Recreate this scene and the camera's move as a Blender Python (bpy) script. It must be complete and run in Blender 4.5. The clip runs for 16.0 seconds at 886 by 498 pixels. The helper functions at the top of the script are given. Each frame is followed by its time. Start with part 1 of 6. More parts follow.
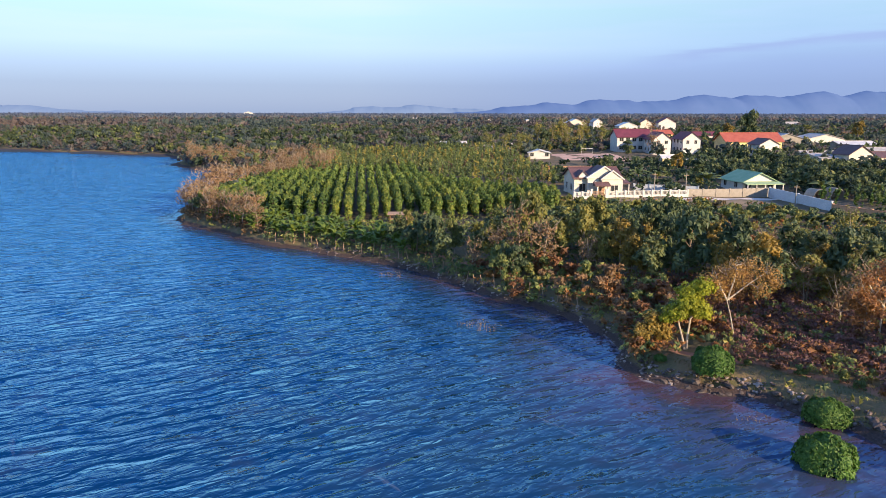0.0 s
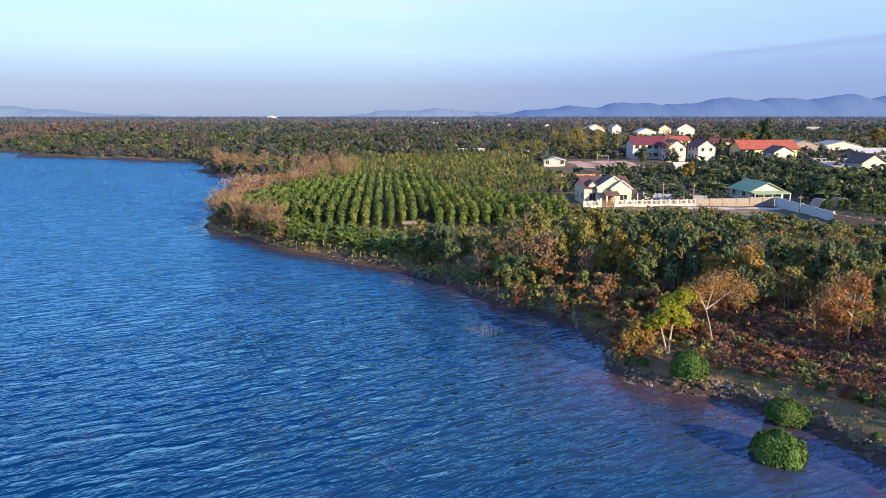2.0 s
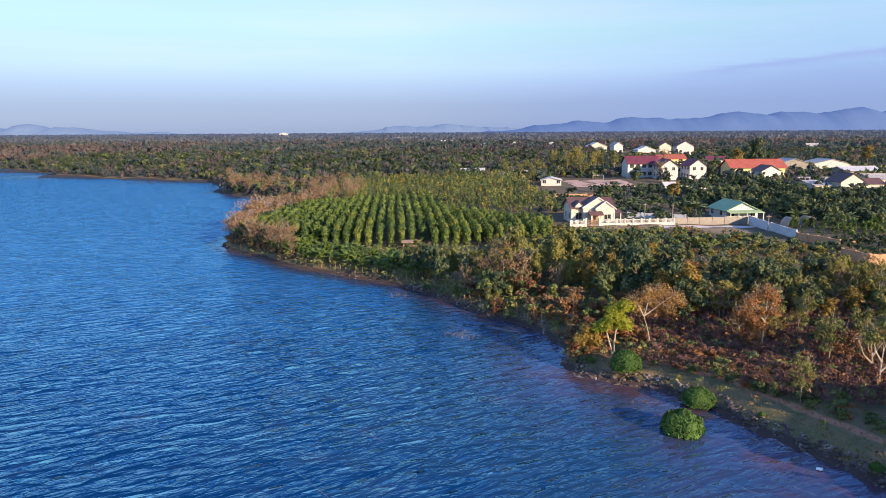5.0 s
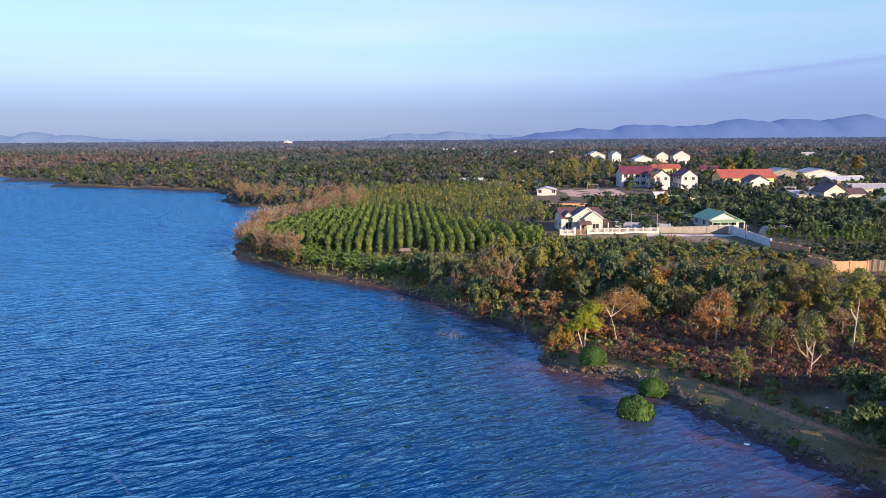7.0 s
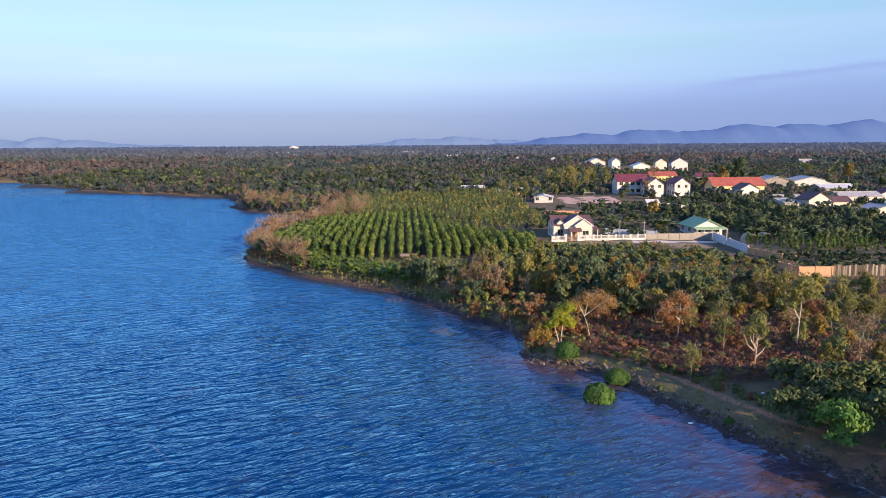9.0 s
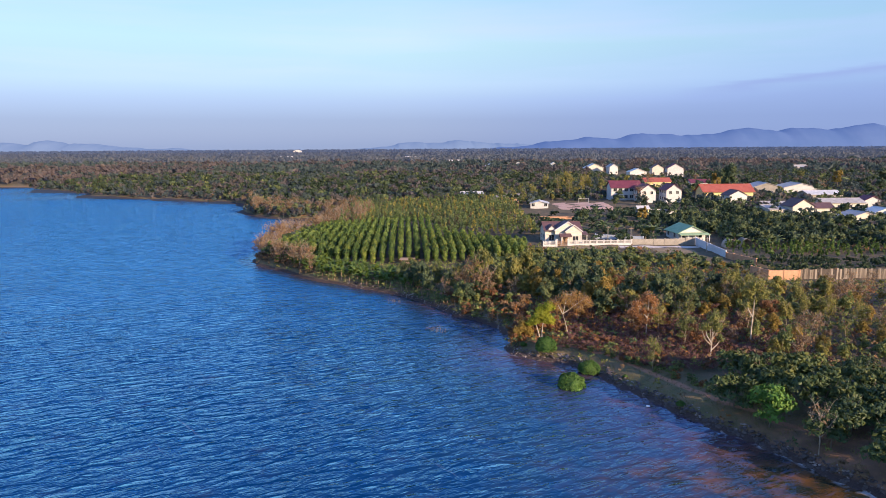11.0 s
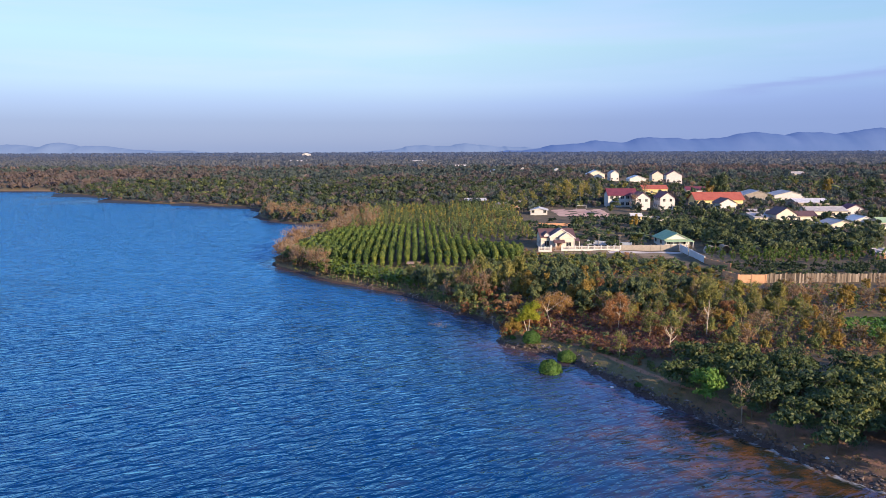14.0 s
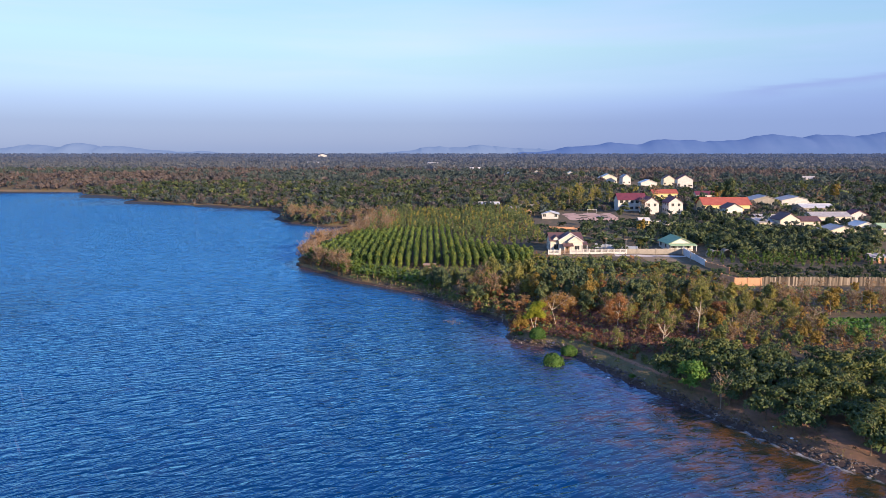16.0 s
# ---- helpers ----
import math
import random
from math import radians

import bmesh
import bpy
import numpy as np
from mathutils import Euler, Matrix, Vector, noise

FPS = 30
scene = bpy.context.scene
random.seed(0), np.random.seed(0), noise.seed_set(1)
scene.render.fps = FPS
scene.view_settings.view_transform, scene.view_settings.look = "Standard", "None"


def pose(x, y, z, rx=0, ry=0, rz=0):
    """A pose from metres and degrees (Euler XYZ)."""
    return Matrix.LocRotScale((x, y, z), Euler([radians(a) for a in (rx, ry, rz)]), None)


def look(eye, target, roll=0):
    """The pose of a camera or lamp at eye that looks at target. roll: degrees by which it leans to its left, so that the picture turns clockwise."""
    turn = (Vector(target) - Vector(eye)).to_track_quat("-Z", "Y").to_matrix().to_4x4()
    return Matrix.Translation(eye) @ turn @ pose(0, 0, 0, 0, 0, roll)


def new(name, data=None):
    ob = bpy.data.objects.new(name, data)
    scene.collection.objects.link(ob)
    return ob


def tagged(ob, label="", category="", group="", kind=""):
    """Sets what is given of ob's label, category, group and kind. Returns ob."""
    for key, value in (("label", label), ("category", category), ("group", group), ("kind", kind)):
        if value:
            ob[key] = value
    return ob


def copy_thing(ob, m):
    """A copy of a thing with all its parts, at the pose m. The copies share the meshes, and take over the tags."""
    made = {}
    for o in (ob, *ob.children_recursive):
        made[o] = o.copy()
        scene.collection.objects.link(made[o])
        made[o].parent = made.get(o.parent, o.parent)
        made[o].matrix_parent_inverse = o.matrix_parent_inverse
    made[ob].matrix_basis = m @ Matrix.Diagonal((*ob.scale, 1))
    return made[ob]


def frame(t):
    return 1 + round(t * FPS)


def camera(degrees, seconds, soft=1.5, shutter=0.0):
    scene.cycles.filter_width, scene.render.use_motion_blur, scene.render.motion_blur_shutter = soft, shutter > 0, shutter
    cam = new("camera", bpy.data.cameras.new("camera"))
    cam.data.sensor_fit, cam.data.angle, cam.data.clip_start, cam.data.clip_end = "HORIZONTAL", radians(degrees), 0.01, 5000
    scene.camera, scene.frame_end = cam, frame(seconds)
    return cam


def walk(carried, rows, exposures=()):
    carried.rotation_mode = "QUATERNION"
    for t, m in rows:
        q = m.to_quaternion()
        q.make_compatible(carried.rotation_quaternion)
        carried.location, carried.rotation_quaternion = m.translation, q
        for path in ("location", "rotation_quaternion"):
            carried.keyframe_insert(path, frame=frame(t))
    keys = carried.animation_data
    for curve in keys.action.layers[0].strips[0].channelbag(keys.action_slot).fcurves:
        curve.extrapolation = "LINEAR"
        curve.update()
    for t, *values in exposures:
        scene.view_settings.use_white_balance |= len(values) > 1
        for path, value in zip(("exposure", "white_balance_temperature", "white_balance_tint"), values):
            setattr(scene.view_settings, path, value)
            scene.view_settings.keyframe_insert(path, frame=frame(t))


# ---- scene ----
cam = camera(65.1, 16.0, 0.85)
PATH = [
    (0, (2.996, -1.554, 22.306), (3.127, 0.403, 21.917), 0.1),
    (0.5, (3.182, -2.592, 22.731), (3.328, -0.636, 22.339), 0.2),
    (1, (3.607, -4.027, 23.257), (3.74, -2.07, 22.868), 0.1),
    (1.5, (3.98, -5.787, 23.825), (4.078, -3.827, 23.439), 0.1),
    (2, (4.389, -7.814, 24.456), (4.458, -5.851, 24.075), 0.0),
    (2.5, (4.913, -9.948, 25.0), (4.967, -7.984, 24.626), -0.0),
    (3, (5.349, -11.97, 25.492), (5.399, -10.005, 25.125), -0.1),
    (3.5, (5.829, -14.146, 25.907), (5.877, -12.179, 25.549), -0.1),
    (4, (6.314, -16.681, 26.388), (6.359, -14.712, 26.038), -0.2),
    (6.5, (8.544, -29.301, 28.946), (8.575, -27.328, 28.621), -0.4),
    (7, (8.953, -31.991, 29.354), (8.981, -30.017, 29.035), -0.4),
    (7.5, (9.465, -34.951, 29.855), (9.488, -32.976, 29.54), -0.4),
    (8, (9.915, -37.863, 30.371), (9.933, -35.888, 30.06), -0.5),
    (8.5, (10.314, -40.604, 30.905), (10.33, -38.628, 30.596), -0.5),
    (9, (10.735, -43.355, 31.417), (10.748, -41.378, 31.111), -0.4),
    (11.5, (12.597, -58.207, 34.116), (12.598, -56.229, 33.821), -0.4),
    (12, (12.814, -61.246, 34.729), (12.811, -59.267, 34.435), -0.4),
    (12.5, (13.013, -64.234, 35.316), (13.007, -62.255, 35.023), -0.3),
    (13, (13.163, -67.059, 35.892), (13.155, -65.08, 35.601), -0.3),
    (13.5, (13.388, -70.164, 36.439), (13.377, -68.185, 36.149), -0.3),
    (14, (13.467, -73.504, 36.951), (13.451, -71.525, 36.662), -0.2),
    (14.5, (13.519, -76.661, 37.521), (13.491, -74.682, 37.235), -0.2),
    (15, (13.654, -79.737, 38.105), (13.616, -77.758, 37.817), -0.1),
    (15.5, (13.547, -82.791, 38.727), (13.502, -80.812, 38.439), -0.1),
    (16, (13.568, -85.931, 39.217), (13.511, -83.953, 38.931), -0.0),
]
walk(cam, [(t, look(eye, target, roll)) for t, eye, target, roll in PATH], [(0, 0.28, 5800, 19), (4, 0.25, 5780, 19), (7, 0.17, 5640, 23), (16, 0.11, 5620, 24)])

# ---- world, sun, exposure ----
SUN_AZ, SUN_EL = radians(137), radians(16)      # azimuth clockwise from +y
world = bpy.data.worlds.new("sky")
scene.world = world
world.use_nodes = True
wn, wl = world.node_tree.nodes, world.node_tree.links
bg = wn["Background"]
sky = wn.new("ShaderNodeTexSky")
sky.sky_type, sky.sun_disc = "NISHITA", False
sky.sun_elevation, sky.sun_rotation = SUN_EL, SUN_AZ
sky.air_density, sky.dust_density, sky.ozone_density = 1.0, 0.6, 2.5
wco = wn.new("ShaderNodeTexCoord")
wsep = wn.new("ShaderNodeSeparateXYZ")
wl.new(wco.outputs["Generated"], wsep.inputs["Vector"])

def wmath(op, a, b2, c=None):
    m = wn.new("ShaderNodeMath")
    m.operation = op
    for sock, v in zip(m.inputs, (a, b2, c)):
        if isinstance(v, (int, float)):
            sock.default_value = v
        elif v is not None:
            wl.new(v, sock)
    return m.outputs[0]


def wrange(v, lo, hi, a=0.0, b2=1.0):
    m = wn.new("ShaderNodeMapRange")
    m.interpolation_type = "SMOOTHSTEP"
    m.inputs["From Min"].default_value, m.inputs["From Max"].default_value = lo, hi
    m.inputs["To Min"].default_value, m.inputs["To Max"].default_value = a, b2
    wl.new(v, m.inputs["Value"])
    return m.outputs["Result"]


# a thin veil of high haze: lavender over the horizon, pale cyan above, blue overhead
veil = wn.new("ShaderNodeValToRGB")
for k, (p, c) in enumerate([(0.0, (0.29, 0.38, 0.53)), (0.035, (0.32, 0.41, 0.56)), (0.06, (0.44, 0.56, 0.70)), (0.085, (0.56, 0.74, 0.75)), (0.14, (0.61, 0.87, 0.72)), (0.21, (0.52, 0.80, 0.78)), (0.5, (0.26, 0.5, 0.98)), (0.8, (0.13, 0.36, 0.88))]):
    e = veil.color_ramp.elements[k] if k < 2 else veil.color_ramp.elements.new(p)
    e.position, e.color = p, (*c, 1)
wl.new(wsep.outputs["Z"], veil.inputs["Fac"])
wmap = wn.new("ShaderNodeMapping")
wmap.inputs["Scale"].default_value = (1.0, 1.0, 11.0)
wmap.inputs["Rotation"].default_value = (0.0, radians(3), 0.3)
wnoise = wn.new("ShaderNodeTexNoise")
wnoise.inputs["Scale"].default_value = 1.7
wnoise.inputs["Detail"].default_value = 6.0
wnoise.inputs["Roughness"].default_value = 0.5
wramp = wn.new("ShaderNodeValToRGB")
wramp.color_ramp.elements[0].position, wramp.color_ramp.elements[0].color = 0.45, (0, 0, 0, 1)
wramp.color_ramp.elements[1].position, wramp.color_ramp.elements[1].color = 0.72, (0.6, 0.6, 0.6, 1)
cirrus = wn.new("ShaderNodeMixRGB")
cirrus.inputs["Color2"].default_value = (0.8, 0.86, 0.9, 1)
half = wn.new("ShaderNodeMixRGB")
half.inputs["Fac"].default_value = 0.22
dim = wn.new("ShaderNodeMixRGB")
dim.blend_type, dim.inputs["Fac"].default_value = "MULTIPLY", 1.0
dim.inputs["Color2"].default_value = (0.12, 0.12, 0.12, 1)
wl.new(wco.outputs["Generated"], wmap.inputs["Vector"])
wl.new(wmap.outputs["Vector"], wnoise.inputs["Vector"])
wl.new(wnoise.outputs["Fac"], wramp.inputs["Fac"])
wl.new(wmath("MULTIPLY", wramp.outputs["Color"], wrange(wsep.outputs["Z"], 0.06, 0.12)), cirrus.inputs["Fac"])
wl.new(veil.outputs["Color"], cirrus.inputs["Color1"])
wl.new(sky.outputs["Color"], dim.inputs["Color1"])
wl.new(cirrus.outputs["Color"], half.inputs["Color1"])
wl.new(dim.outputs["Color"], half.inputs["Color2"])
# the sky deepens a little towards the east, and long grey streaks lie low over it
east = wn.new("ShaderNodeMapRange")
east.inputs["From Min"].default_value, east.inputs["From Max"].default_value = -0.05, 0.5
wl.new(wsep.outputs["X"], east.inputs["Value"])
deepen = wn.new("ShaderNodeMixRGB")
deepen.blend_type = "MULTIPLY"
deepen.inputs["Color2"].default_value = (0.75, 0.80, 0.98, 1)
wl.new(east.outputs["Result"], deepen.inputs["Fac"])
wl.new(half.outputs["Color"], deepen.inputs["Color1"])
smap, snoise = wn.new("ShaderNodeMapping"), wn.new("ShaderNodeTexNoise")
smap.inputs["Scale"].default_value, smap.inputs["Rotation"].default_value = (5.0, 5.0, 40.0), (radians(-3), radians(5), 0)
snoise.inputs["Scale"].default_value, snoise.inputs["Detail"].default_value = 1.3, 6.0
wl.new(wco.outputs["Generated"], smap.inputs["Vector"])
wl.new(smap.outputs["Vector"], snoise.inputs["Vector"])
# a ragged grey cloud edge that rises towards the east, with a flat bank below it
rise = wmath("MULTIPLY_ADD", wsep.outputs["X"], -0.10, wmath("MULTIPLY_ADD", snoise.outputs["Fac"], -0.035, wsep.outputs["Z"]))
over = wmath("ADD", rise, -0.0195)
reach_east = wrange(wsep.outputs["X"], 0.30, 0.42)
edge_line = wmath("MULTIPLY", wmath("MULTIPLY", wrange(over, -0.014, 0.0), wrange(over, 0.0, 0.007, 1.0, 0.0)), wmath("MULTIPLY", reach_east, 0.5))
bank_fac = wmath("MULTIPLY", wrange(over, -0.03, 0.004, 0.45, 0.0), wrange(wsep.outputs["X"], 0.0, 0.42))
banked, streaks = wn.new("ShaderNodeMixRGB"), wn.new("ShaderNodeMixRGB")
banked.inputs["Color2"].default_value = (0.31, 0.41, 0.555, 1)
streaks.inputs["Color2"].default_value = (0.30, 0.36, 0.58, 1)
wl.new(bank_fac, banked.inputs["Fac"])
wl.new(deepen.outputs["Color"], banked.inputs["Color1"])
wl.new(edge_line, streaks.inputs["Fac"])
wl.new(banked.outputs["Color"], streaks.inputs["Color1"])
wl.new(streaks.outputs["Color"], bg.inputs["Color"])
bg.inputs["Strength"].default_value = 1.0

sun = new("sun", bpy.data.lights.new("sun", "SUN"))
sun.data.energy, sun.data.angle, sun.data.color = 9.2, radians(0.6), (1.0, 0.72, 0.38)
sun.matrix_world = look((math.sin(SUN_AZ) * math.cos(SUN_EL) * 100, math.cos(SUN_AZ) * math.cos(SUN_EL) * 100, math.sin(SUN_EL) * 100), (0, 0, 0))


# ---- materials ----
def material(name, rough=0.8):
    m = bpy.data.materials.new(name)
    m.use_nodes = True
    b = m.node_tree.nodes["Principled BSDF"]
    b.inputs["Roughness"].default_value = rough
    return m, m.node_tree.nodes, m.node_tree.links, b


def ramp(nodes, stops):
    r = nodes.new("ShaderNodeValToRGB")
    while len(r.color_ramp.elements) < len(stops):
        r.color_ramp.elements.new(0.5)
    for e, (p, c) in zip(r.color_ramp.elements, stops):
        e.position, e.color = p, (*c, 1)
    return r


def noise_tex(nodes, links, scale, detail=4.0, rough=0.55, coords="Object", stretch=None):
    co = nodes.new("ShaderNodeTexCoord")
    n = nodes.new("ShaderNodeTexNoise")
    n.inputs["Scale"].default_value, n.inputs["Detail"].default_value, n.inputs["Roughness"].default_value = scale, detail, rough
    src = co.outputs[coords]
    if stretch:
        mp = nodes.new("ShaderNodeMapping")
        mp.inputs["Scale"].default_value = stretch
        links.new(src, mp.inputs["Vector"])
        src = mp.outputs["Vector"]
    links.new(src, n.inputs["Vector"])
    return n


def mixed(nodes, links, fac, a, b, mode="MIX"):
    m = nodes.new("ShaderNodeMixRGB")
    m.blend_type = mode
    for sock, v in ((m.inputs["Fac"], fac), (m.inputs["Color1"], a), (m.inputs["Color2"], b)):
        if isinstance(v, (int, float)):
            sock.default_value = v
        elif isinstance(v, tuple):
            sock.default_value = (*v, 1)
        else:
            links.new(v, sock)
    return m.outputs["Color"]


def bumped(nodes, links, shader, height, strength, distance):
    bp = nodes.new("ShaderNodeBump")
    bp.inputs["Strength"].default_value, bp.inputs["Distance"].default_value = strength, distance
    links.new(height, bp.inputs["Height"])
    links.new(bp.outputs["Normal"], shader.inputs["Normal"])


def foliage(name, stops, spread=0.25, through_light=0.3, by_leaf=0.55):
    """Leaves: colour by leaf, by plant and by a broad patch; light passes partly through."""
    m, n, l, b = material(name, 0.55)
    geo, info = n.new("ShaderNodeNewGeometry"), n.new("ShaderNodeObjectInfo")
    r = ramp(n, stops)
    add = n.new("ShaderNodeMath")
    add.operation = "MULTIPLY_ADD"
    l.new(geo.outputs["Random Per Island"], add.inputs[0])
    add.inputs[1].default_value = by_leaf
    mul = n.new("ShaderNodeMath")
    mul.operation = "MULTIPLY"
    l.new(info.outputs["Random"], mul.inputs[0])
    mul.inputs[1].default_value = 0.45
    l.new(mul.outputs[0], add.inputs[2])
    l.new(add.outputs[0], r.inputs["Fac"])
    patch = noise_tex(n, l, 0.35, 3.0)
    pr = ramp(n, [(0.3, (1 - spread, 1 - spread, 1 - spread)), (0.7, (1 + spread, 1 + spread, 1 + spread))])
    l.new(patch.outputs["Fac"], pr.inputs["Fac"])
    col = mixed(n, l, 1.0, r.outputs["Color"], pr.outputs["Color"], "MULTIPLY")
    l.new(col, b.inputs["Base Color"])
    b.inputs["Specular IOR Level"].default_value = 0.3
    tr = n.new("ShaderNodeBsdfTranslucent")
    l.new(col, tr.inputs["Color"])
    mx = n.new("ShaderNodeMixShader")
    mx.inputs["Fac"].default_value = through_light
    l.new(b.outputs[0], mx.inputs[1])
    l.new(tr.outputs[0], mx.inputs[2])
    l.new(mx.outputs[0], n["Material Output"].inputs["Surface"])
    return m


LEAF_DARK = foliage("dark_green_leaves", [(0.0, (0.034, 0.061, 0.038)), (0.5, (0.080, 0.117, 0.053)), (1.0, (0.174, 0.192, 0.062))])
LEAF_GREEN = foliage("green_leaves", [(0.0, (0.062, 0.101, 0.040)), (0.5, (0.141, 0.183, 0.055)), (1.0, (0.293, 0.268, 0.066))])
LEAF_LIME = foliage("yellow_green_leaves", [(0.0, (0.079, 0.105, 0.036)), (0.5, (0.196, 0.197, 0.047)), (1.0, (0.343, 0.285, 0.061))])
LEAF_GOLD = foliage("golden_leaves", [(0.0, (0.129, 0.108, 0.026)), (0.5, (0.249, 0.180, 0.033)), (1.0, (0.377, 0.241, 0.045))])
LEAF_RUST = foliage("rusty_dry_leaves", [(0.0, (0.115, 0.056, 0.031)), (0.5, (0.241, 0.116, 0.044)), (1.0, (0.415, 0.198, 0.048))], 0.25, 0.3, 0.35)
LEAF_DRY = foliage("sparse_dry_leaves", [(0.0, (0.110, 0.077, 0.042)), (0.5, (0.218, 0.140, 0.070)), (1.0, (0.386, 0.234, 0.112))])
LEAF_MAUVE = foliage("mauve_brown_scrub", [(0.0, (0.104, 0.057, 0.057)), (0.5, (0.170, 0.091, 0.075)), (1.0, (0.246, 0.123, 0.079))], 0.3, 0.35, 0.25)
LEAF_AMBER = foliage("amber_dry_leaves", [(0.0, (0.190, 0.115, 0.036)), (0.5, (0.360, 0.215, 0.058)), (1.0, (0.560, 0.340, 0.085))], 0.25, 0.4)
LEAF_OLIVE = foliage("olive_brown_trees", [(0.0, (0.05, 0.06, 0.03)), (0.5, (0.1, 0.085, 0.045)), (1.0, (0.17, 0.125, 0.06))])
LEAF_BRIGHT = foliage("bright_lime_leaves", [(0.0, (0.147, 0.189, 0.014)), (0.5, (0.304, 0.326, 0.020)), (1.0, (0.441, 0.420, 0.030))], 0.2, 0.4)
LEAF_FRESH = foliage("fresh_green_leaves", [(0.0, (0.051, 0.120, 0.018)), (0.5, (0.093, 0.195, 0.027)), (1.0, (0.145, 0.247, 0.036))])
LEAF_CASHEW = foliage("olive_cashew_leaves", [(0.0, (0.029, 0.057, 0.028)), (0.5, (0.083, 0.118, 0.036)), (1.0, (0.205, 0.204, 0.044))])
LEAF_BUSH = foliage("bright_bush_leaves", [(0.0, (0.036, 0.090, 0.016)), (0.5, (0.066, 0.140, 0.023)), (1.0, (0.108, 0.184, 0.032))])
LEAF_PEPPER = foliage("pepper_leaves", [(0.0, (0.040, 0.084, 0.024)), (0.5, (0.102, 0.162, 0.031)), (1.0, (0.235, 0.255, 0.034))])
LEAF_BANANA = foliage("banana_leaves", [(0.0, (0.060, 0.115, 0.022)), (0.5, (0.120, 0.185, 0.030)), (1.0, (0.225, 0.275, 0.042))])


# woods of the plain with the haze of distance painted into their colours
HAZE_NEAR = foliage("olive_trees_painted_haze", [(0.0, (0.052, 0.070, 0.084)), (0.5, (0.080, 0.094, 0.098)), (1.0, (0.128, 0.120, 0.108))], 0.35, 0.4)
HAZE_MID = foliage("blue_green_trees_painted_haze", [(0.0, (0.036, 0.052, 0.068)), (0.5, (0.052, 0.066, 0.076)), (1.0, (0.080, 0.082, 0.082))], 0.3, 0.4)
HAZE_FAR = foliage("blue_trees_painted_haze", [(0.0, (0.050, 0.070, 0.112)), (0.5, (0.062, 0.082, 0.120)), (1.0, (0.080, 0.094, 0.125))], 0.2, 0.4)
# darker leaf copy, with the shade of dense woods put into the colour
LEAF_SHADE = foliage("shaded_green_leaves", [(0.0, (0.015, 0.032, 0.020)), (0.5, (0.033, 0.058, 0.027)), (1.0, (0.075, 0.092, 0.036))])
# the far backdrop's haze, painted as a faint glow of its leaves
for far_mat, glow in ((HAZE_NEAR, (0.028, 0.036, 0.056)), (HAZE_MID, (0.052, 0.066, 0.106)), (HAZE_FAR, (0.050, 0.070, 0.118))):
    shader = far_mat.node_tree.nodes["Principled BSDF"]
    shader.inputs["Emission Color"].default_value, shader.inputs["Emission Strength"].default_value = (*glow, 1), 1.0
# leaf colours for farther woods, greyed and blued to paint in haze
FAR_GREEN = foliage("haze_muted_green_trees", [(0.0, (0.067, 0.096, 0.088)), (0.5, (0.082, 0.110, 0.097)), (1.0, (0.108, 0.124, 0.100))], 0.22, 0.5, 0.25)
FAR_OLIVE = foliage("haze_muted_olive_trees", [(0.0, (0.111, 0.104, 0.099)), (0.5, (0.132, 0.118, 0.108)), (1.0, (0.161, 0.135, 0.119))], 0.22, 0.5, 0.25)
FAR_BROWN = foliage("haze_muted_brown_trees", [(0.0, (0.126, 0.103, 0.098)), (0.5, (0.146, 0.118, 0.108)), (1.0, (0.173, 0.137, 0.119))], 0.22, 0.5, 0.25)


def plain(name, stops, scale=1.0, rough=0.8, bump=0.3, depth=0.02, fine=12.0, metal=0.0, stretch=None):
    """A worn surface: broad stains and fine grain."""
    m, n, l, b = material(name, rough)
    broad = noise_tex(n, l, scale, 5.0, 0.6, stretch=stretch)
    r = ramp(n, stops)
    l.new(broad.outputs["Fac"], r.inputs["Fac"])
    grain = noise_tex(n, l, scale * fine, 3.0, 0.6, stretch=stretch)
    gr = ramp(n, [(0.3, (0.82, 0.82, 0.82)), (0.7, (1.1, 1.1, 1.1))])
    l.new(grain.outputs["Fac"], gr.inputs["Fac"])
    l.new(mixed(n, l, 1.0, r.outputs["Color"], gr.outputs["Color"], "MULTIPLY"), b.inputs["Base Color"])
    b.inputs["Metallic"].default_value = metal
    bumped(n, l, b, grain.outputs["Fac"], bump, depth)
    return m


def roofing(name, stops, pitch=0.35, rough=0.7, depth=0.04):
    """Tile or sheet roofing with courses running down the slope."""
    m, n, l, b = material(name, rough)
    broad = noise_tex(n, l, 0.5, 5.0, 0.65)
    r = ramp(n, stops)
    l.new(broad.outputs["Fac"], r.inputs["Fac"])
    l.new(r.outputs["Color"], b.inputs["Base Color"])
    co, w = n.new("ShaderNodeTexCoord"), n.new("ShaderNodeTexWave")
    w.wave_type, w.bands_direction = "BANDS", "X"
    w.inputs["Scale"].default_value = 1.0 / pitch / 3.2
    l.new(co.outputs["Object"], w.inputs["Vector"])
    bumped(n, l, b, w.outputs["Fac"], 0.6, depth)
    return m


BARK = plain("grey_brown_bark", [(0.3, (0.09, 0.065, 0.045)), (0.7, (0.2, 0.155, 0.11))], 2.0, 0.9, 0.6, 0.03)
BARK_PALE = plain("pale_bark", [(0.3, (0.2, 0.155, 0.11)), (0.7, (0.4, 0.33, 0.24))], 2.0, 0.85, 0.5, 0.02)
BARK_WHITE = plain("white_bark", [(0.3, (0.3, 0.25, 0.19)), (0.7, (0.5, 0.44, 0.34))], 2.0, 0.85, 0.5, 0.02)
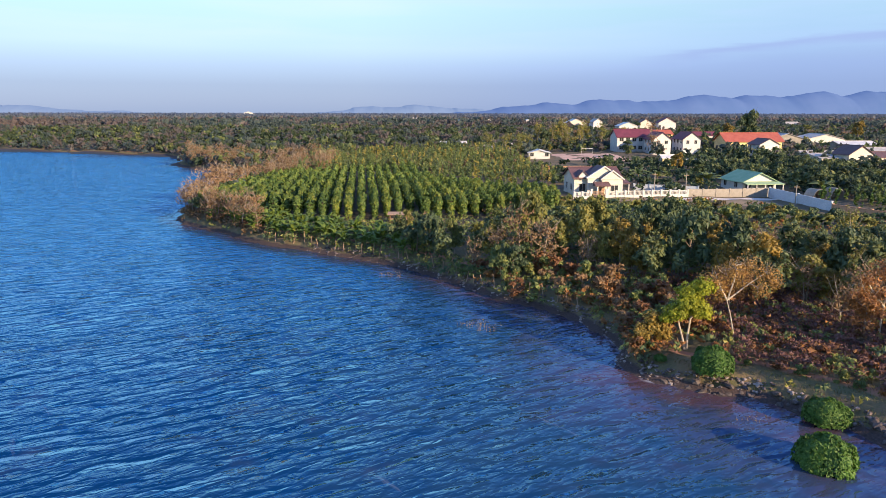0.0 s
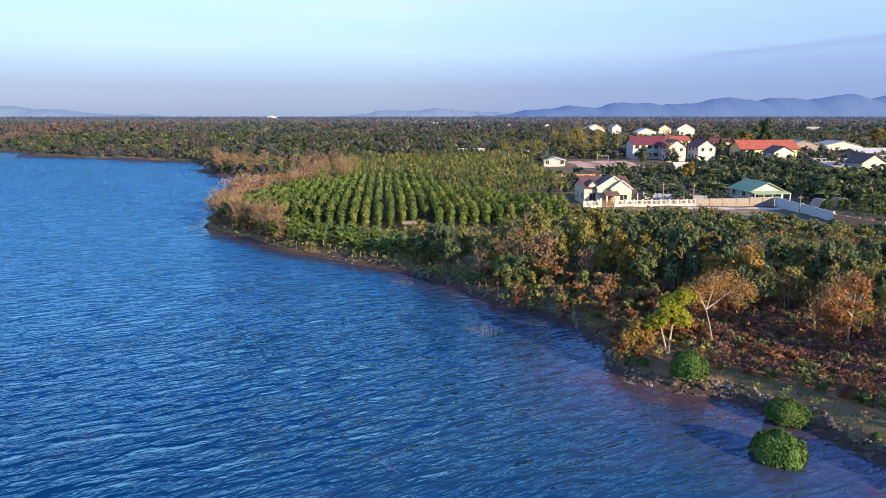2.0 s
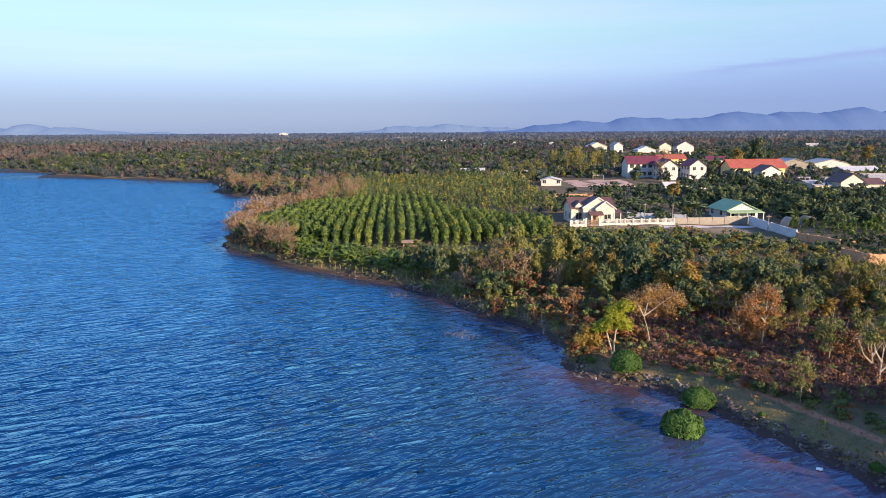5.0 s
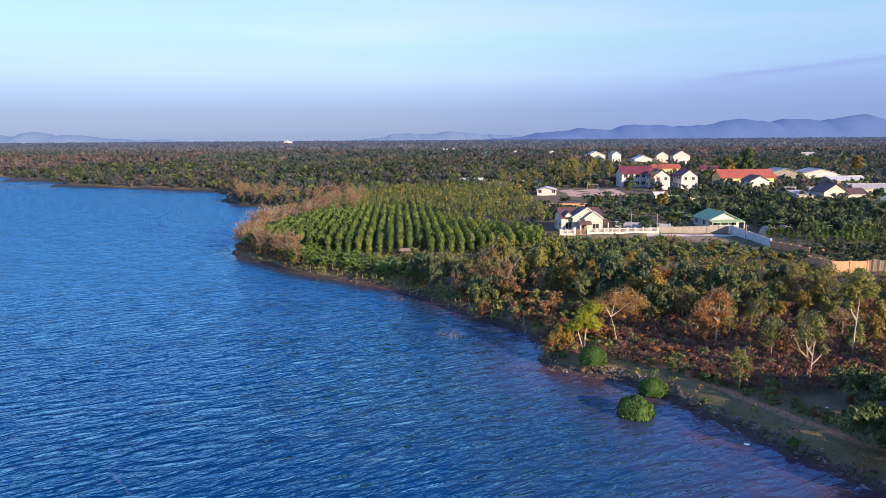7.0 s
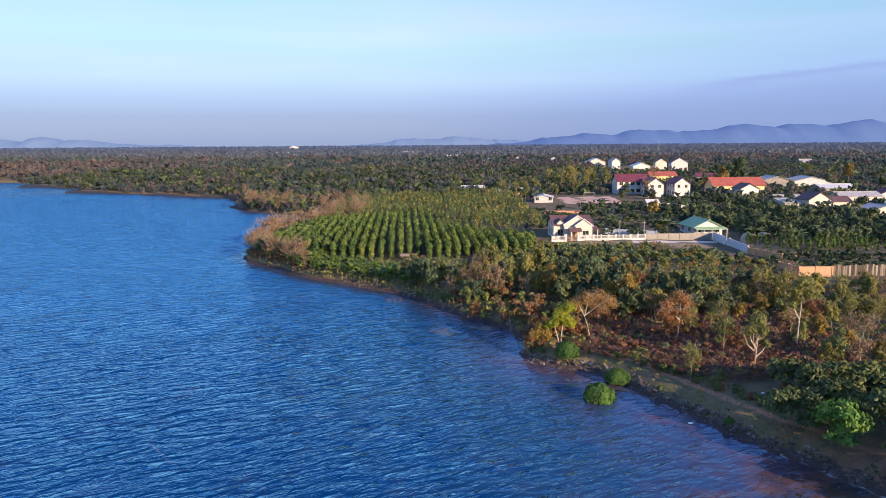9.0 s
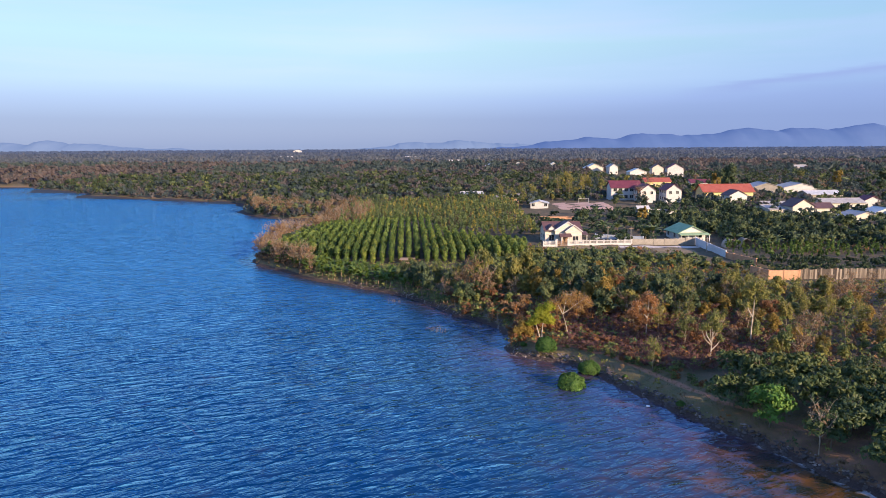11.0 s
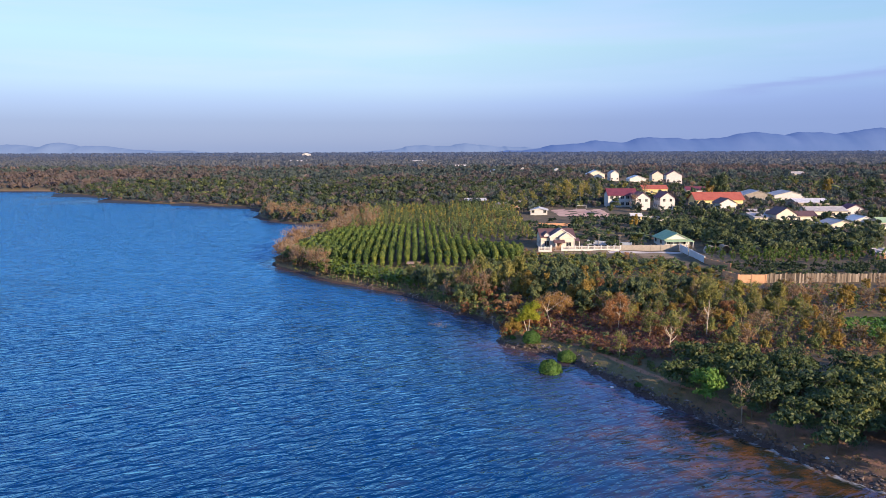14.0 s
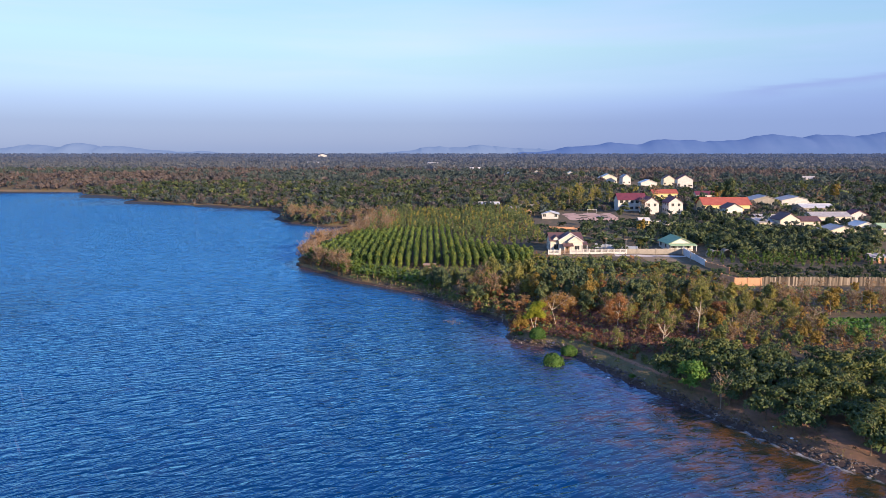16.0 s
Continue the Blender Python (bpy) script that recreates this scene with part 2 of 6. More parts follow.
WALL_CREAM = plain("cream_render", [(0.3, (0.50, 0.46, 0.385)), (0.7, (0.60, 0.56, 0.475))], 0.6, 0.85, 0.1, 0.01)
WALL_WHITE = plain("white_render", [(0.3, (0.46, 0.455, 0.445)), (0.7, (0.59, 0.585, 0.57))], 0.6, 0.85, 0.1, 0.01)
WALL_YELLOW = plain("yellow_render", [(0.3, (0.58, 0.46, 0.2)), (0.7, (0.68, 0.55, 0.27))], 0.6, 0.85, 0.1, 0.01)
WALL_GREY = plain("grey_cement", [(0.3, (0.21, 0.195, 0.17)), (0.7, (0.34, 0.315, 0.28))], 0.5, 0.9, 0.2, 0.02)
# pale render; the blue of the boundary wall's shaded face is in its colour
WALL_SHADE_BLUE = plain("shade_blue_pale_render", [(0.3, (0.42, 0.47, 0.54)), (0.7, (0.52, 0.57, 0.63))], 0.4, 0.85, 0.1, 0.01)
WALL_ORANGE = plain("orange_brick_wall", [(0.3, (0.44, 0.24, 0.13)), (0.7, (0.54, 0.32, 0.19))], 0.6, 0.9, 0.3, 0.02)
ROOF_PLUM = roofing("plum_brown_tiles", [(0.3, (0.080, 0.042, 0.043)), (0.7, (0.125, 0.066, 0.062))])
ROOF_MAROON = roofing("maroon_tiles", [(0.3, (0.095, 0.018, 0.032)), (0.7, (0.15, 0.033, 0.05))])
ROOF_RED = roofing("orange_red_sheet", [(0.3, (0.27, 0.062, 0.036)), (0.7, (0.36, 0.10, 0.058))])
ROOF_GREEN = roofing("pale_green_sheet", [(0.3, (0.22, 0.34, 0.19)), (0.7, (0.32, 0.43, 0.26))], rough=1.0)
ROOF_WHITE = roofing("pale_metal_sheet", [(0.3, (0.40, 0.40, 0.39)), (0.7, (0.60, 0.59, 0.56))], rough=0.45)
ROOF_GREY = roofing("weathered_fibre_cement", [(0.3, (0.25, 0.24, 0.23)), (0.7, (0.42, 0.4, 0.38))])
TIMBER = plain("weathered_timber", [(0.3, (0.24, 0.15, 0.09)), (0.7, (0.42, 0.29, 0.19))], 1.5, 0.85, 0.4, 0.01)
STONE = plain("dark_shore_stone", [(0.3, (0.03, 0.024, 0.022)), (0.7, (0.11, 0.085, 0.075))], 1.5, 0.75, 0.6, 0.05)
PAVING = plain("pale_concrete_paving", [(0.3, (0.42, 0.38, 0.33)), (0.7, (0.58, 0.53, 0.47))], 0.3, 0.9, 0.2, 0.01)
YARD = plain("pinkish_bare_yard", [(0.3, (0.42, 0.26, 0.19)), (0.7, (0.52, 0.35, 0.27))], 0.15, 0.95, 0.2, 0.02)
VERGE = plain("trodden_tan_verge", [(0.3, (0.13, 0.11, 0.05)), (0.55, (0.22, 0.16, 0.09)), (0.75, (0.28, 0.19, 0.12))], 0.5, 0.95, 0.4, 0.03)
LITTER = plain("white_plastic_litter", [(0.3, (0.7, 0.7, 0.7)), (0.7, (0.8, 0.8, 0.8))], 2.0, 0.5)

SLAB, sn, sl, sb = material("weathered_fence_slabs", 0.9)
s_info, s_tone = sn.new("ShaderNodeObjectInfo"), ramp(sn, [(0.0, (0.045, 0.038, 0.034)), (0.45, (0.1, 0.08, 0.062)), (0.75, (0.24, 0.2, 0.155)), (1.0, (0.36, 0.31, 0.25))])
sl.new(s_info.outputs["Random"], s_tone.inputs["Fac"])
s_grain, s_dirt = noise_tex(sn, sl, 2.0, 5.0, 0.6, stretch=(1, 1, 0.2)), ramp(sn, [(0.3, (0.6, 0.6, 0.6)), (0.7, (1.1, 1.1, 1.1))])
sl.new(s_grain.outputs["Fac"], s_dirt.inputs["Fac"])
sl.new(mixed(sn, sl, 1.0, s_tone.outputs["Color"], s_dirt.outputs["Color"], "MULTIPLY"), sb.inputs["Base Color"])

GLASS, gn, gl, gb = material("dark_window_glass", 0.08)
gb.inputs["Base Color"].default_value = (0.03, 0.035, 0.04, 1)
gb.inputs["Specular IOR Level"].default_value = 0.6

# hills with painted haze: a blue base colour and a glow to match
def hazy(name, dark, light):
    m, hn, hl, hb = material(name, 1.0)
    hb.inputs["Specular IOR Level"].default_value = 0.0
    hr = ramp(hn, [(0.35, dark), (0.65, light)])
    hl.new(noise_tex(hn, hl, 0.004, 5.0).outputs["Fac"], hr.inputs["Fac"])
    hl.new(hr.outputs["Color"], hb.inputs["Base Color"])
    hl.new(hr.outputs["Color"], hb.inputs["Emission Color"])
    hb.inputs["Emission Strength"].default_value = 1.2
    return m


HAZE = hazy("haze_painted_blue_hills", (0.048, 0.08, 0.155), (0.058, 0.09, 0.166))
HAZE_PALE = hazy("haze_painted_pale_hills", (0.086, 0.122, 0.178), (0.096, 0.132, 0.186))


# ---- the lie of the land ----
NEAR_SHORE = [(400, -600), (200, -300), (130, -110), (90, -45), (64, -6), (61, -3.6), (57, 2.5), (52.8, 9.8), (49.9, 15.4), (46.5, 20.4), (42.6, 27.3), (40.0, 33.3),
              (37.1, 37.9), (34.2, 44.1), (30.8, 48.8), (27.2, 50.9), (24.3, 53.5), (23.4, 56.5), (24.4, 61.5), (23.5, 67), (21.5, 71.5), (19.4, 75), (16.3, 78.6), (12.1, 84.8),
              (7.4, 92.2), (1.9, 100), (-6.1, 106), (-14.1, 112.3), (-23, 120.5), (-31.6, 131), (-39.5, 140), (-43.8, 147)]
FAR_SHORE = [(-43, 165), (-38, 190), (-33, 215), (-33, 240), (-36, 260), (-57, 262), (-72, 274), (-88, 295), (-96, 335), (-110, 358), (-147, 379), (-195, 402), (-229, 417),
             (-245, 432), (-232, 448), (-260, 463), (-304, 489), (-320, 505), (-310, 528), (-338, 541), (-400, 523), (-700, 560), (-1600, 700), (-4900, 900)]
SHORE = np.array(NEAR_SHORE + FAR_SHORE, float)
RING = np.vstack([SHORE, [(-4900, 4950), (4900, 4950), (4900, -600)]])


def inside(px, py, ring):
    hit = np.zeros(px.shape, bool)
    for (x0, y0), (x1, y1) in zip(ring, np.roll(ring, -1, 0)):
        if y0 != y1:
            hit ^= ((y0 > py) != (y1 > py)) & (px < (x1 - x0) * (py - y0) / (y1 - y0) + x0)
    return hit


def wobble(x, y):
    return np.sin(x * 0.9 + 1.3 * np.sin(y * 0.43)) * 0.35 + np.sin(y * 1.3 + x * 0.31 + 2.0) * 0.3 + np.sin((x - y) * 0.17) * 0.5


def shore_distance(px, py):
    """Metres inland of the waterline (negative over the lake)."""
    px, py = np.asarray(px, float), np.asarray(py, float)
    best = np.full(px.shape, 1e9)
    for (x0, y0), (x1, y1) in zip(SHORE[:-1], SHORE[1:]):
        dx, dy = x1 - x0, y1 - y0
        t = np.clip(((px - x0) * dx + (py - y0) * dy) / (dx * dx + dy * dy), 0, 1)
        best = np.minimum(best, np.hypot(px - x0 - t * dx, py - y0 - t * dy))
    return np.where(inside(px, py, RING), best, -best) + wobble(px, py) * 0.6


def land(px, py):
    d = shore_distance(px, py)
    px, py = np.asarray(px, float), np.asarray(py, float)
    z = np.interp(d, [-40, -8, -1, 0, 0.7, 1.6, 3, 10, 30, 60], [-3, -1.0, -0.2, 0, 0.75, 1.2, 1.45, 2.0, 2.5, 2.7])
    rise = np.interp(py, [0, 150, 280, 420, 600, 900, 4950], [0, 0, 2.2, 4.5, 6.5, 6.5, 2])
    z = z + rise * np.clip(d / 60, 0, 1)
    rough = 0.12 * np.sin(px * 0.6 + np.sin(py * 0.5)) * np.sin(py * 0.7) + 0.2 * np.sin(px * 0.11 + 1) * np.sin(py * 0.13)
    return z + np.where(d > 3, rough, 0)


def ground_z(x, y):
    return float(land(np.array([x]), np.array([y]))[0])


# ---- builders ----
def mesh_of(name, verts, faces, mat=None, smooth=False):
    me = bpy.data.meshes.new(name)
    me.from_pydata(verts, [], faces)
    if mat:
        me.materials.append(mat)
    if smooth:
        me.polygons.foreach_set("use_smooth", [True] * len(me.polygons))
    me.update()
    return me


def mesh_bm(name, bm, mat):
    me = bpy.data.meshes.new(name)
    bmesh.ops.recalc_face_normals(bm, faces=bm.faces)
    bm.to_mesh(me)
    bm.free()
    me.materials.append(mat)
    return me


def thing(name, label, category, m=None, group="", kind=""):
    ob = tagged(new(name), label, category, group, kind)
    ob.empty_display_size = 0.2
    if m is not None:
        ob.matrix_basis = m
    return ob


def part(name, me, mat, parent, label=""):
    if isinstance(me, bmesh.types.BMesh):
        me = mesh_bm(name, me, mat)
    ob = tagged(new(name, me), label)
    ob.parent = parent
    return ob


def box(bm, x0, x1, y0, y1, z0, z1, bevel=0.0):
    m = Matrix.LocRotScale(((x0 + x1) / 2, (y0 + y1) / 2, (z0 + z1) / 2), None, (x1 - x0, y1 - y0, z1 - z0))
    g = bmesh.ops.create_cube(bm, size=1, matrix=m)
    if bevel:
        edges = list({e for v in g["verts"] for e in v.link_edges})
        bmesh.ops.bevel(bm, geom=edges, offset=bevel, segments=1, affect="EDGES")


def prism(bm, outline, a, b, axis="y"):
    """Extrudes an outline given as (across, height) from a to b along an axis."""
    def at(p, s):
        return (p[0], s, p[1]) if axis == "y" else (s, p[0], p[1])
    lo, hi = [bm.verts.new(at(p, a)) for p in outline], [bm.verts.new(at(p, b)) for p in outline]
    bm.faces.new(lo)
    bm.faces.new(hi[::-1])
    for i in range(len(outline)):
        j = (i + 1) % len(outline)
        bm.faces.new((lo[i], hi[i], hi[j], lo[j]))


def cards(rng, centres, normals, size, fold=0.3, aspect=1.7):
    """Leaf sprays: one folded blade of two quads per centre, facing roughly along its normal."""
    k = len(centres)
    n = normals + rng.normal(0, 0.5, (k, 3))
    n /= np.linalg.norm(n, axis=1, keepdims=True) + 1e-9
    u = np.cross(n, rng.normal(0, 1, (k, 3)))
    u /= np.linalg.norm(u, axis=1, keepdims=True) + 1e-9
    v = np.cross(n, u)
    s = size * rng.uniform(0.6, 1.4, (k, 1))
    a, b = u * s * aspect * 0.5, v * s * 0.5
    drop = n * s * fold
    pts = np.stack([centres - a, centres + b - drop, centres + a - drop * 0.6, centres - b - drop], 1).reshape(-1, 3)
    i = np.arange(k)[:, None] * 4
    return pts, np.hstack([i, i + 1, i + 2, i + 3])


def crown_points(rng, k, radius, height, base, lobes=7, thick=0.5, droop=0.0):
    """Points and outward normals on the shells of several overlapping lobes, with gaps between them."""
    lob = []
    lobes = int(lobes * 1.8)
    for i in range(lobes):
        a = rng.uniform(0, 2 * np.pi)
        q = rng.uniform(0.1, 0.78) * radius
        h = base + height * (rng.uniform(0.2, 0.86) - 0.22 * (q / radius) ** 2)
        lob.append((q * np.cos(a), q * np.sin(a), h, radius * rng.uniform(0.22, 0.44), height * rng.uniform(0.13, 0.25)))
    lob = np.array(lob)
    pick = rng.integers(0, lobes, k)
    d = rng.normal(0, 1, (k, 3))
    d[:, 2] = np.abs(d[:, 2]) * 0.9 + d[:, 2] * 0.35
    d /= np.linalg.norm(d, axis=1, keepdims=True)
    shell = 1 - thick * rng.random((k, 1)) ** 2
    l = lob[pick]
    p = l[:, :3] + d * shell * np.stack([l[:, 3], l[:, 3], l[:, 4]], 1)
    p[:, 2] -= droop * np.hypot(p[:, 0], p[:, 1])
    return p, d


def crown_mesh(name, mat, seed, k=700, radius=2.2, height=3.2, base=1.8, size=0.42, lobes=7, thick=0.5):
    rng = np.random.default_rng(seed)
    p, d = crown_points(rng, k, radius, height, base, lobes, thick)
    v, f = cards(rng, p, d, size)
    return mesh_of(name, v.tolist(), f.tolist(), mat)


def tube(bm, path, radii, sides=6):
    """A tapered limb along a path."""
    rings = []
    for i, p in enumerate(path):
        p = Vector(p)
        way = (Vector(path[min(i + 1, len(path) - 1)]) - Vector(path[max(i - 1, 0)])).normalized()
        q = way.to_track_quat("Z", "Y")
        rings.append([bm.verts.new(p + q @ Vector((math.cos(a) * radii[i], math.sin(a) * radii[i], 0))) for a in [2 * math.pi * s / sides for s in range(sides)]])
    for r0, r1 in zip(rings, rings[1:]):
        for s in range(sides):
            bm.faces.new((r0[s], r0[(s + 1) % sides], r1[(s + 1) % sides], r1[s]))
    bm.faces.new(rings[-1])
    bm.faces.new(rings[0][::-1])


def trunk_mesh(name, mat, seed, height=4.0, radius=0.14, limbs=5, lean=0.5, spread=1.3, twigs=0, fork=0.45):
    rnd = random.Random(seed)
    bm = bmesh.new()
    lx, ly = rnd.uniform(-lean, lean), rnd.uniform(-lean, lean)
    stem = [(lx * s * s + rnd.uniform(-0.05, 0.05) * (i > 0), ly * s * s + rnd.uniform(-0.05, 0.05) * (i > 0), -0.25 + (height + 0.25) * s) for i, s in enumerate((0, 0.08, 0.3, 0.55, 0.8, 1))]
    tube(bm, stem, [radius * q for q in (1.5, 1.1, 0.95, 0.75, 0.5, 0.15)])
    for i in range(limbs):
        s = rnd.uniform(fork, 0.9)
        a = 2 * math.pi * (i + rnd.random() * 0.7) / limbs
        o = Vector((lx * s * s, ly * s * s, -0.25 + (height + 0.25) * s))
        out = Vector((math.cos(a), math.sin(a), 0)) * spread * rnd.uniform(0.6, 1.1)
        rise = height * rnd.uniform(0.15, 0.4)
        pts = [o, o + out * 0.45 + Vector((0, 0, rise * 0.3)), o + out * 0.8 + Vector((0, 0, rise * 0.7)), o + out + Vector((0, 0, rise))]
        tube(bm, pts, [radius * q for q in (0.5, 0.36, 0.24, 0.08)], 5)
        for j in range(twigs):
            b0 = pts[1].lerp(pts[3], rnd.uniform(0.1, 0.95))
            w = Vector((rnd.uniform(-1, 1), rnd.uniform(-1, 1), rnd.uniform(0.1, 1.1))) * spread * 0.45
            tube(bm, [b0, b0 + w * 0.5 + Vector((0, 0, 0.05)), b0 + w], [radius * 0.17, radius * 0.12, radius * 0.04], 3)
    return mesh_bm(name, bm, mat)


# ---- ground, water, hills ----
def spaced(lo, hi, step, a, b, grow=1.16):
    """Even steps between lo and hi, widening towards a and b."""
    mid = list(np.arange(lo, hi + 0.01, step))
    s, left = step, []
    x = lo
    while x > a:
        s *= grow
        x = max(a, x - s)
        left.append(x)
    s, right, x = step, [], hi
    while x < b:
        s *= grow
        x = min(b, x + s)
        right.append(x)
    return np.array(left[::-1] + mid + right)


def sheet(name, xs, ys, height, mat):
    gx, gy = np.meshgrid(xs, ys)
    d = shore_distance(gx.ravel(), gy.ravel())
    z = height(gx.ravel(), gy.ravel())
    n = len(xs)
    i = (np.arange(len(ys) - 1)[:, None] * n + np.arange(n - 1)[None, :]).ravel()
    me = mesh_of(name, np.stack([gx.ravel(), gy.ravel(), z], 1).tolist(), np.stack([i, i + 1, i + n + 1, i + n], 1).tolist(), mat, True)
    at = me.attributes.new("inland", "FLOAT", "POINT")
    at.data.foreach_set("value", d.astype(np.float32))
    return new(name, me)


SOIL, n, l, b = material("soil_and_dry_grass", 0.95)
broad, mid, fine = noise_tex(n, l, 0.06, 4.0), noise_tex(n, l, 0.5, 5.0), noise_tex(n, l, 6.0, 4.0)
r1 = ramp(n, [(0.35, (0.112, 0.100, 0.045)), (0.5, (0.172, 0.128, 0.064)), (0.65, (0.245, 0.138, 0.078))])
l.new(mid.outputs["Fac"], r1.inputs["Fac"])
r2 = ramp(n, [(0.4, (0.05, 0.07, 0.02)), (0.6, (0.13, 0.11, 0.04))])
l.new(fine.outputs["Fac"], r2.inputs["Fac"])
grassy = mixed(n, l, 0.45, r1.outputs["Color"], r2.outputs["Color"])
att = n.new("ShaderNodeAttribute")
att.attribute_name = "inland"
bank = n.new("ShaderNodeMapRange")
bank.inputs["From Min"].default_value, bank.inputs["From Max"].default_value = 0.2, 0.6
l.new(att.outputs["Fac"], bank.inputs["Value"])
r3 = ramp(n, [(0.3, (0.024, 0.017, 0.015)), (0.7, (0.068, 0.043, 0.036))])
l.new(fine.outputs["Fac"], r3.inputs["Fac"])
litter_in = n.new("ShaderNodeMapRange")
litter_in.inputs["From Min"].default_value, litter_in.inputs["From Max"].default_value = 8.0, 14.0
l.new(att.outputs["Fac"], litter_in.inputs["Value"])
r4 = ramp(n, [(0.35, (0.050, 0.041, 0.024)), (0.55, (0.102, 0.066, 0.040)), (0.7, (0.175, 0.094, 0.060))])
l.new(mid.outputs["Fac"], r4.inputs["Fac"])
track = n.new("ShaderNodeMapRange")
track.interpolation_type = "SMOOTHSTEP"
track.inputs["From Min"].default_value, track.inputs["From Max"].default_value = 0.75, 0.25
off_track, from_track = n.new("ShaderNodeMath"), n.new("ShaderNodeMath")
off_track.operation, off_track.inputs[1].default_value = "SUBTRACT", 4.3
from_track.operation = "ABSOLUTE"
l.new(att.outputs["Fac"], off_track.inputs[0])
l.new(off_track.outputs[0], from_track.inputs[0])
l.new(from_track.outputs[0], track.inputs["Value"])
grassy = mixed(n, l, track.outputs["Result"], grassy, (0.34, 0.165, 0.09))
# bare trodden red earth under the cashew trees
earth, lie = n.new("ShaderNodeTexCoord"), n.new("ShaderNodeSeparateXYZ")
l.new(earth.outputs["Object"], lie.inputs["Vector"])
south = n.new("ShaderNodeMapRange")
south.interpolation_type = "SMOOTHSTEP"
south.inputs["From Min"].default_value, south.inputs["From Max"].default_value = 27.0, 15.0
south.inputs["To Max"].default_value = 0.8
l.new(lie.outputs["Y"], south.inputs["Value"])
r5 = ramp(n, [(0.35, (0.13, 0.078, 0.054)), (0.65, (0.26, 0.135, 0.082))])
l.new(mid.outputs["Fac"], r5.inputs["Fac"])
grassy = mixed(n, l, south.outputs["Result"], grassy, r5.outputs["Color"])
leaf_litter = mixed(n, l, 0.3, r4.outputs["Color"], r2.outputs["Color"])
col = mixed(n, l, bank.outputs["Result"], r3.outputs["Color"], mixed(n, l, litter_in.outputs["Result"], grassy, leaf_litter))
bed = n.new("ShaderNodeMapRange")
bed.inputs["From Min"].default_value, bed.inputs["From Max"].default_value = -4.0, -0.5
l.new(att.outputs["Fac"], bed.inputs["Value"])
col = mixed(n, l, bed.outputs["Result"], (0.004, 0.02, 0.04), col)
l.new(col, b.inputs["Base Color"])
bumped(n, l, b, fine.outputs["Fac"], 0.8, 0.08)
ground = sheet("ground", spaced(-60, 110, 1.4, -4950, 4950), spaced(-20, 230, 1.4, -700, 4950), land, SOIL)
tagged(ground, "reddish soil and dry grass with a low bank at the lake", "ground", kind="structure")

WATER, n, l, b = material("rippled_lake_water", 0.2)
att = n.new("ShaderNodeAttribute")
att.attribute_name = "murk"
cloudy = noise_tex(n, l, 0.2, 5.0, 0.65)
silt = n.new("ShaderNodeMath")
silt.operation = "MULTIPLY_ADD"
l.new(cloudy.outputs["Fac"], silt.inputs[0])
silt.inputs[1].default_value = 1.5
l.new(att.outputs["Fac"], silt.inputs[2])
sr = n.new("ShaderNodeMapRange")
sr.interpolation_type = "SMOOTHSTEP"
sr.inputs["From Min"].default_value, sr.inputs["From Max"].default_value = 1.3, 1.8
def added(a, b2, k):
    m = n.new("ShaderNodeMath")
    m.operation = "MULTIPLY_ADD"
    l.new(b2, m.inputs[0])
    m.inputs[1].default_value = k
    l.new(a, m.inputs[2])
    return m.outputs[0]


def chop(long, wide, turn, detail, rough, lean=1.3):
    """Short-crested wind chop: ridges of stretched noise, sharp at the crest, round in the trough and steep on the lee side."""
    co, mp = n.new("ShaderNodeTexCoord"), n.new("ShaderNodeMapping")
    mp.vector_type = "TEXTURE"
    mp.inputs["Rotation"].default_value, mp.inputs["Scale"].default_value = (0, 0, radians(turn)), (long, wide, 1)
    l.new(co.outputs["Object"], mp.inputs["Vector"])

    def ridge(src):
        tx, away, fold = n.new("ShaderNodeTexNoise"), n.new("ShaderNodeMath"), n.new("ShaderNodeMath")
        tx.inputs["Scale"].default_value, tx.inputs["Detail"].default_value, tx.inputs["Roughness"].default_value = 1.0, detail, rough
        l.new(src, tx.inputs["Vector"])
        away.operation, fold.operation = "SUBTRACT", "ABSOLUTE"
        l.new(tx.outputs["Fac"], away.inputs[0])
        away.inputs[1].default_value = 0.5
        l.new(away.outputs[0], fold.inputs[0])
        return fold.outputs[0]

    shift, push = n.new("ShaderNodeCombineXYZ"), n.new("ShaderNodeVectorMath")
    scaled = n.new("ShaderNodeMath")
    scaled.operation = "MULTIPLY"
    l.new(ridge(mp.outputs["Vector"]), scaled.inputs[0])
    scaled.inputs[1].default_value = -lean
    l.new(scaled.outputs[0], shift.inputs["Y"])
    push.operation = "ADD"
    l.new(mp.outputs["Vector"], push.inputs[0])
    l.new(shift.outputs[0], push.inputs[1])
    return ridge(push.outputs["Vector"])


crests = added(chop(5.4, 2.0, 25, 1.5, 0.45), chop(2.2, 0.9, 29, 2.0, 0.5), 0.42)
crests = added(crests, chop(10.0, 5.0, 17, 1.0, 0.5), 0.4)
deep = ramp(n, [(0.35, (0.002, 0.032, 0.100)), (0.65, (0.003, 0.040, 0.125))])
l.new(noise_tex(n, l, 0.05, 4.0, 0.6).outputs["Fac"], deep.inputs["Fac"])
place, split = n.new("ShaderNodeTexCoord"), n.new("ShaderNodeSeparateXYZ")
l.new(place.outputs["Object"], split.inputs["Vector"])
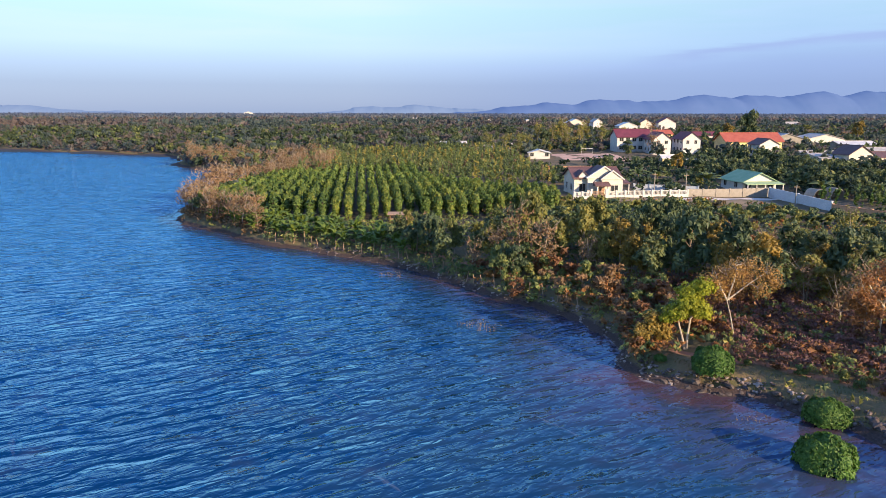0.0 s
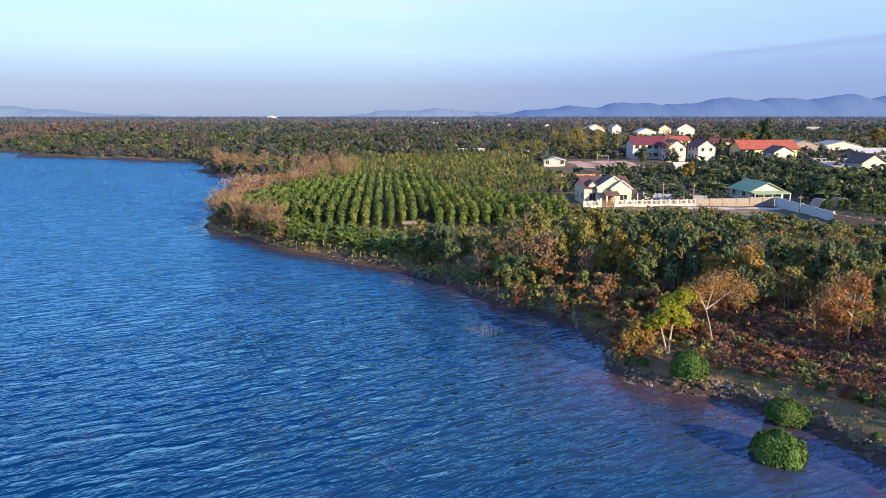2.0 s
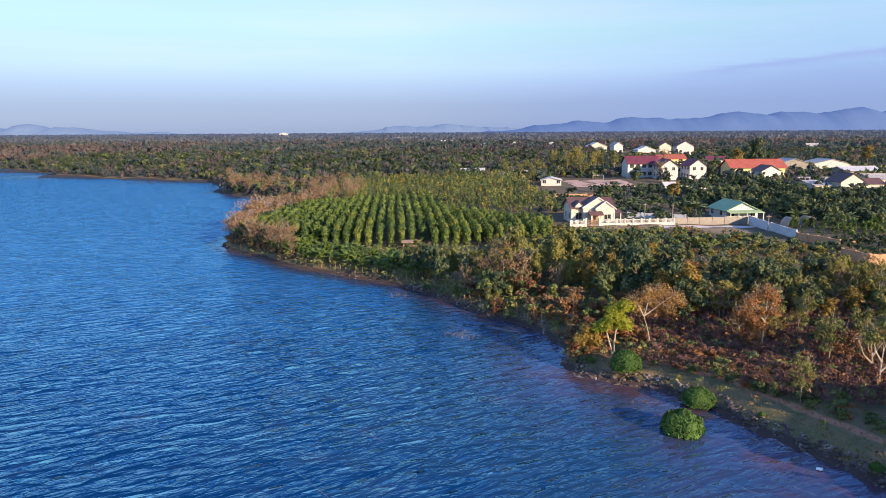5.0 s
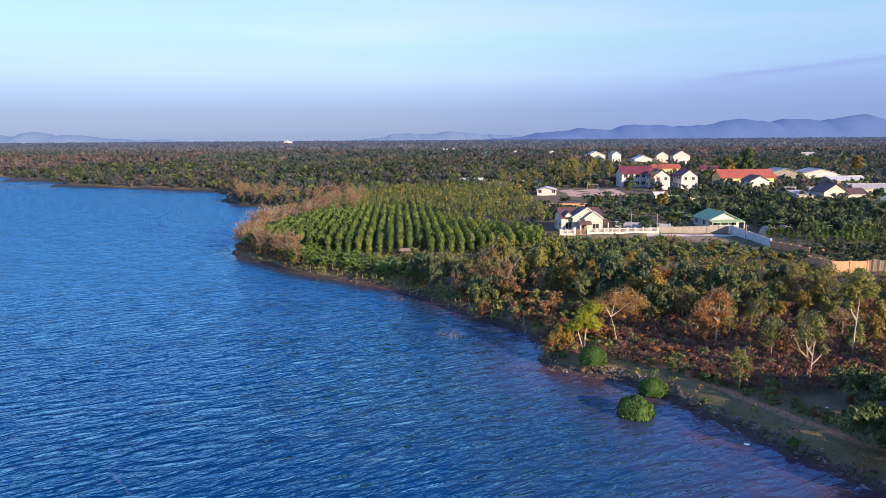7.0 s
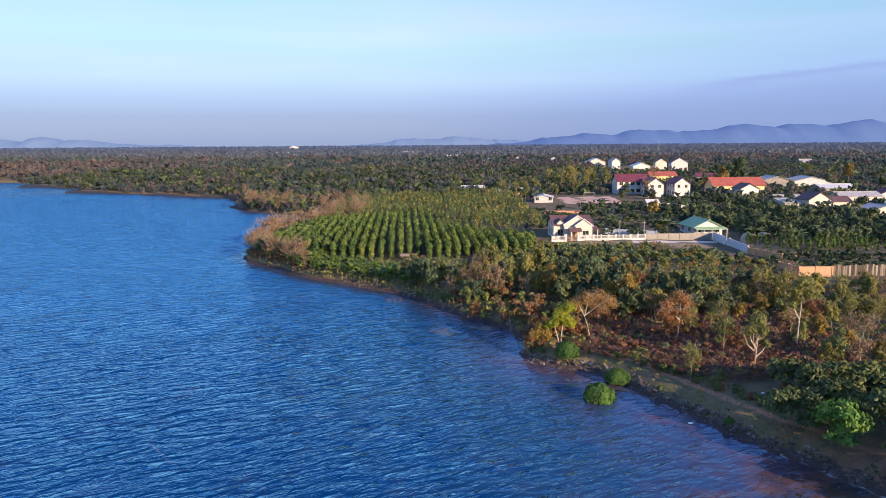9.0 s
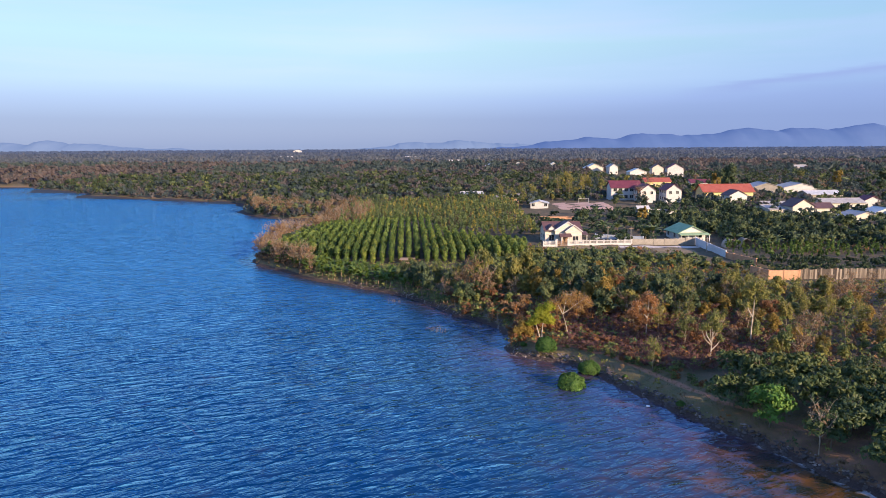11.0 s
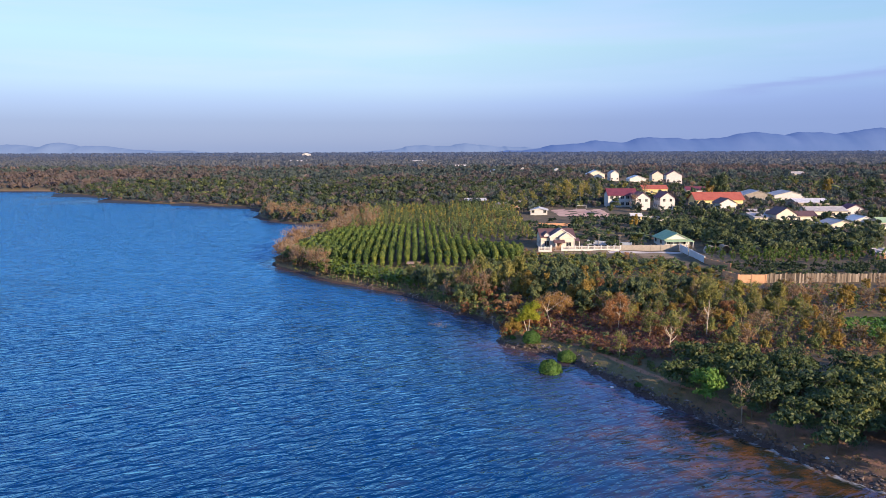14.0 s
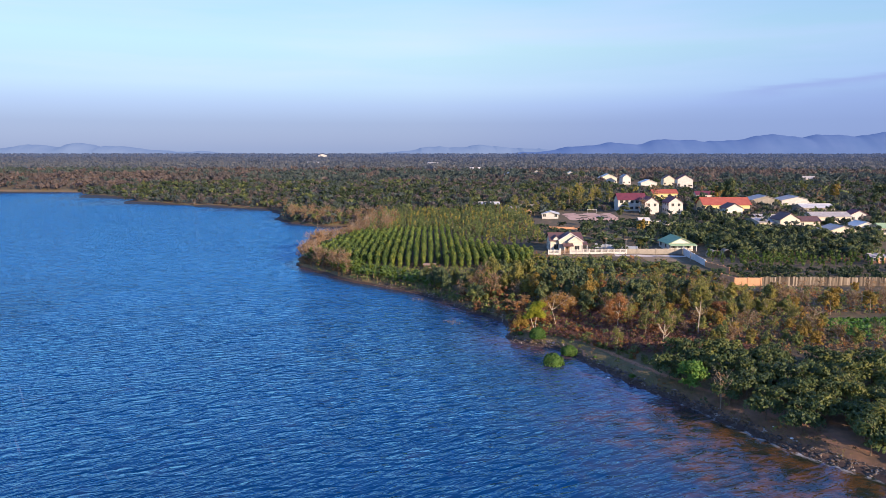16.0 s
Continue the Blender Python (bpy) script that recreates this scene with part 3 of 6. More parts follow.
# beyond the point, grazing sky reflection is put into the water's own colour
far_reflection = n.new("ShaderNodeMapRange")
far_reflection.interpolation_type = "SMOOTHSTEP"
far_reflection.inputs["From Min"].default_value, far_reflection.inputs["From Max"].default_value = 45.0, 150.0
l.new(split.outputs["Y"], far_reflection.inputs["Value"])
open_water = mixed(n, l, far_reflection.outputs["Result"], deep.outputs["Color"], (0.022, 0.145, 0.34))
# muddy southern shallows; their sunlit brightness is put into the colour
sunlit_shoal = n.new("ShaderNodeMapRange")
sunlit_shoal.interpolation_type = "SMOOTHSTEP"
sunlit_shoal.inputs["From Min"].default_value, sunlit_shoal.inputs["From Max"].default_value = 24.0, 8.0
l.new(split.outputs["Y"], sunlit_shoal.inputs["Value"])
near_bank = n.new("ShaderNodeMath")
near_bank.operation = "MULTIPLY"
l.new(sunlit_shoal.outputs["Result"], near_bank.inputs[0])
l.new(att.outputs["Fac"], near_bank.inputs[1])
l.new(added(silt.outputs[0], near_bank.outputs[0], 0.7), sr.inputs["Value"])
settled = ramp(n, [(0.42, (0.022, 0.027, 0.018)), (0.55, (0.082, 0.046, 0.018)), (0.68, (0.140, 0.066, 0.018))])
l.new(noise_tex(n, l, 0.42, 4.0, 0.6, stretch=(0.7, 1, 1)).outputs["Fac"], settled.inputs["Fac"])
ochre = settled.outputs["Color"]
# purplish bank silt: some of the lavender sky's reflection is in the colour
mud_with_sky = mixed(n, l, sunlit_shoal.outputs["Result"], (0.080, 0.047, 0.056), ochre)
shelf = n.new("ShaderNodeMapRange")
shelf.interpolation_type = "SMOOTHSTEP"
shelf.inputs["From Min"].default_value, shelf.inputs["From Max"].default_value = 0.75, 1.35
l.new(silt.outputs[0], shelf.inputs["Value"])
wide = n.new("ShaderNodeAttribute")
wide.attribute_name = "shoals"
turbid = n.new("ShaderNodeMapRange")
turbid.interpolation_type = "SMOOTHSTEP"
turbid.inputs["From Min"].default_value, turbid.inputs["From Max"].default_value = 0.75, 1.25
l.new(added(wide.outputs["Fac"], noise_tex(n, l, 0.28, 3.0, 0.6, stretch=(0.6, 1, 1)).outputs["Fac"], 1.0), turbid.inputs["Value"])
body = mixed(n, l, sr.outputs["Result"], mixed(n, l, shelf.outputs["Result"], mixed(n, l, turbid.outputs["Result"], open_water, (0.015, 0.052, 0.105)), (0.034, 0.050, 0.095)), mud_with_sky)
# broken lines of foam drawn out by the wind
turned = n.new("ShaderNodeMapping")
turned.vector_type = "TEXTURE"
turned.inputs["Rotation"].default_value, turned.inputs["Scale"].default_value = (0, 0, radians(127)), (20.0, 1.3, 1)
foam_co, foam = n.new("ShaderNodeTexCoord"), n.new("ShaderNodeTexNoise")
foam.inputs["Scale"].default_value, foam.inputs["Detail"].default_value, foam.inputs["Roughness"].default_value = 1.0, 5.0, 0.62
foam.inputs["Distortion"].default_value = 0.6
l.new(foam_co.outputs["Object"], turned.inputs["Vector"])
l.new(turned.outputs["Vector"], foam.inputs["Vector"])
fr = ramp(n, [(0.655, (0, 0, 0)), (0.73, (0.15, 0.15, 0.15))])
l.new(foam.outputs["Fac"], fr.inputs["Fac"])
lap = n.new("ShaderNodeMapRange")
lap.inputs["From Min"].default_value, lap.inputs["From Max"].default_value = 0.955, 1.0
l.new(att.outputs["Fac"], lap.inputs["Value"])
broken = ramp(n, [(0.46, (0, 0, 0)), (0.58, (0.9, 0.9, 0.9))])
l.new(noise_tex(n, l, 0.7, 4.0, 0.6).outputs["Fac"], broken.inputs["Fac"])
edge_foam = mixed(n, l, 1.0, broken.outputs["Color"], lap.outputs["Result"], "MULTIPLY")
washed = mixed(n, l, fr.outputs["Color"], body, (0.6, 0.66, 0.7))
# light coming back out of the water, under a surface that mirrors the sky
depths, mirror, level = n.new("ShaderNodeBsdfDiffuse"), n.new("ShaderNodeBsdfGlossy"), n.new("ShaderNodeCombineXYZ")
level.inputs["Z"].default_value = 1.0
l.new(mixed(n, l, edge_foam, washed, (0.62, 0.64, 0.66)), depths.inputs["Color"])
l.new(level.outputs[0], depths.inputs["Normal"])
mirror.inputs["Roughness"].default_value, mirror.inputs["Color"].default_value = 0.05, (0.36, 0.69, 1.0, 1)
lee = n.new("ShaderNodeMath")
lee.operation = "MULTIPLY_ADD"
l.new(att.outputs["Fac"], lee.inputs[0])
lee.inputs[1].default_value, lee.inputs[2].default_value = -0.7, 1.0
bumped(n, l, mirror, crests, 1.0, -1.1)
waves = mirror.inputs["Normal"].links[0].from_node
# normals tilted to the camera's side, so the water reflects higher sky
camera_tilt = n.new("ShaderNodeCombineXYZ")
camera_tilt.inputs["Y"].default_value, camera_tilt.inputs["Z"].default_value = -0.075, 0.997
l.new(camera_tilt.outputs[0], waves.inputs["Normal"])
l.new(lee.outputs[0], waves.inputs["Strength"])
grazing, over_water = n.new("ShaderNodeFresnel"), n.new("ShaderNodeMixShader")
grazing.inputs["IOR"].default_value = 1.6
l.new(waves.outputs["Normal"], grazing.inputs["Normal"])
gloss = n.new("ShaderNodeMapRange")
gloss.inputs["From Min"].default_value, gloss.inputs["From Max"].default_value = 0.065, 0.36
gloss.inputs["To Min"].default_value, gloss.inputs["To Max"].default_value = 0.02, 0.64
l.new(grazing.outputs[0], gloss.inputs["Value"])
l.new(gloss.outputs["Result"], over_water.inputs["Fac"])
l.new(depths.outputs[0], over_water.inputs[1])
l.new(mirror.outputs[0], over_water.inputs[2])
l.new(over_water.outputs[0], n["Material Output"].inputs["Surface"])
n.remove(b)


def lake_waves(x, y):
    """Short wind waves: trains of crests that cross at small angles, dying out at the bank and where the sheet is coarse."""
    r = np.random.default_rng(21)
    z = np.zeros_like(x)
    cell = np.interp(y, [25, 55, 100, 190], [0.3, 0.45, 0.7, 1.3])
    for k in range(36):
        length = 0.95 * 1.026 ** k
        turn = radians(20 + r.normal(0, 10))
        kx, ky = -np.sin(turn) * 2 * np.pi / length, np.cos(turn) * 2 * np.pi / length
        train = np.sin(x * r.uniform(-0.25, 0.25) + y * r.uniform(-0.4, 0.4) + r.uniform(0, 6.3))
        ph = kx * x + ky * y + r.uniform(0, 6.3) + 1.3 * np.sin(x * r.uniform(0.1, 0.6) + y * 0.15 + k)
        fine = np.clip(length / cell / 1.6 - 1.2, 0, 1)
        z += 0.005 * length ** 0.8 * fine * np.clip(0.35 + 0.85 * train, 0, 1.2) * (2 * ((np.sin(ph) + 1) / 2) ** 1.8 - 0.7)
    d = shore_distance(x, y)
    edge = np.clip(np.minimum(np.minimum(x + 96, 66 - x), np.minimum(y + 20, 200 - y)) / 20, 0, 1)
    return z * np.clip(-d / 6, 0.3, 1) * edge - 0.01


wave_rows = np.concatenate([spaced(-16, 25, 0.36, -700, 25, 1.25), np.arange(25.4, 55, 0.5), np.arange(55.4, 100, 0.75), spaced(100.9, 185, 1.4, 100.9, 1100, 1.25)])
water = sheet("water", spaced(-86, 60, 1.1, -4950, 700, 1.25), wave_rows, lake_waves, WATER)
tagged(water, "wind-rippled blue lake, muddy brown along the bank", "lake", kind="structure")
murk = water.data.attributes.new("murk", "FLOAT", "POINT")
co = np.empty(len(water.data.vertices) * 3)
water.data.vertices.foreach_get("co", co)
co = co.reshape(-1, 3)
reach = np.interp(co[:, 1], [-20, 10, 24, 56, 75, 110], [36, 32, 20, 15, 9, 5])
shoals = water.data.attributes.new("shoals", "FLOAT", "POINT")
shoals.data.foreach_set("value", np.clip(1 + shore_distance(co[:, 0], co[:, 1]) / np.interp(co[:, 1], [-20, 40, 70, 95], [55, 55, 30, 6]), 0, 1).astype(np.float32))
murk.data.foreach_set("value", np.clip(1 + shore_distance(co[:, 0], co[:, 1]) / reach, 0, 1).astype(np.float32))


def hills(name, label, y, z0, bumps, lo, hi, depth=500, mat=None):
    """A range of hills: rounded tops added up, rough at two scales, falling away to front and back."""
    xs = np.linspace(lo, hi, 260)
    top = np.zeros_like(xs)
    for c, h, w in bumps:
        top = np.maximum(top, h * np.exp(-((xs - c) / w) ** 2)) + 0.25 * h * np.exp(-((xs - c) / (w * 1.8)) ** 2)
    top += (np.sin(xs * 0.021) + np.sin(xs * 0.047 + 1) * 0.6 + np.sin(xs * 0.11) * 0.3) * 3.0 * (top > 8)
    verts, faces, m = [], [], 9
    for i, x in enumerate(xs):
        for j in range(m):
            s = j / (m - 1)
            f = math.sin(math.pi * min(1, s * 1.0)) ** 0.8
            verts.append((x + 12 * math.sin(i * 0.31 + j * 0.6), y + (s - 0.5) * depth, z0 - 20 + (top[i] + 20) * f * (1 + 0.025 * math.sin(i * 0.37 + j * 1.1))))
    for i in range(len(xs) - 1):
        for j in range(m - 1):
            a = i * m + j
            faces.append((a, a + m, a + m + 1, a + 1))
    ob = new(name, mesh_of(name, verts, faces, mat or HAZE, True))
    return tagged(ob, label, "hills", kind="structure")


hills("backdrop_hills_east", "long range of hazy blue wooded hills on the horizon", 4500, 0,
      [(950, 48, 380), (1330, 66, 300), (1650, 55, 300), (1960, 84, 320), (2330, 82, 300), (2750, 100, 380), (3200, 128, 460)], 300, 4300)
hills("backdrop_hills_middle", "low hills far beyond the plain, paled by painted haze", 4700, 0, [(-150, 36, 260), (150, 46, 240), (480, 34, 260)], -800, 1300, mat=HAZE_PALE)
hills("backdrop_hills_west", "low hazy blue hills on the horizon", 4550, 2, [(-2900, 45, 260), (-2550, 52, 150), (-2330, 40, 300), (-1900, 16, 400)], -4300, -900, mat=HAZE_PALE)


# ---- buildings ----
def window_in(parent, x, z, w, h, y, face=-1, axis="y", frame_mat=None):
    """A glazed window with a frame and sill on a wall; face is the outward side."""
    f = frame_mat or WALL_WHITE
    bm = bmesh.new()
    t = 0.09

    def bx(b, x0, x1, d0, d1, z0, z1):
        lo, hi = sorted((y + face * d0, y + face * d1))
        if axis == "y":
            box(b, x0, x1, lo, hi, z0, z1)
        else:
            box(b, lo, hi, x0, x1, z0, z1)
    bx(bm, x - w / 2 - t, x + w / 2 + t, 0.003, 0.07, z + h, z + h + t)
    bx(bm, x - w / 2 - t, x - w / 2, 0.003, 0.07, z, z + h)
    bx(bm, x + w / 2, x + w / 2 + t, 0.003, 0.07, z, z + h)
    bx(bm, x - 0.03, x + 0.03, 0.003, 0.06, z, z + h)
    win = part("window", bm, f, parent, "white-framed window")
    bm = bmesh.new()
    bx(bm, x - w / 2, x + w / 2, 0.004, 0.03, z, z + h)
    part("pane", bm, GLASS, win, "dark glass")
    bm = bmesh.new()
    bx(bm, x - w / 2 - 0.15, x + w / 2 + 0.15, 0.003, 0.16, z - 0.1, z - 0.003)
    part("sill", bm, f, win)
    return win


def gable_house(name, label, category, x, y, turn, w, d, eave, ridge, wall, roof, along="y", windows=(), side_windows=(), over=0.45, door=None, group=""):
    """A house w wide and d deep with its front middle at x, y. along: the way its ridge runs."""
    z = ground_z(x, y + d / 2) - 0.1
    h = thing(name, label, category, pose(x, y, z, 0, 0, turn), group)
    bm = bmesh.new()
    if along == "y":
        prism(bm, [(-w / 2, -0.4), (w / 2, -0.4), (w / 2, eave), (0, ridge), (-w / 2, eave)], 0, d, "y")
    else:
        prism(bm, [(0, -0.4), (d, -0.4), (d, eave), (d / 2, ridge), (0, eave)], -w / 2, w / 2, "x")
    part("wall", bm, wall, h)
    bm = bmesh.new()
    half = (w if along == "y" else d) / 2
    sl = (ridge - eave) / half
    t = 0.16
    e = half + over
    prof = [(-e, ridge - sl * e + 0.03), (0, ridge + 0.03), (e, ridge - sl * e + 0.03), (e, ridge - sl * e + t), (0, ridge + t + 0.04), (-e, ridge - sl * e + t)]
    if along == "y":
        prism(bm, prof, -over, d + over, "y")
    else:
        prism(bm, [(a + d / 2, c) for a, c in prof], -w / 2 - over, w / 2 + over, "x")
    rf = part("roof", bm, roof, h)
    bm = bmesh.new()
    if along == "y":
        tube(bm, [(0, -over - 0.02, ridge + t + 0.05), (0, d + over + 0.02, ridge + t + 0.05)], [0.1, 0.1])
    else:
        tube(bm, [(-w / 2 - over - 0.02, d / 2, ridge + t + 0.05), (w / 2 + over + 0.02, d / 2, ridge + t + 0.05)], [0.1, 0.1])
    part("ridge_cap", bm, roof, rf)
    for wx, wz, ww, wh in windows:
        window_in(h, wx, wz, ww, wh, 0.0)
    for wy, wz, ww, wh in side_windows:
        window_in(h, wy, wz, ww, wh, -w / 2, -1, "x")
    if door:
        bm = bmesh.new()
        box(bm, door - 0.55, door + 0.55, -0.06, -0.003, 0.0, 2.1, 0.02)
        part("door", bm, TIMBER, h, "brown timber door")
    return h


def villa(x, y, turn):
    z = ground_z(x, y + 4) - 0.05
    h = thing("villa", "cream villa with white gables and a plum tiled roof", "house", pose(x, y, z, 0, 0, turn))
    bm = bmesh.new()
    prism(bm, [(0, -0.4), (9, -0.4), (9, 4.3), (4.5, 6.2), (0, 4.3)], -5.6, 5.6, "x")
    part("wall", bm, WALL_CREAM, h)
    bm = bmesh.new()
    prism(bm, [(-0.6, 4.0), (4.5, 6.23), (9.6, 4.0), (9.6, 4.17), (4.5, 6.42), (-0.6, 4.17)], -6.1, 6.1, "x")
    roof = part("roof", bm, ROOF_PLUM, h, "plum brown tiled roof")
    bm = bmesh.new()
    tube(bm, [(-6.1, 4.5, 6.44), (6.1, 4.5, 6.44)], [0.12, 0.12])
    part("ridge_cap", bm, ROOF_PLUM, roof)
    # two stepped front gables
    for gx, gw, gy, ev, tp in ((1.2, 7.8, -1.2, 4.3, 6.75), (2.85, 4.9, -2.4, 4.1, 5.85)):
        bm = bmesh.new()
        prism(bm, [(gx - gw / 2, -0.4), (gx + gw / 2, -0.4), (gx + gw / 2, ev), (gx, tp), (gx - gw / 2, ev)], gy, 3.0, "y")
        part("front_gable", bm, WALL_CREAM, h)
        bm = bmesh.new()
        e, sl = gw / 2 + 0.35, (tp - ev) / (gw / 2)
        prism(bm, [(gx - e, tp - sl * e), (gx, tp + 0.02), (gx + e, tp - sl * e), (gx + e, tp - sl * e + 0.3), (gx, tp + 0.34), (gx - e, tp - sl * e + 0.3)], gy - 0.3, gy + 0.25, "y")
        part("bargeboard", bm, WALL_WHITE, h, "white painted gable edge")
        bm = bmesh.new()
        prism(bm, [(gx - e, tp - sl * e + 0.04), (gx, tp + 0.05), (gx + e, tp - sl * e + 0.04), (gx + e, tp - sl * e + 0.22), (gx, tp + 0.24), (gx - e, tp - sl * e + 0.22)], gy + 0.26, 4.4, "y")
        part("roof", bm, ROOF_PLUM, h)
    # string courses, eaves lines and pilasters on the front
    for x0, x1, yy, zz in ((-5.62, -2.72, 0.0, 3.0), (-2.72, 0.38, -1.2, 3.0), (0.38, 5.32, -2.4, 3.0), (0.38, 5.32, -2.4, 4.05), (-2.72, 0.38, -1.2, 4.25)):
        bm = bmesh.new()
        box(bm, x0, x1, yy - 0.16, yy - 0.003, zz, zz + 0.2)
        part("string_course", bm, WALL_WHITE, h, "white moulded band")
    for px, yy, top in ((-5.45, 0.0, 3.0), (-2.55, -1.2, 3.0), (0.55, -2.4, 3.0), (5.15, -2.4, 3.0)):
        bm = bmesh.new()
        box(bm, px - 0.16, px + 0.16, yy - 0.1, yy - 0.003, -0.3, top)
        part("pilaster", bm, WALL_WHITE, h)
    # small dormer gable
    bm = bmesh.new()
    prism(bm, [(-4.6, 4.2), (-2.6, 4.2), (-2.6, 4.7), (-3.6, 5.7), (-4.6, 4.7)], -0.3, 2.6, "y")
    part("dormer", bm, WALL_WHITE, h)
    bm = bmesh.new()
    prism(bm, [(-4.9, 4.45), (-3.6, 5.74), (-2.3, 4.45), (-2.3, 4.62), (-3.6, 5.95), (-4.9, 4.62)], -0.6, 3.0, "y")
    part("dormer_roof", bm, ROOF_PLUM, h)
    # porch
    for px in (-1.2, 1.3):
        bm = bmesh.new()
        box(bm, px - 0.17, px + 0.17, -4.2, -3.86, -0.3, 2.6, 0.03)
        box(bm, px - 0.24, px + 0.24, -4.27, -3.79, 2.42, 2.6)
        part("porch_column", bm, WALL_WHITE, h)
    bm = bmesh.new()
    prism(bm, [(-4.5, 2.6), (-2.41, 2.6), (-2.41, 3.5), (-4.5, 2.8)], -1.8, 1.9, "x")
    part("porch_roof", bm, ROOF_PLUM, h)
    bm = bmesh.new()
    box(bm, -0.9, 1.0, -2.52, -2.41, 0.1, 2.4)
    part("door", bm, TIMBER, h, "dark double door")
    bm = bmesh.new()
    for k in range(3):
        box(bm, -1.6, 1.7, -5.0 + k * 0.3, -2.42, -0.35 + k * 0.15, -0.2 + k * 0.15)
    part("steps", bm, PAVING, h)
    window_in(h, -3.6, 1.1, 1.5, 1.7, 0.0)
    window_in(h, 3.4, 1.0, 1.7, 1.6, -2.4)
    for wy in (2.2, 6.2):
        window_in(h, wy, 1.2, 1.2, 1.5, -5.6, -1, "x")
    bm = bmesh.new()
    prism(bm, [(-2.0, 2.9), (1.2, 2.9), (1.2, 3.7), (-2.0, 3.0)], 4.95, 7.4, "x")
    part("side_awning", bm, ROOF_PLUM, h)
    for py in (-1.8,):
        bm = bmesh.new()
        box(bm, 7.0, 7.2, py, py + 0.2, -0.3, 2.9)
        part("awning_post", bm, WALL_WHITE, h)
    return h


villa(50.3, 159.6, 1.5)


def fence_run(name, label, x0, y0, x1, y1, step, height, pier_mat, panel):
    """A run of wall from pier to pier; panel(bm-less) builds each bay."""
    length = math.hypot(x1 - x0, y1 - y0)
    turn = math.degrees(math.atan2(y1 - y0, x1 - x0))
    f = thing(name, label, "fence", pose(x0, y0, ground_z((x0 + x1) / 2, (y0 + y1) / 2), 0, 0, turn))
    k = max(1, round(length / step))
    s = length / k
    bm = bmesh.new()
    box(bm, -0.16, 0.16, -0.16, 0.16, -0.5, height + 0.1)
    box(bm, -0.22, 0.22, -0.22, 0.22, height + 0.1, height + 0.2)
    pier = mesh_bm("pier", bm, pier_mat)
    bay = panel(s - 0.33, height)
    for i in range(k + 1):
        part("pier", pier, None, f).location = (i * s, 0, 0)
        if i < k:
            for nm, me in bay:
                part(nm, me, None, f).location = (i * s + s / 2, 0, 0)
    return f


def railing_bay(w, h):
    bm = bmesh.new()
    box(bm, -w / 2, w / 2, -0.09, 0.09, -0.5, h * 0.38)
    low = mesh_bm("plinth", bm, WALL_WHITE)
    bm = bmesh.new()
    box(bm, -w / 2, w / 2, -0.06, 0.06, h - 0.14, h)
    rail = mesh_bm("top_rail", bm, WALL_WHITE)
    bm = bmesh.new()
    k = int(w / 0.28)
    for i in range(k):
        q = -w / 2 + (i + 0.5) * w / k
        box(bm, q - 0.05, q + 0.05, -0.04, 0.04, h * 0.38, h - 0.14)
    return [("plinth", low), ("top_rail", rail), ("balusters", mesh_bm("balusters", bm, WALL_WHITE))]


def solid_bay(mat, cap=None):
    def build(w, h):
        bm = bmesh.new()
        box(bm, -w / 2, w / 2, -0.07, 0.07, -0.6, h)
        out = [("panel", mesh_bm("panel", bm, mat))]
        bm = bmesh.new()
        box(bm, -w / 2, w / 2, -0.11, 0.11, h + 0.003, h + 0.08)
        out.append(("coping", mesh_bm("coping", bm, cap or mat)))
        return out
    return build


fence_run("garden_fence", "white balustrade fence between square piers", 43.4, 154.0, 47.2, 154.2, 1.9, 1.5, WALL_WHITE, railing_bay)
fence_run("garden_fence", "white balustrade fence between square piers", 51.2, 154.4, 70.6, 155.4, 2.15, 1.5, WALL_WHITE, railing_bay)
fence_run("boundary_wall", "grey cement boundary wall with piers", 71.0, 155.5, 91.0, 156.6, 3.2, 1.9, WALL_GREY, solid_bay(WALL_GREY))
fence_run("boundary_wall", "long smooth pale boundary wall, tinted blue for its shaded side", 90.6, 156.0, 89.2, 130.0, 10.5, 2.0, WALL_SHADE_BLUE, solid_bay(WALL_SHADE_BLUE))
fence_run("boundary_wall", "low pink-brown boundary wall", 89.2, 129.6, 92.5, 119.0, 2.8, 1.5, WALL_ORANGE, solid_bay(WALL_ORANGE))
fence_run("boundary_wall", "pale blue-grey garden wall behind the villa", 62.5, 169.0, 76.0, 162.0, 3.4, 1.5, WALL_SHADE_BLUE, solid_bay(WALL_SHADE_BLUE))
fence_run("yard_wall", "low reddish brick wall before the school yard", 52.0, 222.0, 66.0, 221.0, 3.5, 1.0, WALL_ORANGE, solid_bay(WALL_ORANGE))
fence_run("yard_wall", "white wall of the school grounds", 99.0, 238.0, 112.0, 238.0, 3.2, 1.8, WALL_WHITE, solid_bay(WALL_WHITE))
fence_run("brick_wall", "plain orange brick boundary wall", 87.0, 100.4, 94.0, 100.4, 3.5, 2.2, WALL_ORANGE, solid_bay(WALL_ORANGE))
fence_run("brick_wall", "plain orange brick boundary wall", 86.9, 100.6, 85.6, 106.5, 3.0, 2.2, WALL_ORANGE, solid_bay(WALL_ORANGE))


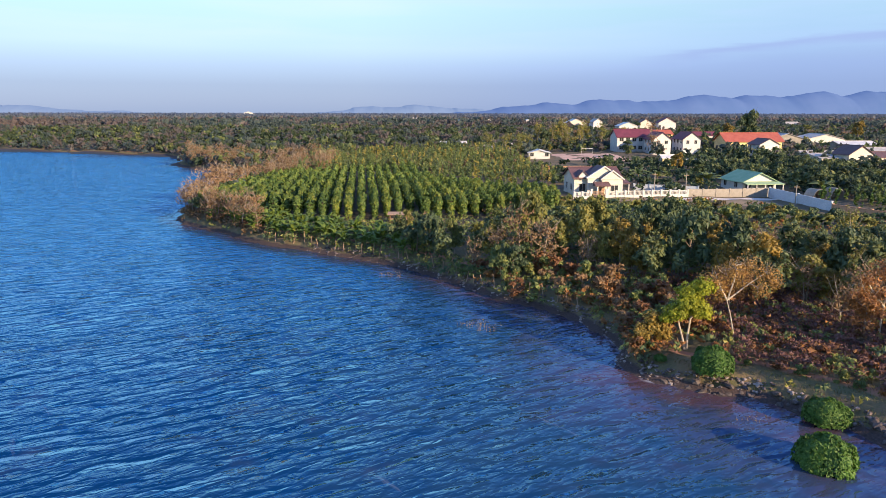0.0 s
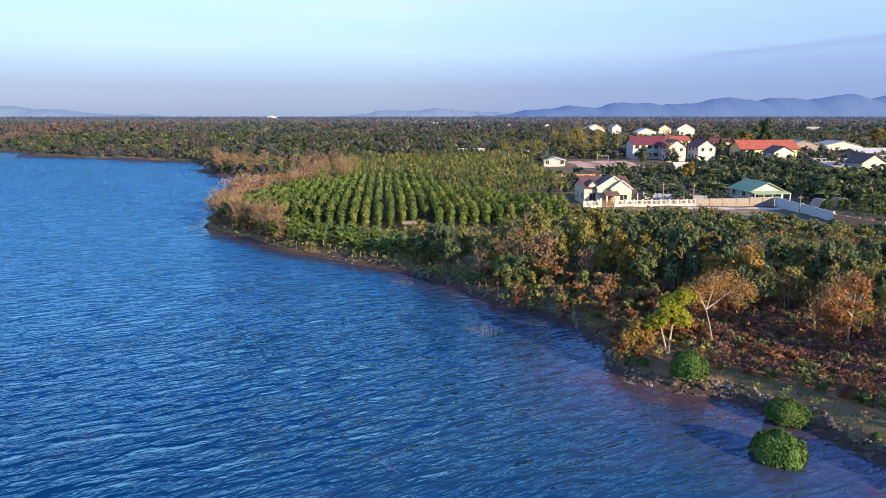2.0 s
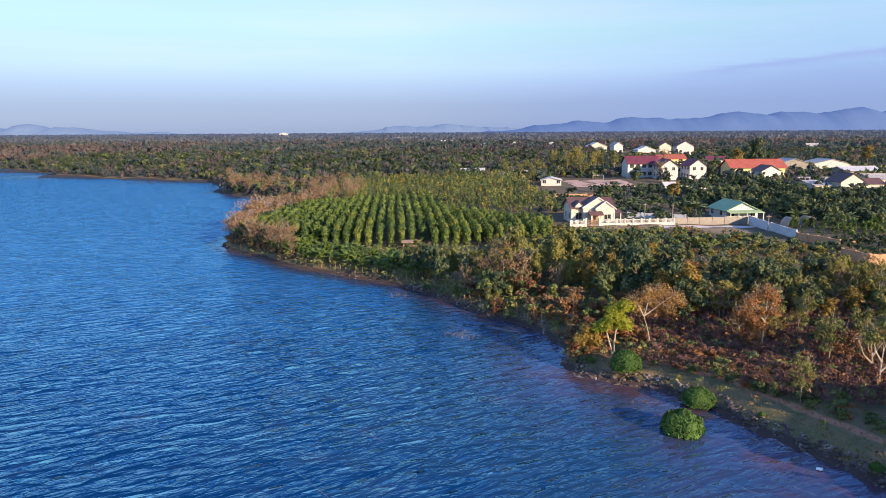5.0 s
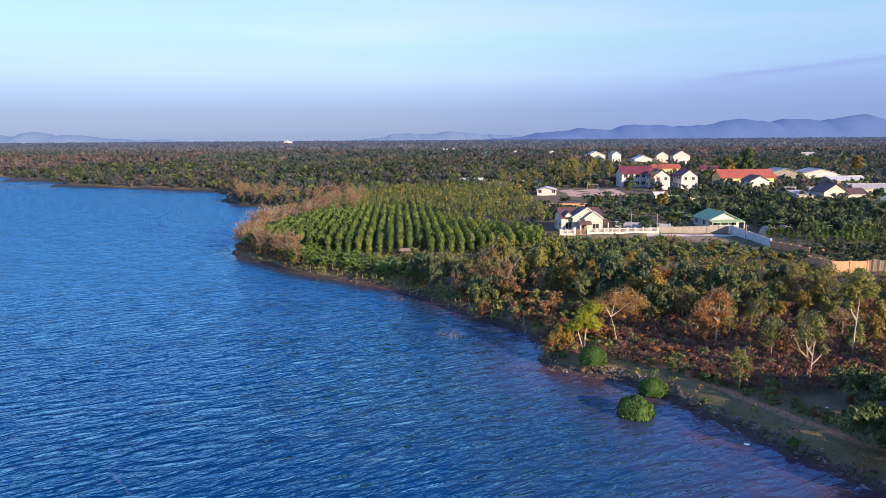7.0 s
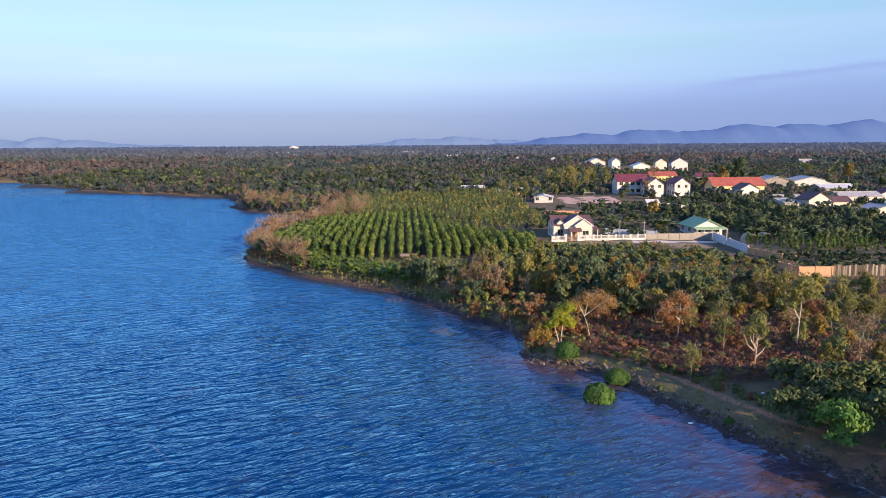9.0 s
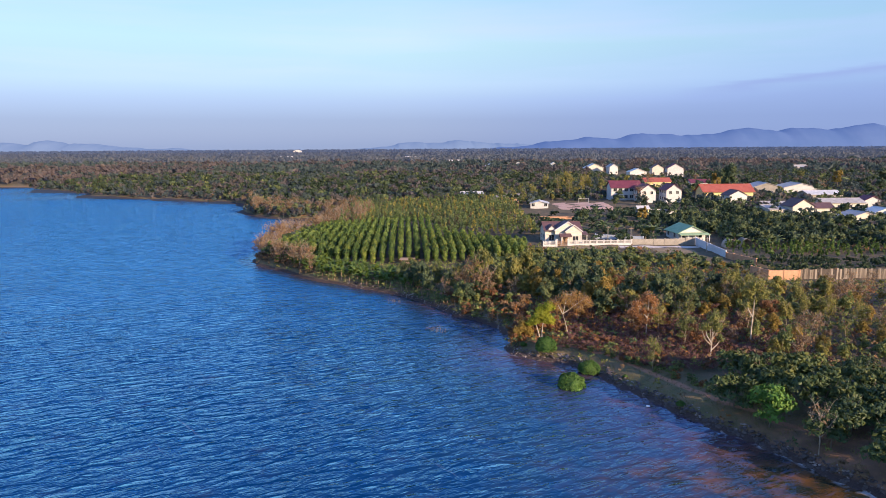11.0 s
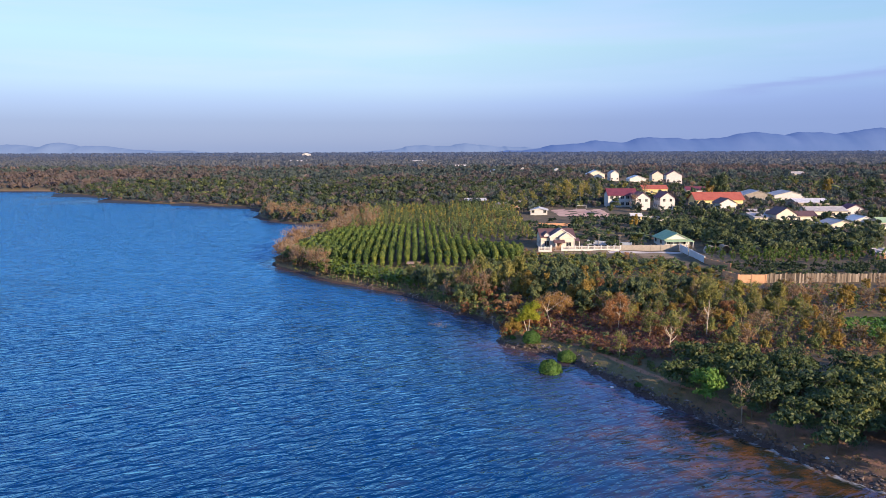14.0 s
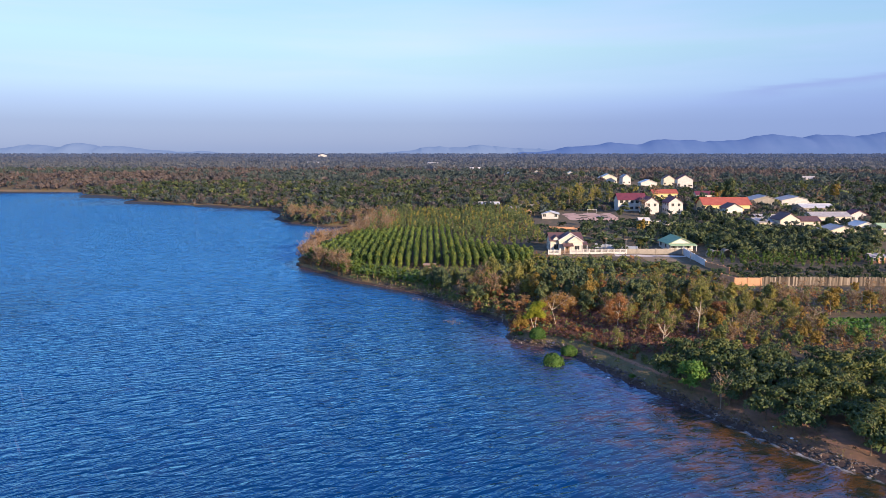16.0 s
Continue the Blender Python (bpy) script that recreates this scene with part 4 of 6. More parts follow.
def slab_fence(x0, x1, y, high):
    """Upright weathered slabs set edge to edge along a line."""
    f = thing("concrete_fence", "fence of upright weathered concrete slabs, light and dark", "fence", pose(x0, y, ground_z((x0 + x1) / 2, y)))
    rs = random.Random(12)
    bm = bmesh.new()
    box(bm, -0.19, 0.19, -0.04, 0.04, -0.6, high, 0.015)
    slab = mesh_bm("slab", bm, SLAB)
    for k in range(int((x1 - x0) / 0.41)):
        ob = part("slab", slab, None, f)
        ob.matrix_basis = Matrix.LocRotScale((0.2 + k * 0.41, rs.uniform(-0.02, 0.02), 0), Euler((rs.uniform(-0.03, 0.03), rs.uniform(-0.02, 0.02), 0)), (1, 1, rs.uniform(0.92, 1.06)))
    bm = bmesh.new()
    box(bm, 0, x1 - x0, 0.06, 0.14, high * 0.7, high * 0.7 + 0.12)
    part("rail", bm, WALL_GREY, f)


slab_fence(94.3, 160.0, 100.5, 2.2)


def gate(x, y, turn):
    g = thing("garden_gate", "dark metal double gate between white piers", "gate", pose(x, y, ground_z(x, y), 0, 0, turn))
    for s in (-1, 1):
        bm = bmesh.new()
        box(bm, s * 1.75 - 0.2, s * 1.75 + 0.2, -0.2, 0.2, -0.4, 2.1)
        box(bm, s * 1.75 - 0.27, s * 1.75 + 0.27, -0.27, 0.27, 2.1, 2.22)
        part("gate_pier", bm, WALL_WHITE, g)
        bm = bmesh.new()
        for k in range(8):
            q = s * (0.08 + k * 0.2)
            box(bm, q - 0.03, q + 0.03, -0.02, 0.02, 0.1, 1.7)
        for zz in (0.15, 0.9, 1.6):
            box(bm, min(s * 0.04, s * 1.52), max(s * 0.04, s * 1.52), -0.03, 0.03, zz, zz + 0.08)
        part("gate_leaf", bm, TIMBER, g, "brown metal gate leaf")


gate(49.2, 154.3, 3)


def green_house(x, y):
    h = gable_house("green_roofed_house", "low house with pale green sheet roof and white gable", "house", x, y, 4, 8.8, 10, 2.6, 4.6, WALL_WHITE, ROOF_GREEN, "y",
                    [(-3, 1, 1.4, 1.3), (3, 1, 1.4, 1.3)], [(3, 1, 1.4, 1.3), (8, 1, 1.4, 1.3)], 0.6, 0.0)
    bm = bmesh.new()
    prism(bm, [(-2.8, 2.1), (-0.003, 2.5), (-0.003, 2.65), (-2.8, 2.25)], -4.9, 4.9, "x")
    part("porch_roof", bm, ROOF_GREEN, h)
    for k in range(5):
        bm = bmesh.new()
        box(bm, -4.6 + k * 2.3 - 0.1, -4.6 + k * 2.3 + 0.1, -2.65, -2.45, -0.3, 2.14)
        part("porch_post", bm, WALL_WHITE, h)


green_house(91.8, 163)


def school():
    two = [(-1.7, 1.2, 1.2, 1.4), (1.7, 1.2, 1.2, 1.4), (-1.7, 4.3, 1.2, 1.4), (1.7, 4.3, 1.2, 1.4)]
    side = [(q, zz, 1.5, 1.4) for q in (2, 5.5, 9) for zz in (1.2, 4.5)]
    for x, y in ((113.4, 283.5), (125.8, 283.0)):
        gable_house("school_wing", "two-storey white school wing with maroon tiled roof", "school", x, y, 0, 7.4, 11.6, 6.2, 8.9, WALL_WHITE, ROOF_MAROON, "y", two[2:], side, 0.5, group="school wings")
    gable_house("school_block", "long two-storey white school block with maroon roof", "school", 106.2, 297.2, 0, 15, 10, 6.6, 9.6, WALL_WHITE, ROOF_MAROON, "x",
                [(-5.6 + 2.8 * k, zz, 1.7, 1.5) for k in range(5) for zz in (1.2, 4.6)], over=0.6)
    gable_house("school_hall", "long yellow hall with orange-red sheet roof", "school", 151.6, 281.0, 0, 24, 11, 5.6, 8.6, WALL_YELLOW, ROOF_RED, "x",
                [(-10.2 + 2.9 * k, 1.4, 1.9, 1.8) for k in range(8)], [(3, 2, 1.4, 1.4), (8, 2, 1.4, 1.4)], 0.8)
    gable_house("white_house", "small two-storey white house with dark roof", "house", 150.0, 266.0, 5, 8.4, 8, 4.9, 7.0, WALL_WHITE, ROOF_PLUM, "y", [(-2, 1, 1.2, 1.3), (2, 1, 1.2, 1.3)], [(3, 1.2, 1.2, 1.2), (6, 3.4, 1.2, 1.0)], 0.5)


school()
HOUSES = [  # name, label, x, y, turn, width, depth, eave, ridge, wall, roof, ridge runs
    ("white_shed", "low open shed with a pale metal roof", 28.5, 306, 2, 11, 8, 3.0, 3.9, WALL_GREY, ROOF_WHITE, "x"),
    ("white_house", "small low white house with pale sheet roof", 57.0, 260, -8, 8, 9, 2.3, 3.3, WALL_WHITE, ROOF_WHITE, "y"),
    ("farm_shed", "low brown farm shed with grey roof", 47, 286, 4, 9, 7, 3.0, 4.2, TIMBER, ROOF_GREY, "x"),
    ("farm_shed", "low farm shed with weathered grey roof", 38, 276, -14, 7, 12, 2.8, 4.0, WALL_GREY, ROOF_GREY, "y"),
    ("gabled_house", "cream house with a broad white gable", 156.5, 220, 6, 9.0, 8, 4.6, 7.3, WALL_CREAM, ROOF_PLUM, "y"),
    ("long_shed", "long tan shed with pale roof beside a house", 148, 222, 6, 8, 14, 3.0, 4.2, WALL_CREAM, ROOF_GREY, "x"),
    ("low_house", "low cream house with a plum roof", 170, 230, 0, 9, 8, 3.0, 4.6, WALL_CREAM, ROOF_PLUM, "x"),
    ("low_house", "broad low cream house with a shallow gable", 165, 193, 4, 13, 9, 3.2, 5.2, WALL_CREAM, ROOF_GREY, "y"),
    ("warehouse", "low warehouse with pale sheet roof", 189, 321, -6, 16, 16, 4.2, 6.6, WALL_GREY, ROOF_GREY, "y"),
    ("warehouse", "low warehouse with weathered sheet roof", 206, 318, -6, 18, 16, 4.0, 6.2, WALL_WHITE, ROOF_GREY, "y"),
    ("warehouse", "low wide warehouse with a white sheet roof", 203, 288, 2, 17, 12, 3.2, 4.8, WALL_GREY, ROOF_WHITE, "x"),
    ("red_roofed_house", "white house with maroon roof", 204, 252, -4, 8, 8, 3.6, 5.6, WALL_WHITE, ROOF_MAROON, "y"),
    ("low_house", "low tan house with pale roof", 187, 244, 2, 18, 10, 3.2, 4.8, WALL_CREAM, ROOF_GREY, "x"),
    ("annex_hall", "low yellow hall with orange-red roof", 146.5, 375, 0, 16, 9, 3.6, 5.6, WALL_YELLOW, ROOF_RED, "x"),
    ("annex_hall", "low hall with dark red roof", 172, 372, -4, 12, 9, 3.4, 5.2, WALL_WHITE, ROOF_MAROON, "x"),
    ("distant_house", "broad cream gabled house among trees", 144.5, 545, 0, 15, 12, 5.0, 8.2, WALL_CREAM, ROOF_WHITE, "y"),
    ("distant_house", "tall narrow white house among trees", 156, 525, 4, 7, 10, 6.2, 8.6, WALL_WHITE, ROOF_GREY, "y"),
    ("distant_house", "white house with pale roof among trees", 159, 463, 0, 12.5, 10, 5.0, 7.4, WALL_WHITE, ROOF_WHITE, "y"),
    ("distant_house", "cream house with plum roof among trees", 189, 513, -4, 9, 10, 6.0, 8.8, WALL_CREAM, ROOF_PLUM, "y"),
    ("distant_house", "small white house far off among trees", 62, 640, 8, 10, 8, 3.4, 5.4, WALL_WHITE, ROOF_WHITE, "y"),
    ("distant_house", "small white house far off among trees", 96, 700, -6, 9, 8, 3.6, 5.6, WALL_WHITE, ROOF_GREY, "y"),
    ("distant_house", "pale house far off among trees", 30, 830, 4, 14, 9, 3.6, 5.8, WALL_CREAM, ROOF_WHITE, "x"),
    ("distant_house", "small white house far off among trees", 128, 660, 0, 9, 8, 3.6, 6.0, WALL_WHITE, ROOF_WHITE, "y"),
    ("distant_house", "small pale house at the edge of the plain", 330, 560, 0, 12, 9, 3.4, 5.4, WALL_CREAM, ROOF_GREY, "x"),
    ("distant_house", "pale low building far off on the plain", -40, 1150, 0, 18, 12, 4.4, 6.0, WALL_WHITE, ROOF_WHITE, "x"),
    ("distant_house", "pale low building far off on the plain", -270, 1240, 0, 30, 12, 4.2, 5.6, WALL_WHITE, ROOF_WHITE, "x"),
    ("distant_house", "large white building on the horizon", -470, 2300, 0, 26, 18, 9, 13, WALL_WHITE, ROOF_WHITE, "y"),
    ("small_hut", "small tan hut beside a palm", 147, 138, 6, 4.6, 3.6, 2.1, 2.9, WALL_ORANGE, ROOF_GREY, "x"),
    ("green_shed", "low shed with a pale green sheet roof", 196, 206, -4, 16, 9, 3.0, 4.4, WALL_CREAM, ROOF_GREEN, "x"),
    ("low_house", "low white house with pale roof", 186, 214, 3, 9, 8, 2.8, 4.4, WALL_WHITE, ROOF_WHITE, "y"),
    ("low_shed", "low shed with weathered grey roof", 160, 246, -5, 14, 8, 2.6, 3.8, WALL_CREAM, ROOF_GREY, "x"),
    ("low_shed", "low yellow shed with pale roof", 97, 234, 2, 4.5, 4, 2.4, 3.3, WALL_YELLOW, ROOF_WHITE, "x"),
    ("distant_house", "large white two-storey house with stepped gables", 193, 482, -6, 12, 10, 6.8, 10.2, WALL_WHITE, ROOF_MAROON, "y"),
]
for nm, lb, x, y, turn, w, d, ev, rg, wm, rm, al in HOUSES:
    span = w / 2 - 1.2
    gable_house(nm, lb, "house" if "house" in nm else "shed", x, y, turn, w, d, ev, rg, wm, rm, al,
                [(q, 1.1, 1.3, 1.3) for q in np.linspace(-span, span, max(2, int(w / 4)))], [(d * 0.3, 1.1, 1.2, 1.2), (d * 0.7, 1.1, 1.2, 1.2)], 0.5, 0.0 if w < 14 else None)


def arched_shelter(x, y, turn):
    """A small store under one bent grey sheet, open in front."""
    h = thing("arched_shelter", "small store under a bent grey metal sheet", "shelter", pose(x, y, ground_z(x, y), 0, 0, turn))
    bm = bmesh.new()
    arc = [(1.8 * math.cos(math.pi * k / 12), 2.6 * math.sin(math.pi * k / 12) - 0.1) for k in range(13)]
    prism(bm, arc + [(p[0] * 0.97, p[1] * 0.97 - 0.01) for p in arc[::-1]], 0, 3.2, "y")
    part("sheet", bm, WALL_GREY, h)
    bm = bmesh.new()
    prism(bm, [(p[0] * 0.95, p[1] * 0.95 - 0.02) for p in arc], 3.0, 3.1, "y")
    part("back_wall", bm, WALL_GREY, h)


arched_shelter(99.2, 149.8, 8)
arched_shelter(103.6, 150.0, 4)


def brick_pile(x, y):
    """A low stack of orange bricks, course on course."""
    g = thing("brick_pile", "low stack of orange bricks on bare soil", "bricks", pose(x, y, ground_z(x, y), 0, 0, 6))
    rs = random.Random(8)
    bm = bmesh.new()
    box(bm, -0.11, 0.11, -0.05, 0.05, 0, 0.075)
    me = mesh_bm("brick", bm, WALL_ORANGE)
    for row in range(7):
        for k in range(14 - row):
            for q in range(2):
                part("brick", me, None, g).matrix_basis = Matrix.LocRotScale((-1.7 + row * 0.12 + k * 0.24, q * 0.13 + rs.uniform(-0.02, 0.02), row * 0.078), Euler((0, 0, rs.uniform(-0.05, 0.05))), None)


brick_pile(100.8, 125.7)


def field_hut(x, y):
    h = thing("field_hut", "small weathered timber platform hut beside the pepper field", "hut", pose(x, y, ground_z(x, y), 0, 0, -4))
    for px in (-1.5, 1.5):
        for py in (0, 1.6):
            bm = bmesh.new()
            box(bm, px - 0.06, px + 0.06, py - 0.06, py + 0.06, -0.3, 1.5)
            part("post", bm, TIMBER, h)
    bm = bmesh.new()
    for k in range(6):
        box(bm, -1.7, 1.7, -0.15 + k * 0.33, 0.13 + k * 0.33, 0.5, 0.56)
    part("platform", bm, TIMBER, h)
    bm = bmesh.new()
    prism(bm, [(-0.5, 1.42), (2.1, 1.62), (2.1, 1.7), (-0.5, 1.5)], -2.0, 2.0, "x")
    part("roof", bm, TIMBER, h, "faded tan board roof")


field_hut(3.2, 125.6)


# ---- vegetation ----
rng = np.random.default_rng(11)
rnd = random.Random(5)


def plant_kind(name, category, label, trunk, crown, group=""):
    """One plant as a pattern to copy, kept at its first place."""
    t = thing(name, label, category, group=group)
    if trunk:
        part("trunk", trunk, None, t)
    if crown:
        part("crown", crown, None, t)
    return t


class Kind:
    """A kind of plant with several shapes; each planting copies one, turned and scaled."""
    def __init__(self, patterns):
        self.patterns, self.used = patterns, [False] * len(patterns)

    def plant(self, x, y, size=1.0, tall=1.0, which=None, turn=None, label=None, exact=False):
        i = rnd.randrange(len(self.patterns)) if which is None else which
        m = Matrix.LocRotScale((x, y, ground_z(x, y) - 0.05), Euler((0, 0, rnd.uniform(0, 6.28) if turn is None else radians(turn))), (size, size, size * tall))
        p = self.patterns[i]
        if self.used[i]:
            p = copy_thing(p, m)
            if exact:
                p.matrix_basis = m
        else:
            self.used[i] = True
            p.matrix_basis = m
        if label:
            p["label"] = label
        return p

    def tidy(self):
        for p, u in zip(self.patterns, self.used):
            if not u:
                for o in (*p.children_recursive, p):
                    bpy.data.objects.remove(o)


def broadleaf(mat, label, seeds, k, size, bark=BARK, radius=1.85, height=3.7, base=1.7, trunk=4.5, lobes=9, name="broadleaf_tree"):
    return Kind([plant_kind(name, "tree", label, trunk_mesh("trunk", bark, s, trunk, 0.085, 5, 0.5, radius * 0.6),
                            crown_mesh("crown", mat, s, k, radius, height, base, size, lobes)) for s in seeds])


dark = broadleaf(LEAF_DARK, "dense dark green broadleaf tree in the wood", (1, 2, 3), 560, 0.44)
green = broadleaf(LEAF_GREEN, "green broadleaf tree with an uneven crown", (5, 6, 7), 560, 0.44)
lime = broadleaf(LEAF_LIME, "yellow-green broadleaf tree with pale bark", (9, 10, 11), 600, 0.37, BARK_PALE, name="yellow_green_tree")
gold = broadleaf(LEAF_GOLD, "golden-leaved tree with a pale trunk", (12, 13), 600, 0.36, BARK_PALE, name="golden_tree")
dark_fine = broadleaf(LEAF_DARK, "dark green tree with small leaves above the bank", (101, 102, 103), 1150, 0.26, BARK, 1.95, 4.6, 0.5, 4.4, 11)
green_fine = broadleaf(LEAF_GREEN, "green tree with a rounded crown of small leaves", (105, 106, 107), 1150, 0.26, BARK, 1.95, 4.6, 0.5, 4.4, 11)
lime_fine = broadleaf(LEAF_LIME, "sunlit yellow-green tree with pale bark and small leaves", (109, 110, 111), 1150, 0.24, BARK_PALE, 1.95, 4.6, 0.5, 4.4, 11, name="yellow_green_tree")
gold_fine = broadleaf(LEAF_GOLD, "sunlit golden tree with a pale trunk and small leaves", (112, 113), 1150, 0.24, BARK_PALE, 1.95, 4.6, 0.5, 4.4, 11, name="golden_tree")
cashew = broadleaf(LEAF_CASHEW, "broad low cashew tree with dense dark leaves", (15, 16, 17), 1350, 0.32, BARK, 3.5, 4.2, 1.0, 4.4, 11, "cashew_tree")
cashew_lit = broadleaf(LEAF_FRESH, "broad low cashew tree with fresh green leaves", (18, 19), 1350, 0.32, BARK, 3.3, 4.2, 1.0, 4.4, 11, "cashew_tree")


def sparse(mat, label, seeds, k, bark, tall, radius, name, twigs=3):
    return Kind([plant_kind(name, "tree", label, trunk_mesh("trunk", bark, s, tall, 0.08, 8, 1.1, radius, twigs, 0.3),
                            crown_mesh("crown", mat, s + 50, k, radius * 1.25, tall * 0.85, tall * 0.22, 0.2, 15, 1.0)) for s in seeds])


dry = sparse(LEAF_DRY, "half-bare tree with dry brown twigs", (21, 22, 23), 330, BARK_PALE, 5.5, 2.1, "dry_tree", 5)
rusty_tree = sparse(LEAF_RUST, "sparse tree with orange-brown dry leaves", (24, 25), 2000, BARK_PALE, 6.0, 2.2, "dry_tree")
thin = sparse(LEAF_LIME, "tall thin tree with a pale trunk and sparse yellow-green leaves", (26, 27, 28), 900, BARK_PALE, 8.0, 1.7, "thin_tree")
bare = sparse(LEAF_DRY, "nearly bare tree with pale branches", (29, 30), 60, BARK_PALE, 5.0, 1.6, "bare_tree", 6)


def shrub_kind(mat, label, seeds, k, size, radius=1.1, height=1.5, name="shrub", lobes=6):
    return Kind([plant_kind(name, "shrub", label, trunk_mesh("stems", BARK, s, height * 0.6, 0.05, 4, 0.3, radius * 0.5),
                            crown_mesh("crown", mat, s, k, radius, height * 1.25, -0.2, size, lobes, 0.5)) for s in seeds])


rust_shrub = shrub_kind(LEAF_RUST, "rust-brown dry shrub in the scrub", (31, 32, 33), 420, 0.17)
dry_shrub = shrub_kind(LEAF_DRY, "dry straw-coloured shrub with thin twigs", (34, 35), 420, 0.16)
green_shrub = shrub_kind(LEAF_GREEN, "low green shrub in the scrub", (36, 37, 38), 380, 0.21)


def dome_mesh(name, mat, seed, k, radius, height, size):
    """A dense rounded dome of leaves, closed down to the ground."""
    r = np.random.default_rng(seed)
    d = r.normal(0, 1, (k, 3))
    d /= np.linalg.norm(d, axis=1, keepdims=True)
    d[:, 2] = np.where(d[:, 2] < -0.35, -d[:, 2], d[:, 2])
    lump = 1 + 0.08 * np.sin(d[:, 0] * 5 + seed) * np.sin(d[:, 1] * 6) + 0.04 * np.sin(d[:, 2] * 9 + d[:, 0] * 7)
    shell = (1 - 0.22 * r.random(k) ** 2) * lump
    p = d * shell[:, None] * np.array((radius, radius, height * 0.62)) + np.array((0, 0, height * 0.38))
    v, f = cards(r, p, d, size)
    return mesh_of(name, v.tolist(), f.tolist(), mat)


round_bush = Kind([plant_kind("bush", "bush", "rounded bright green bush at the water's edge", trunk_mesh("stems", BARK, s, 1.2, 0.07, 5, 0.3, 0.8),
                              dome_mesh("crown", LEAF_BUSH, s, 4600, 2.25, 3.0, 0.2)) for s in (39, 40)])


def clear_of(x, y):
    """Whether plants may stand here: not on a building, yard, path or the lake, nor hiding houses and walls from the
    camera.
    """
    for x0, x1, y0, y1 in KEEP_CLEAR:
        if x0 < x < x1 and y0 < y < y1:
            return False
    return True


KEEP_CLEAR = [(43, 59, 147, 171), (59, 93, 147, 158), (74, 93, 138, 158), (84, 99, 160, 176), (97, 106, 148, 154), (142, 151, 134, 142), (178, 206, 198, 220), (94, 131, 274, 309), (66, 94, 252, 292), (137, 167, 278, 294), (144, 156, 260, 276), (80, 160, 94, 103), (80, 96, 117, 156), (150, 176, 214, 232), (157, 174, 188, 204), (20, 37, 306, 324),
              (46, 66, 226, 266), (60, 104, 246, 292), (178, 218, 312, 340), (192, 214, 282, 302), (198, 210, 246, 262), (176, 198, 240, 256), (136, 157, 366, 386), (164, 181, 364, 383), (135, 203, 452, 562), (84, 104, 124, 160), (50, 68, 216, 224),
              (88, 110, 44, 66), (-1, 7, 124, 131)]


def scatter(x0, x1, y0, y1, step, jitter=0.45, shore=(1.5, 1e9), where=None):
    """Places on an uneven lattice inside a stretch of land."""
    out = []
    for i in range(int((x1 - x0) / step) + 1):
        for j in range(int((y1 - y0) / step) + 1):
            x, y = x0 + (i + rnd.uniform(-jitter, jitter) + 0.5 * (j % 2)) * step, y0 + (j + rnd.uniform(-jitter, jitter)) * step
            out.append((x, y))
    if not out:
        return out
    a = np.array(out)
    d = shore_distance(a[:, 0], a[:, 1])
    return [(x, y) for (x, y), q in zip(out, d) if shore[0] < q < shore[1] and clear_of(x, y) and (where is None or where(x, y, q))]


# single trees that stand out
def hero_tree(name, label, x, y, bark, leaf, stems, lobes, leaves, size, radius, twigs=4, seed=1, flat=0.75, thick=0.6):
    """A tree seen well enough to be itself. stems: paths of the trunk and its limbs; lobes: (dx, dy, dz, radius) of the leaf masses."""
    r, rn = np.random.default_rng(seed), random.Random(seed)
    t = thing(name, label, "tree", pose(x, y, ground_z(x, y) - 0.05))
    bm = bmesh.new()
    for path in stems:
        k = len(path)
        tube(bm, path, [radius * (1 - 0.62 * i / (k - 1)) for i in range(k)], 7)
    for lx, ly, lz, lr in lobes:
        c = Vector((lx, ly, lz))
        best = min((Vector(p) for path in stems for p in path[1:]), key=lambda p: (p - c).length)
        mid = best.lerp(c, 0.5) + Vector((rn.uniform(-0.15, 0.15), rn.uniform(-0.15, 0.15), 0.1))
        tube(bm, [best, mid, c], [radius * 0.42, radius * 0.3, radius * 0.16], 5)
        for i in range(twigs):
            w = Vector((rn.gauss(0, 1), rn.gauss(0, 1), rn.gauss(0.3, 0.8))).normalized() * lr * rn.uniform(0.7, 1.05)
            tube(bm, [mid.lerp(c, rn.random()), c + w * 0.5 + Vector((0, 0, 0.06)), c + w], [radius * 0.17, radius * 0.12, radius * 0.04], 3)
    part("trunk", bm, bark, t)
    total = sum(q[3] ** 2 for q in lobes)
    pts, nrm = [], []
    for lx, ly, lz, lr in lobes:
        k = int(leaves * lr * lr / total)
        d = r.normal(0, 1, (k, 3))
        d /= np.linalg.norm(d, axis=1, keepdims=True)
        lump = 1 + 0.16 * np.sin(d[:, 0] * 5 + lx * 3) * np.sin(d[:, 1] * 5 + lz) + 0.1 * np.sin(d[:, 2] * 8)
        q = (1 - thick * r.random(k) ** 1.6) * lump
        pts.append(np.array((lx, ly, lz)) + d * q[:, None] * np.array((lr, lr, lr * flat)))
        nrm.append(d + np.array((0, 0, 0.3)))
    v, f = cards(r, np.vstack(pts), np.vstack(nrm), size)
    part("crown", mesh_of("crown", v.tolist(), f.tolist(), leaf), None, t)
    return t


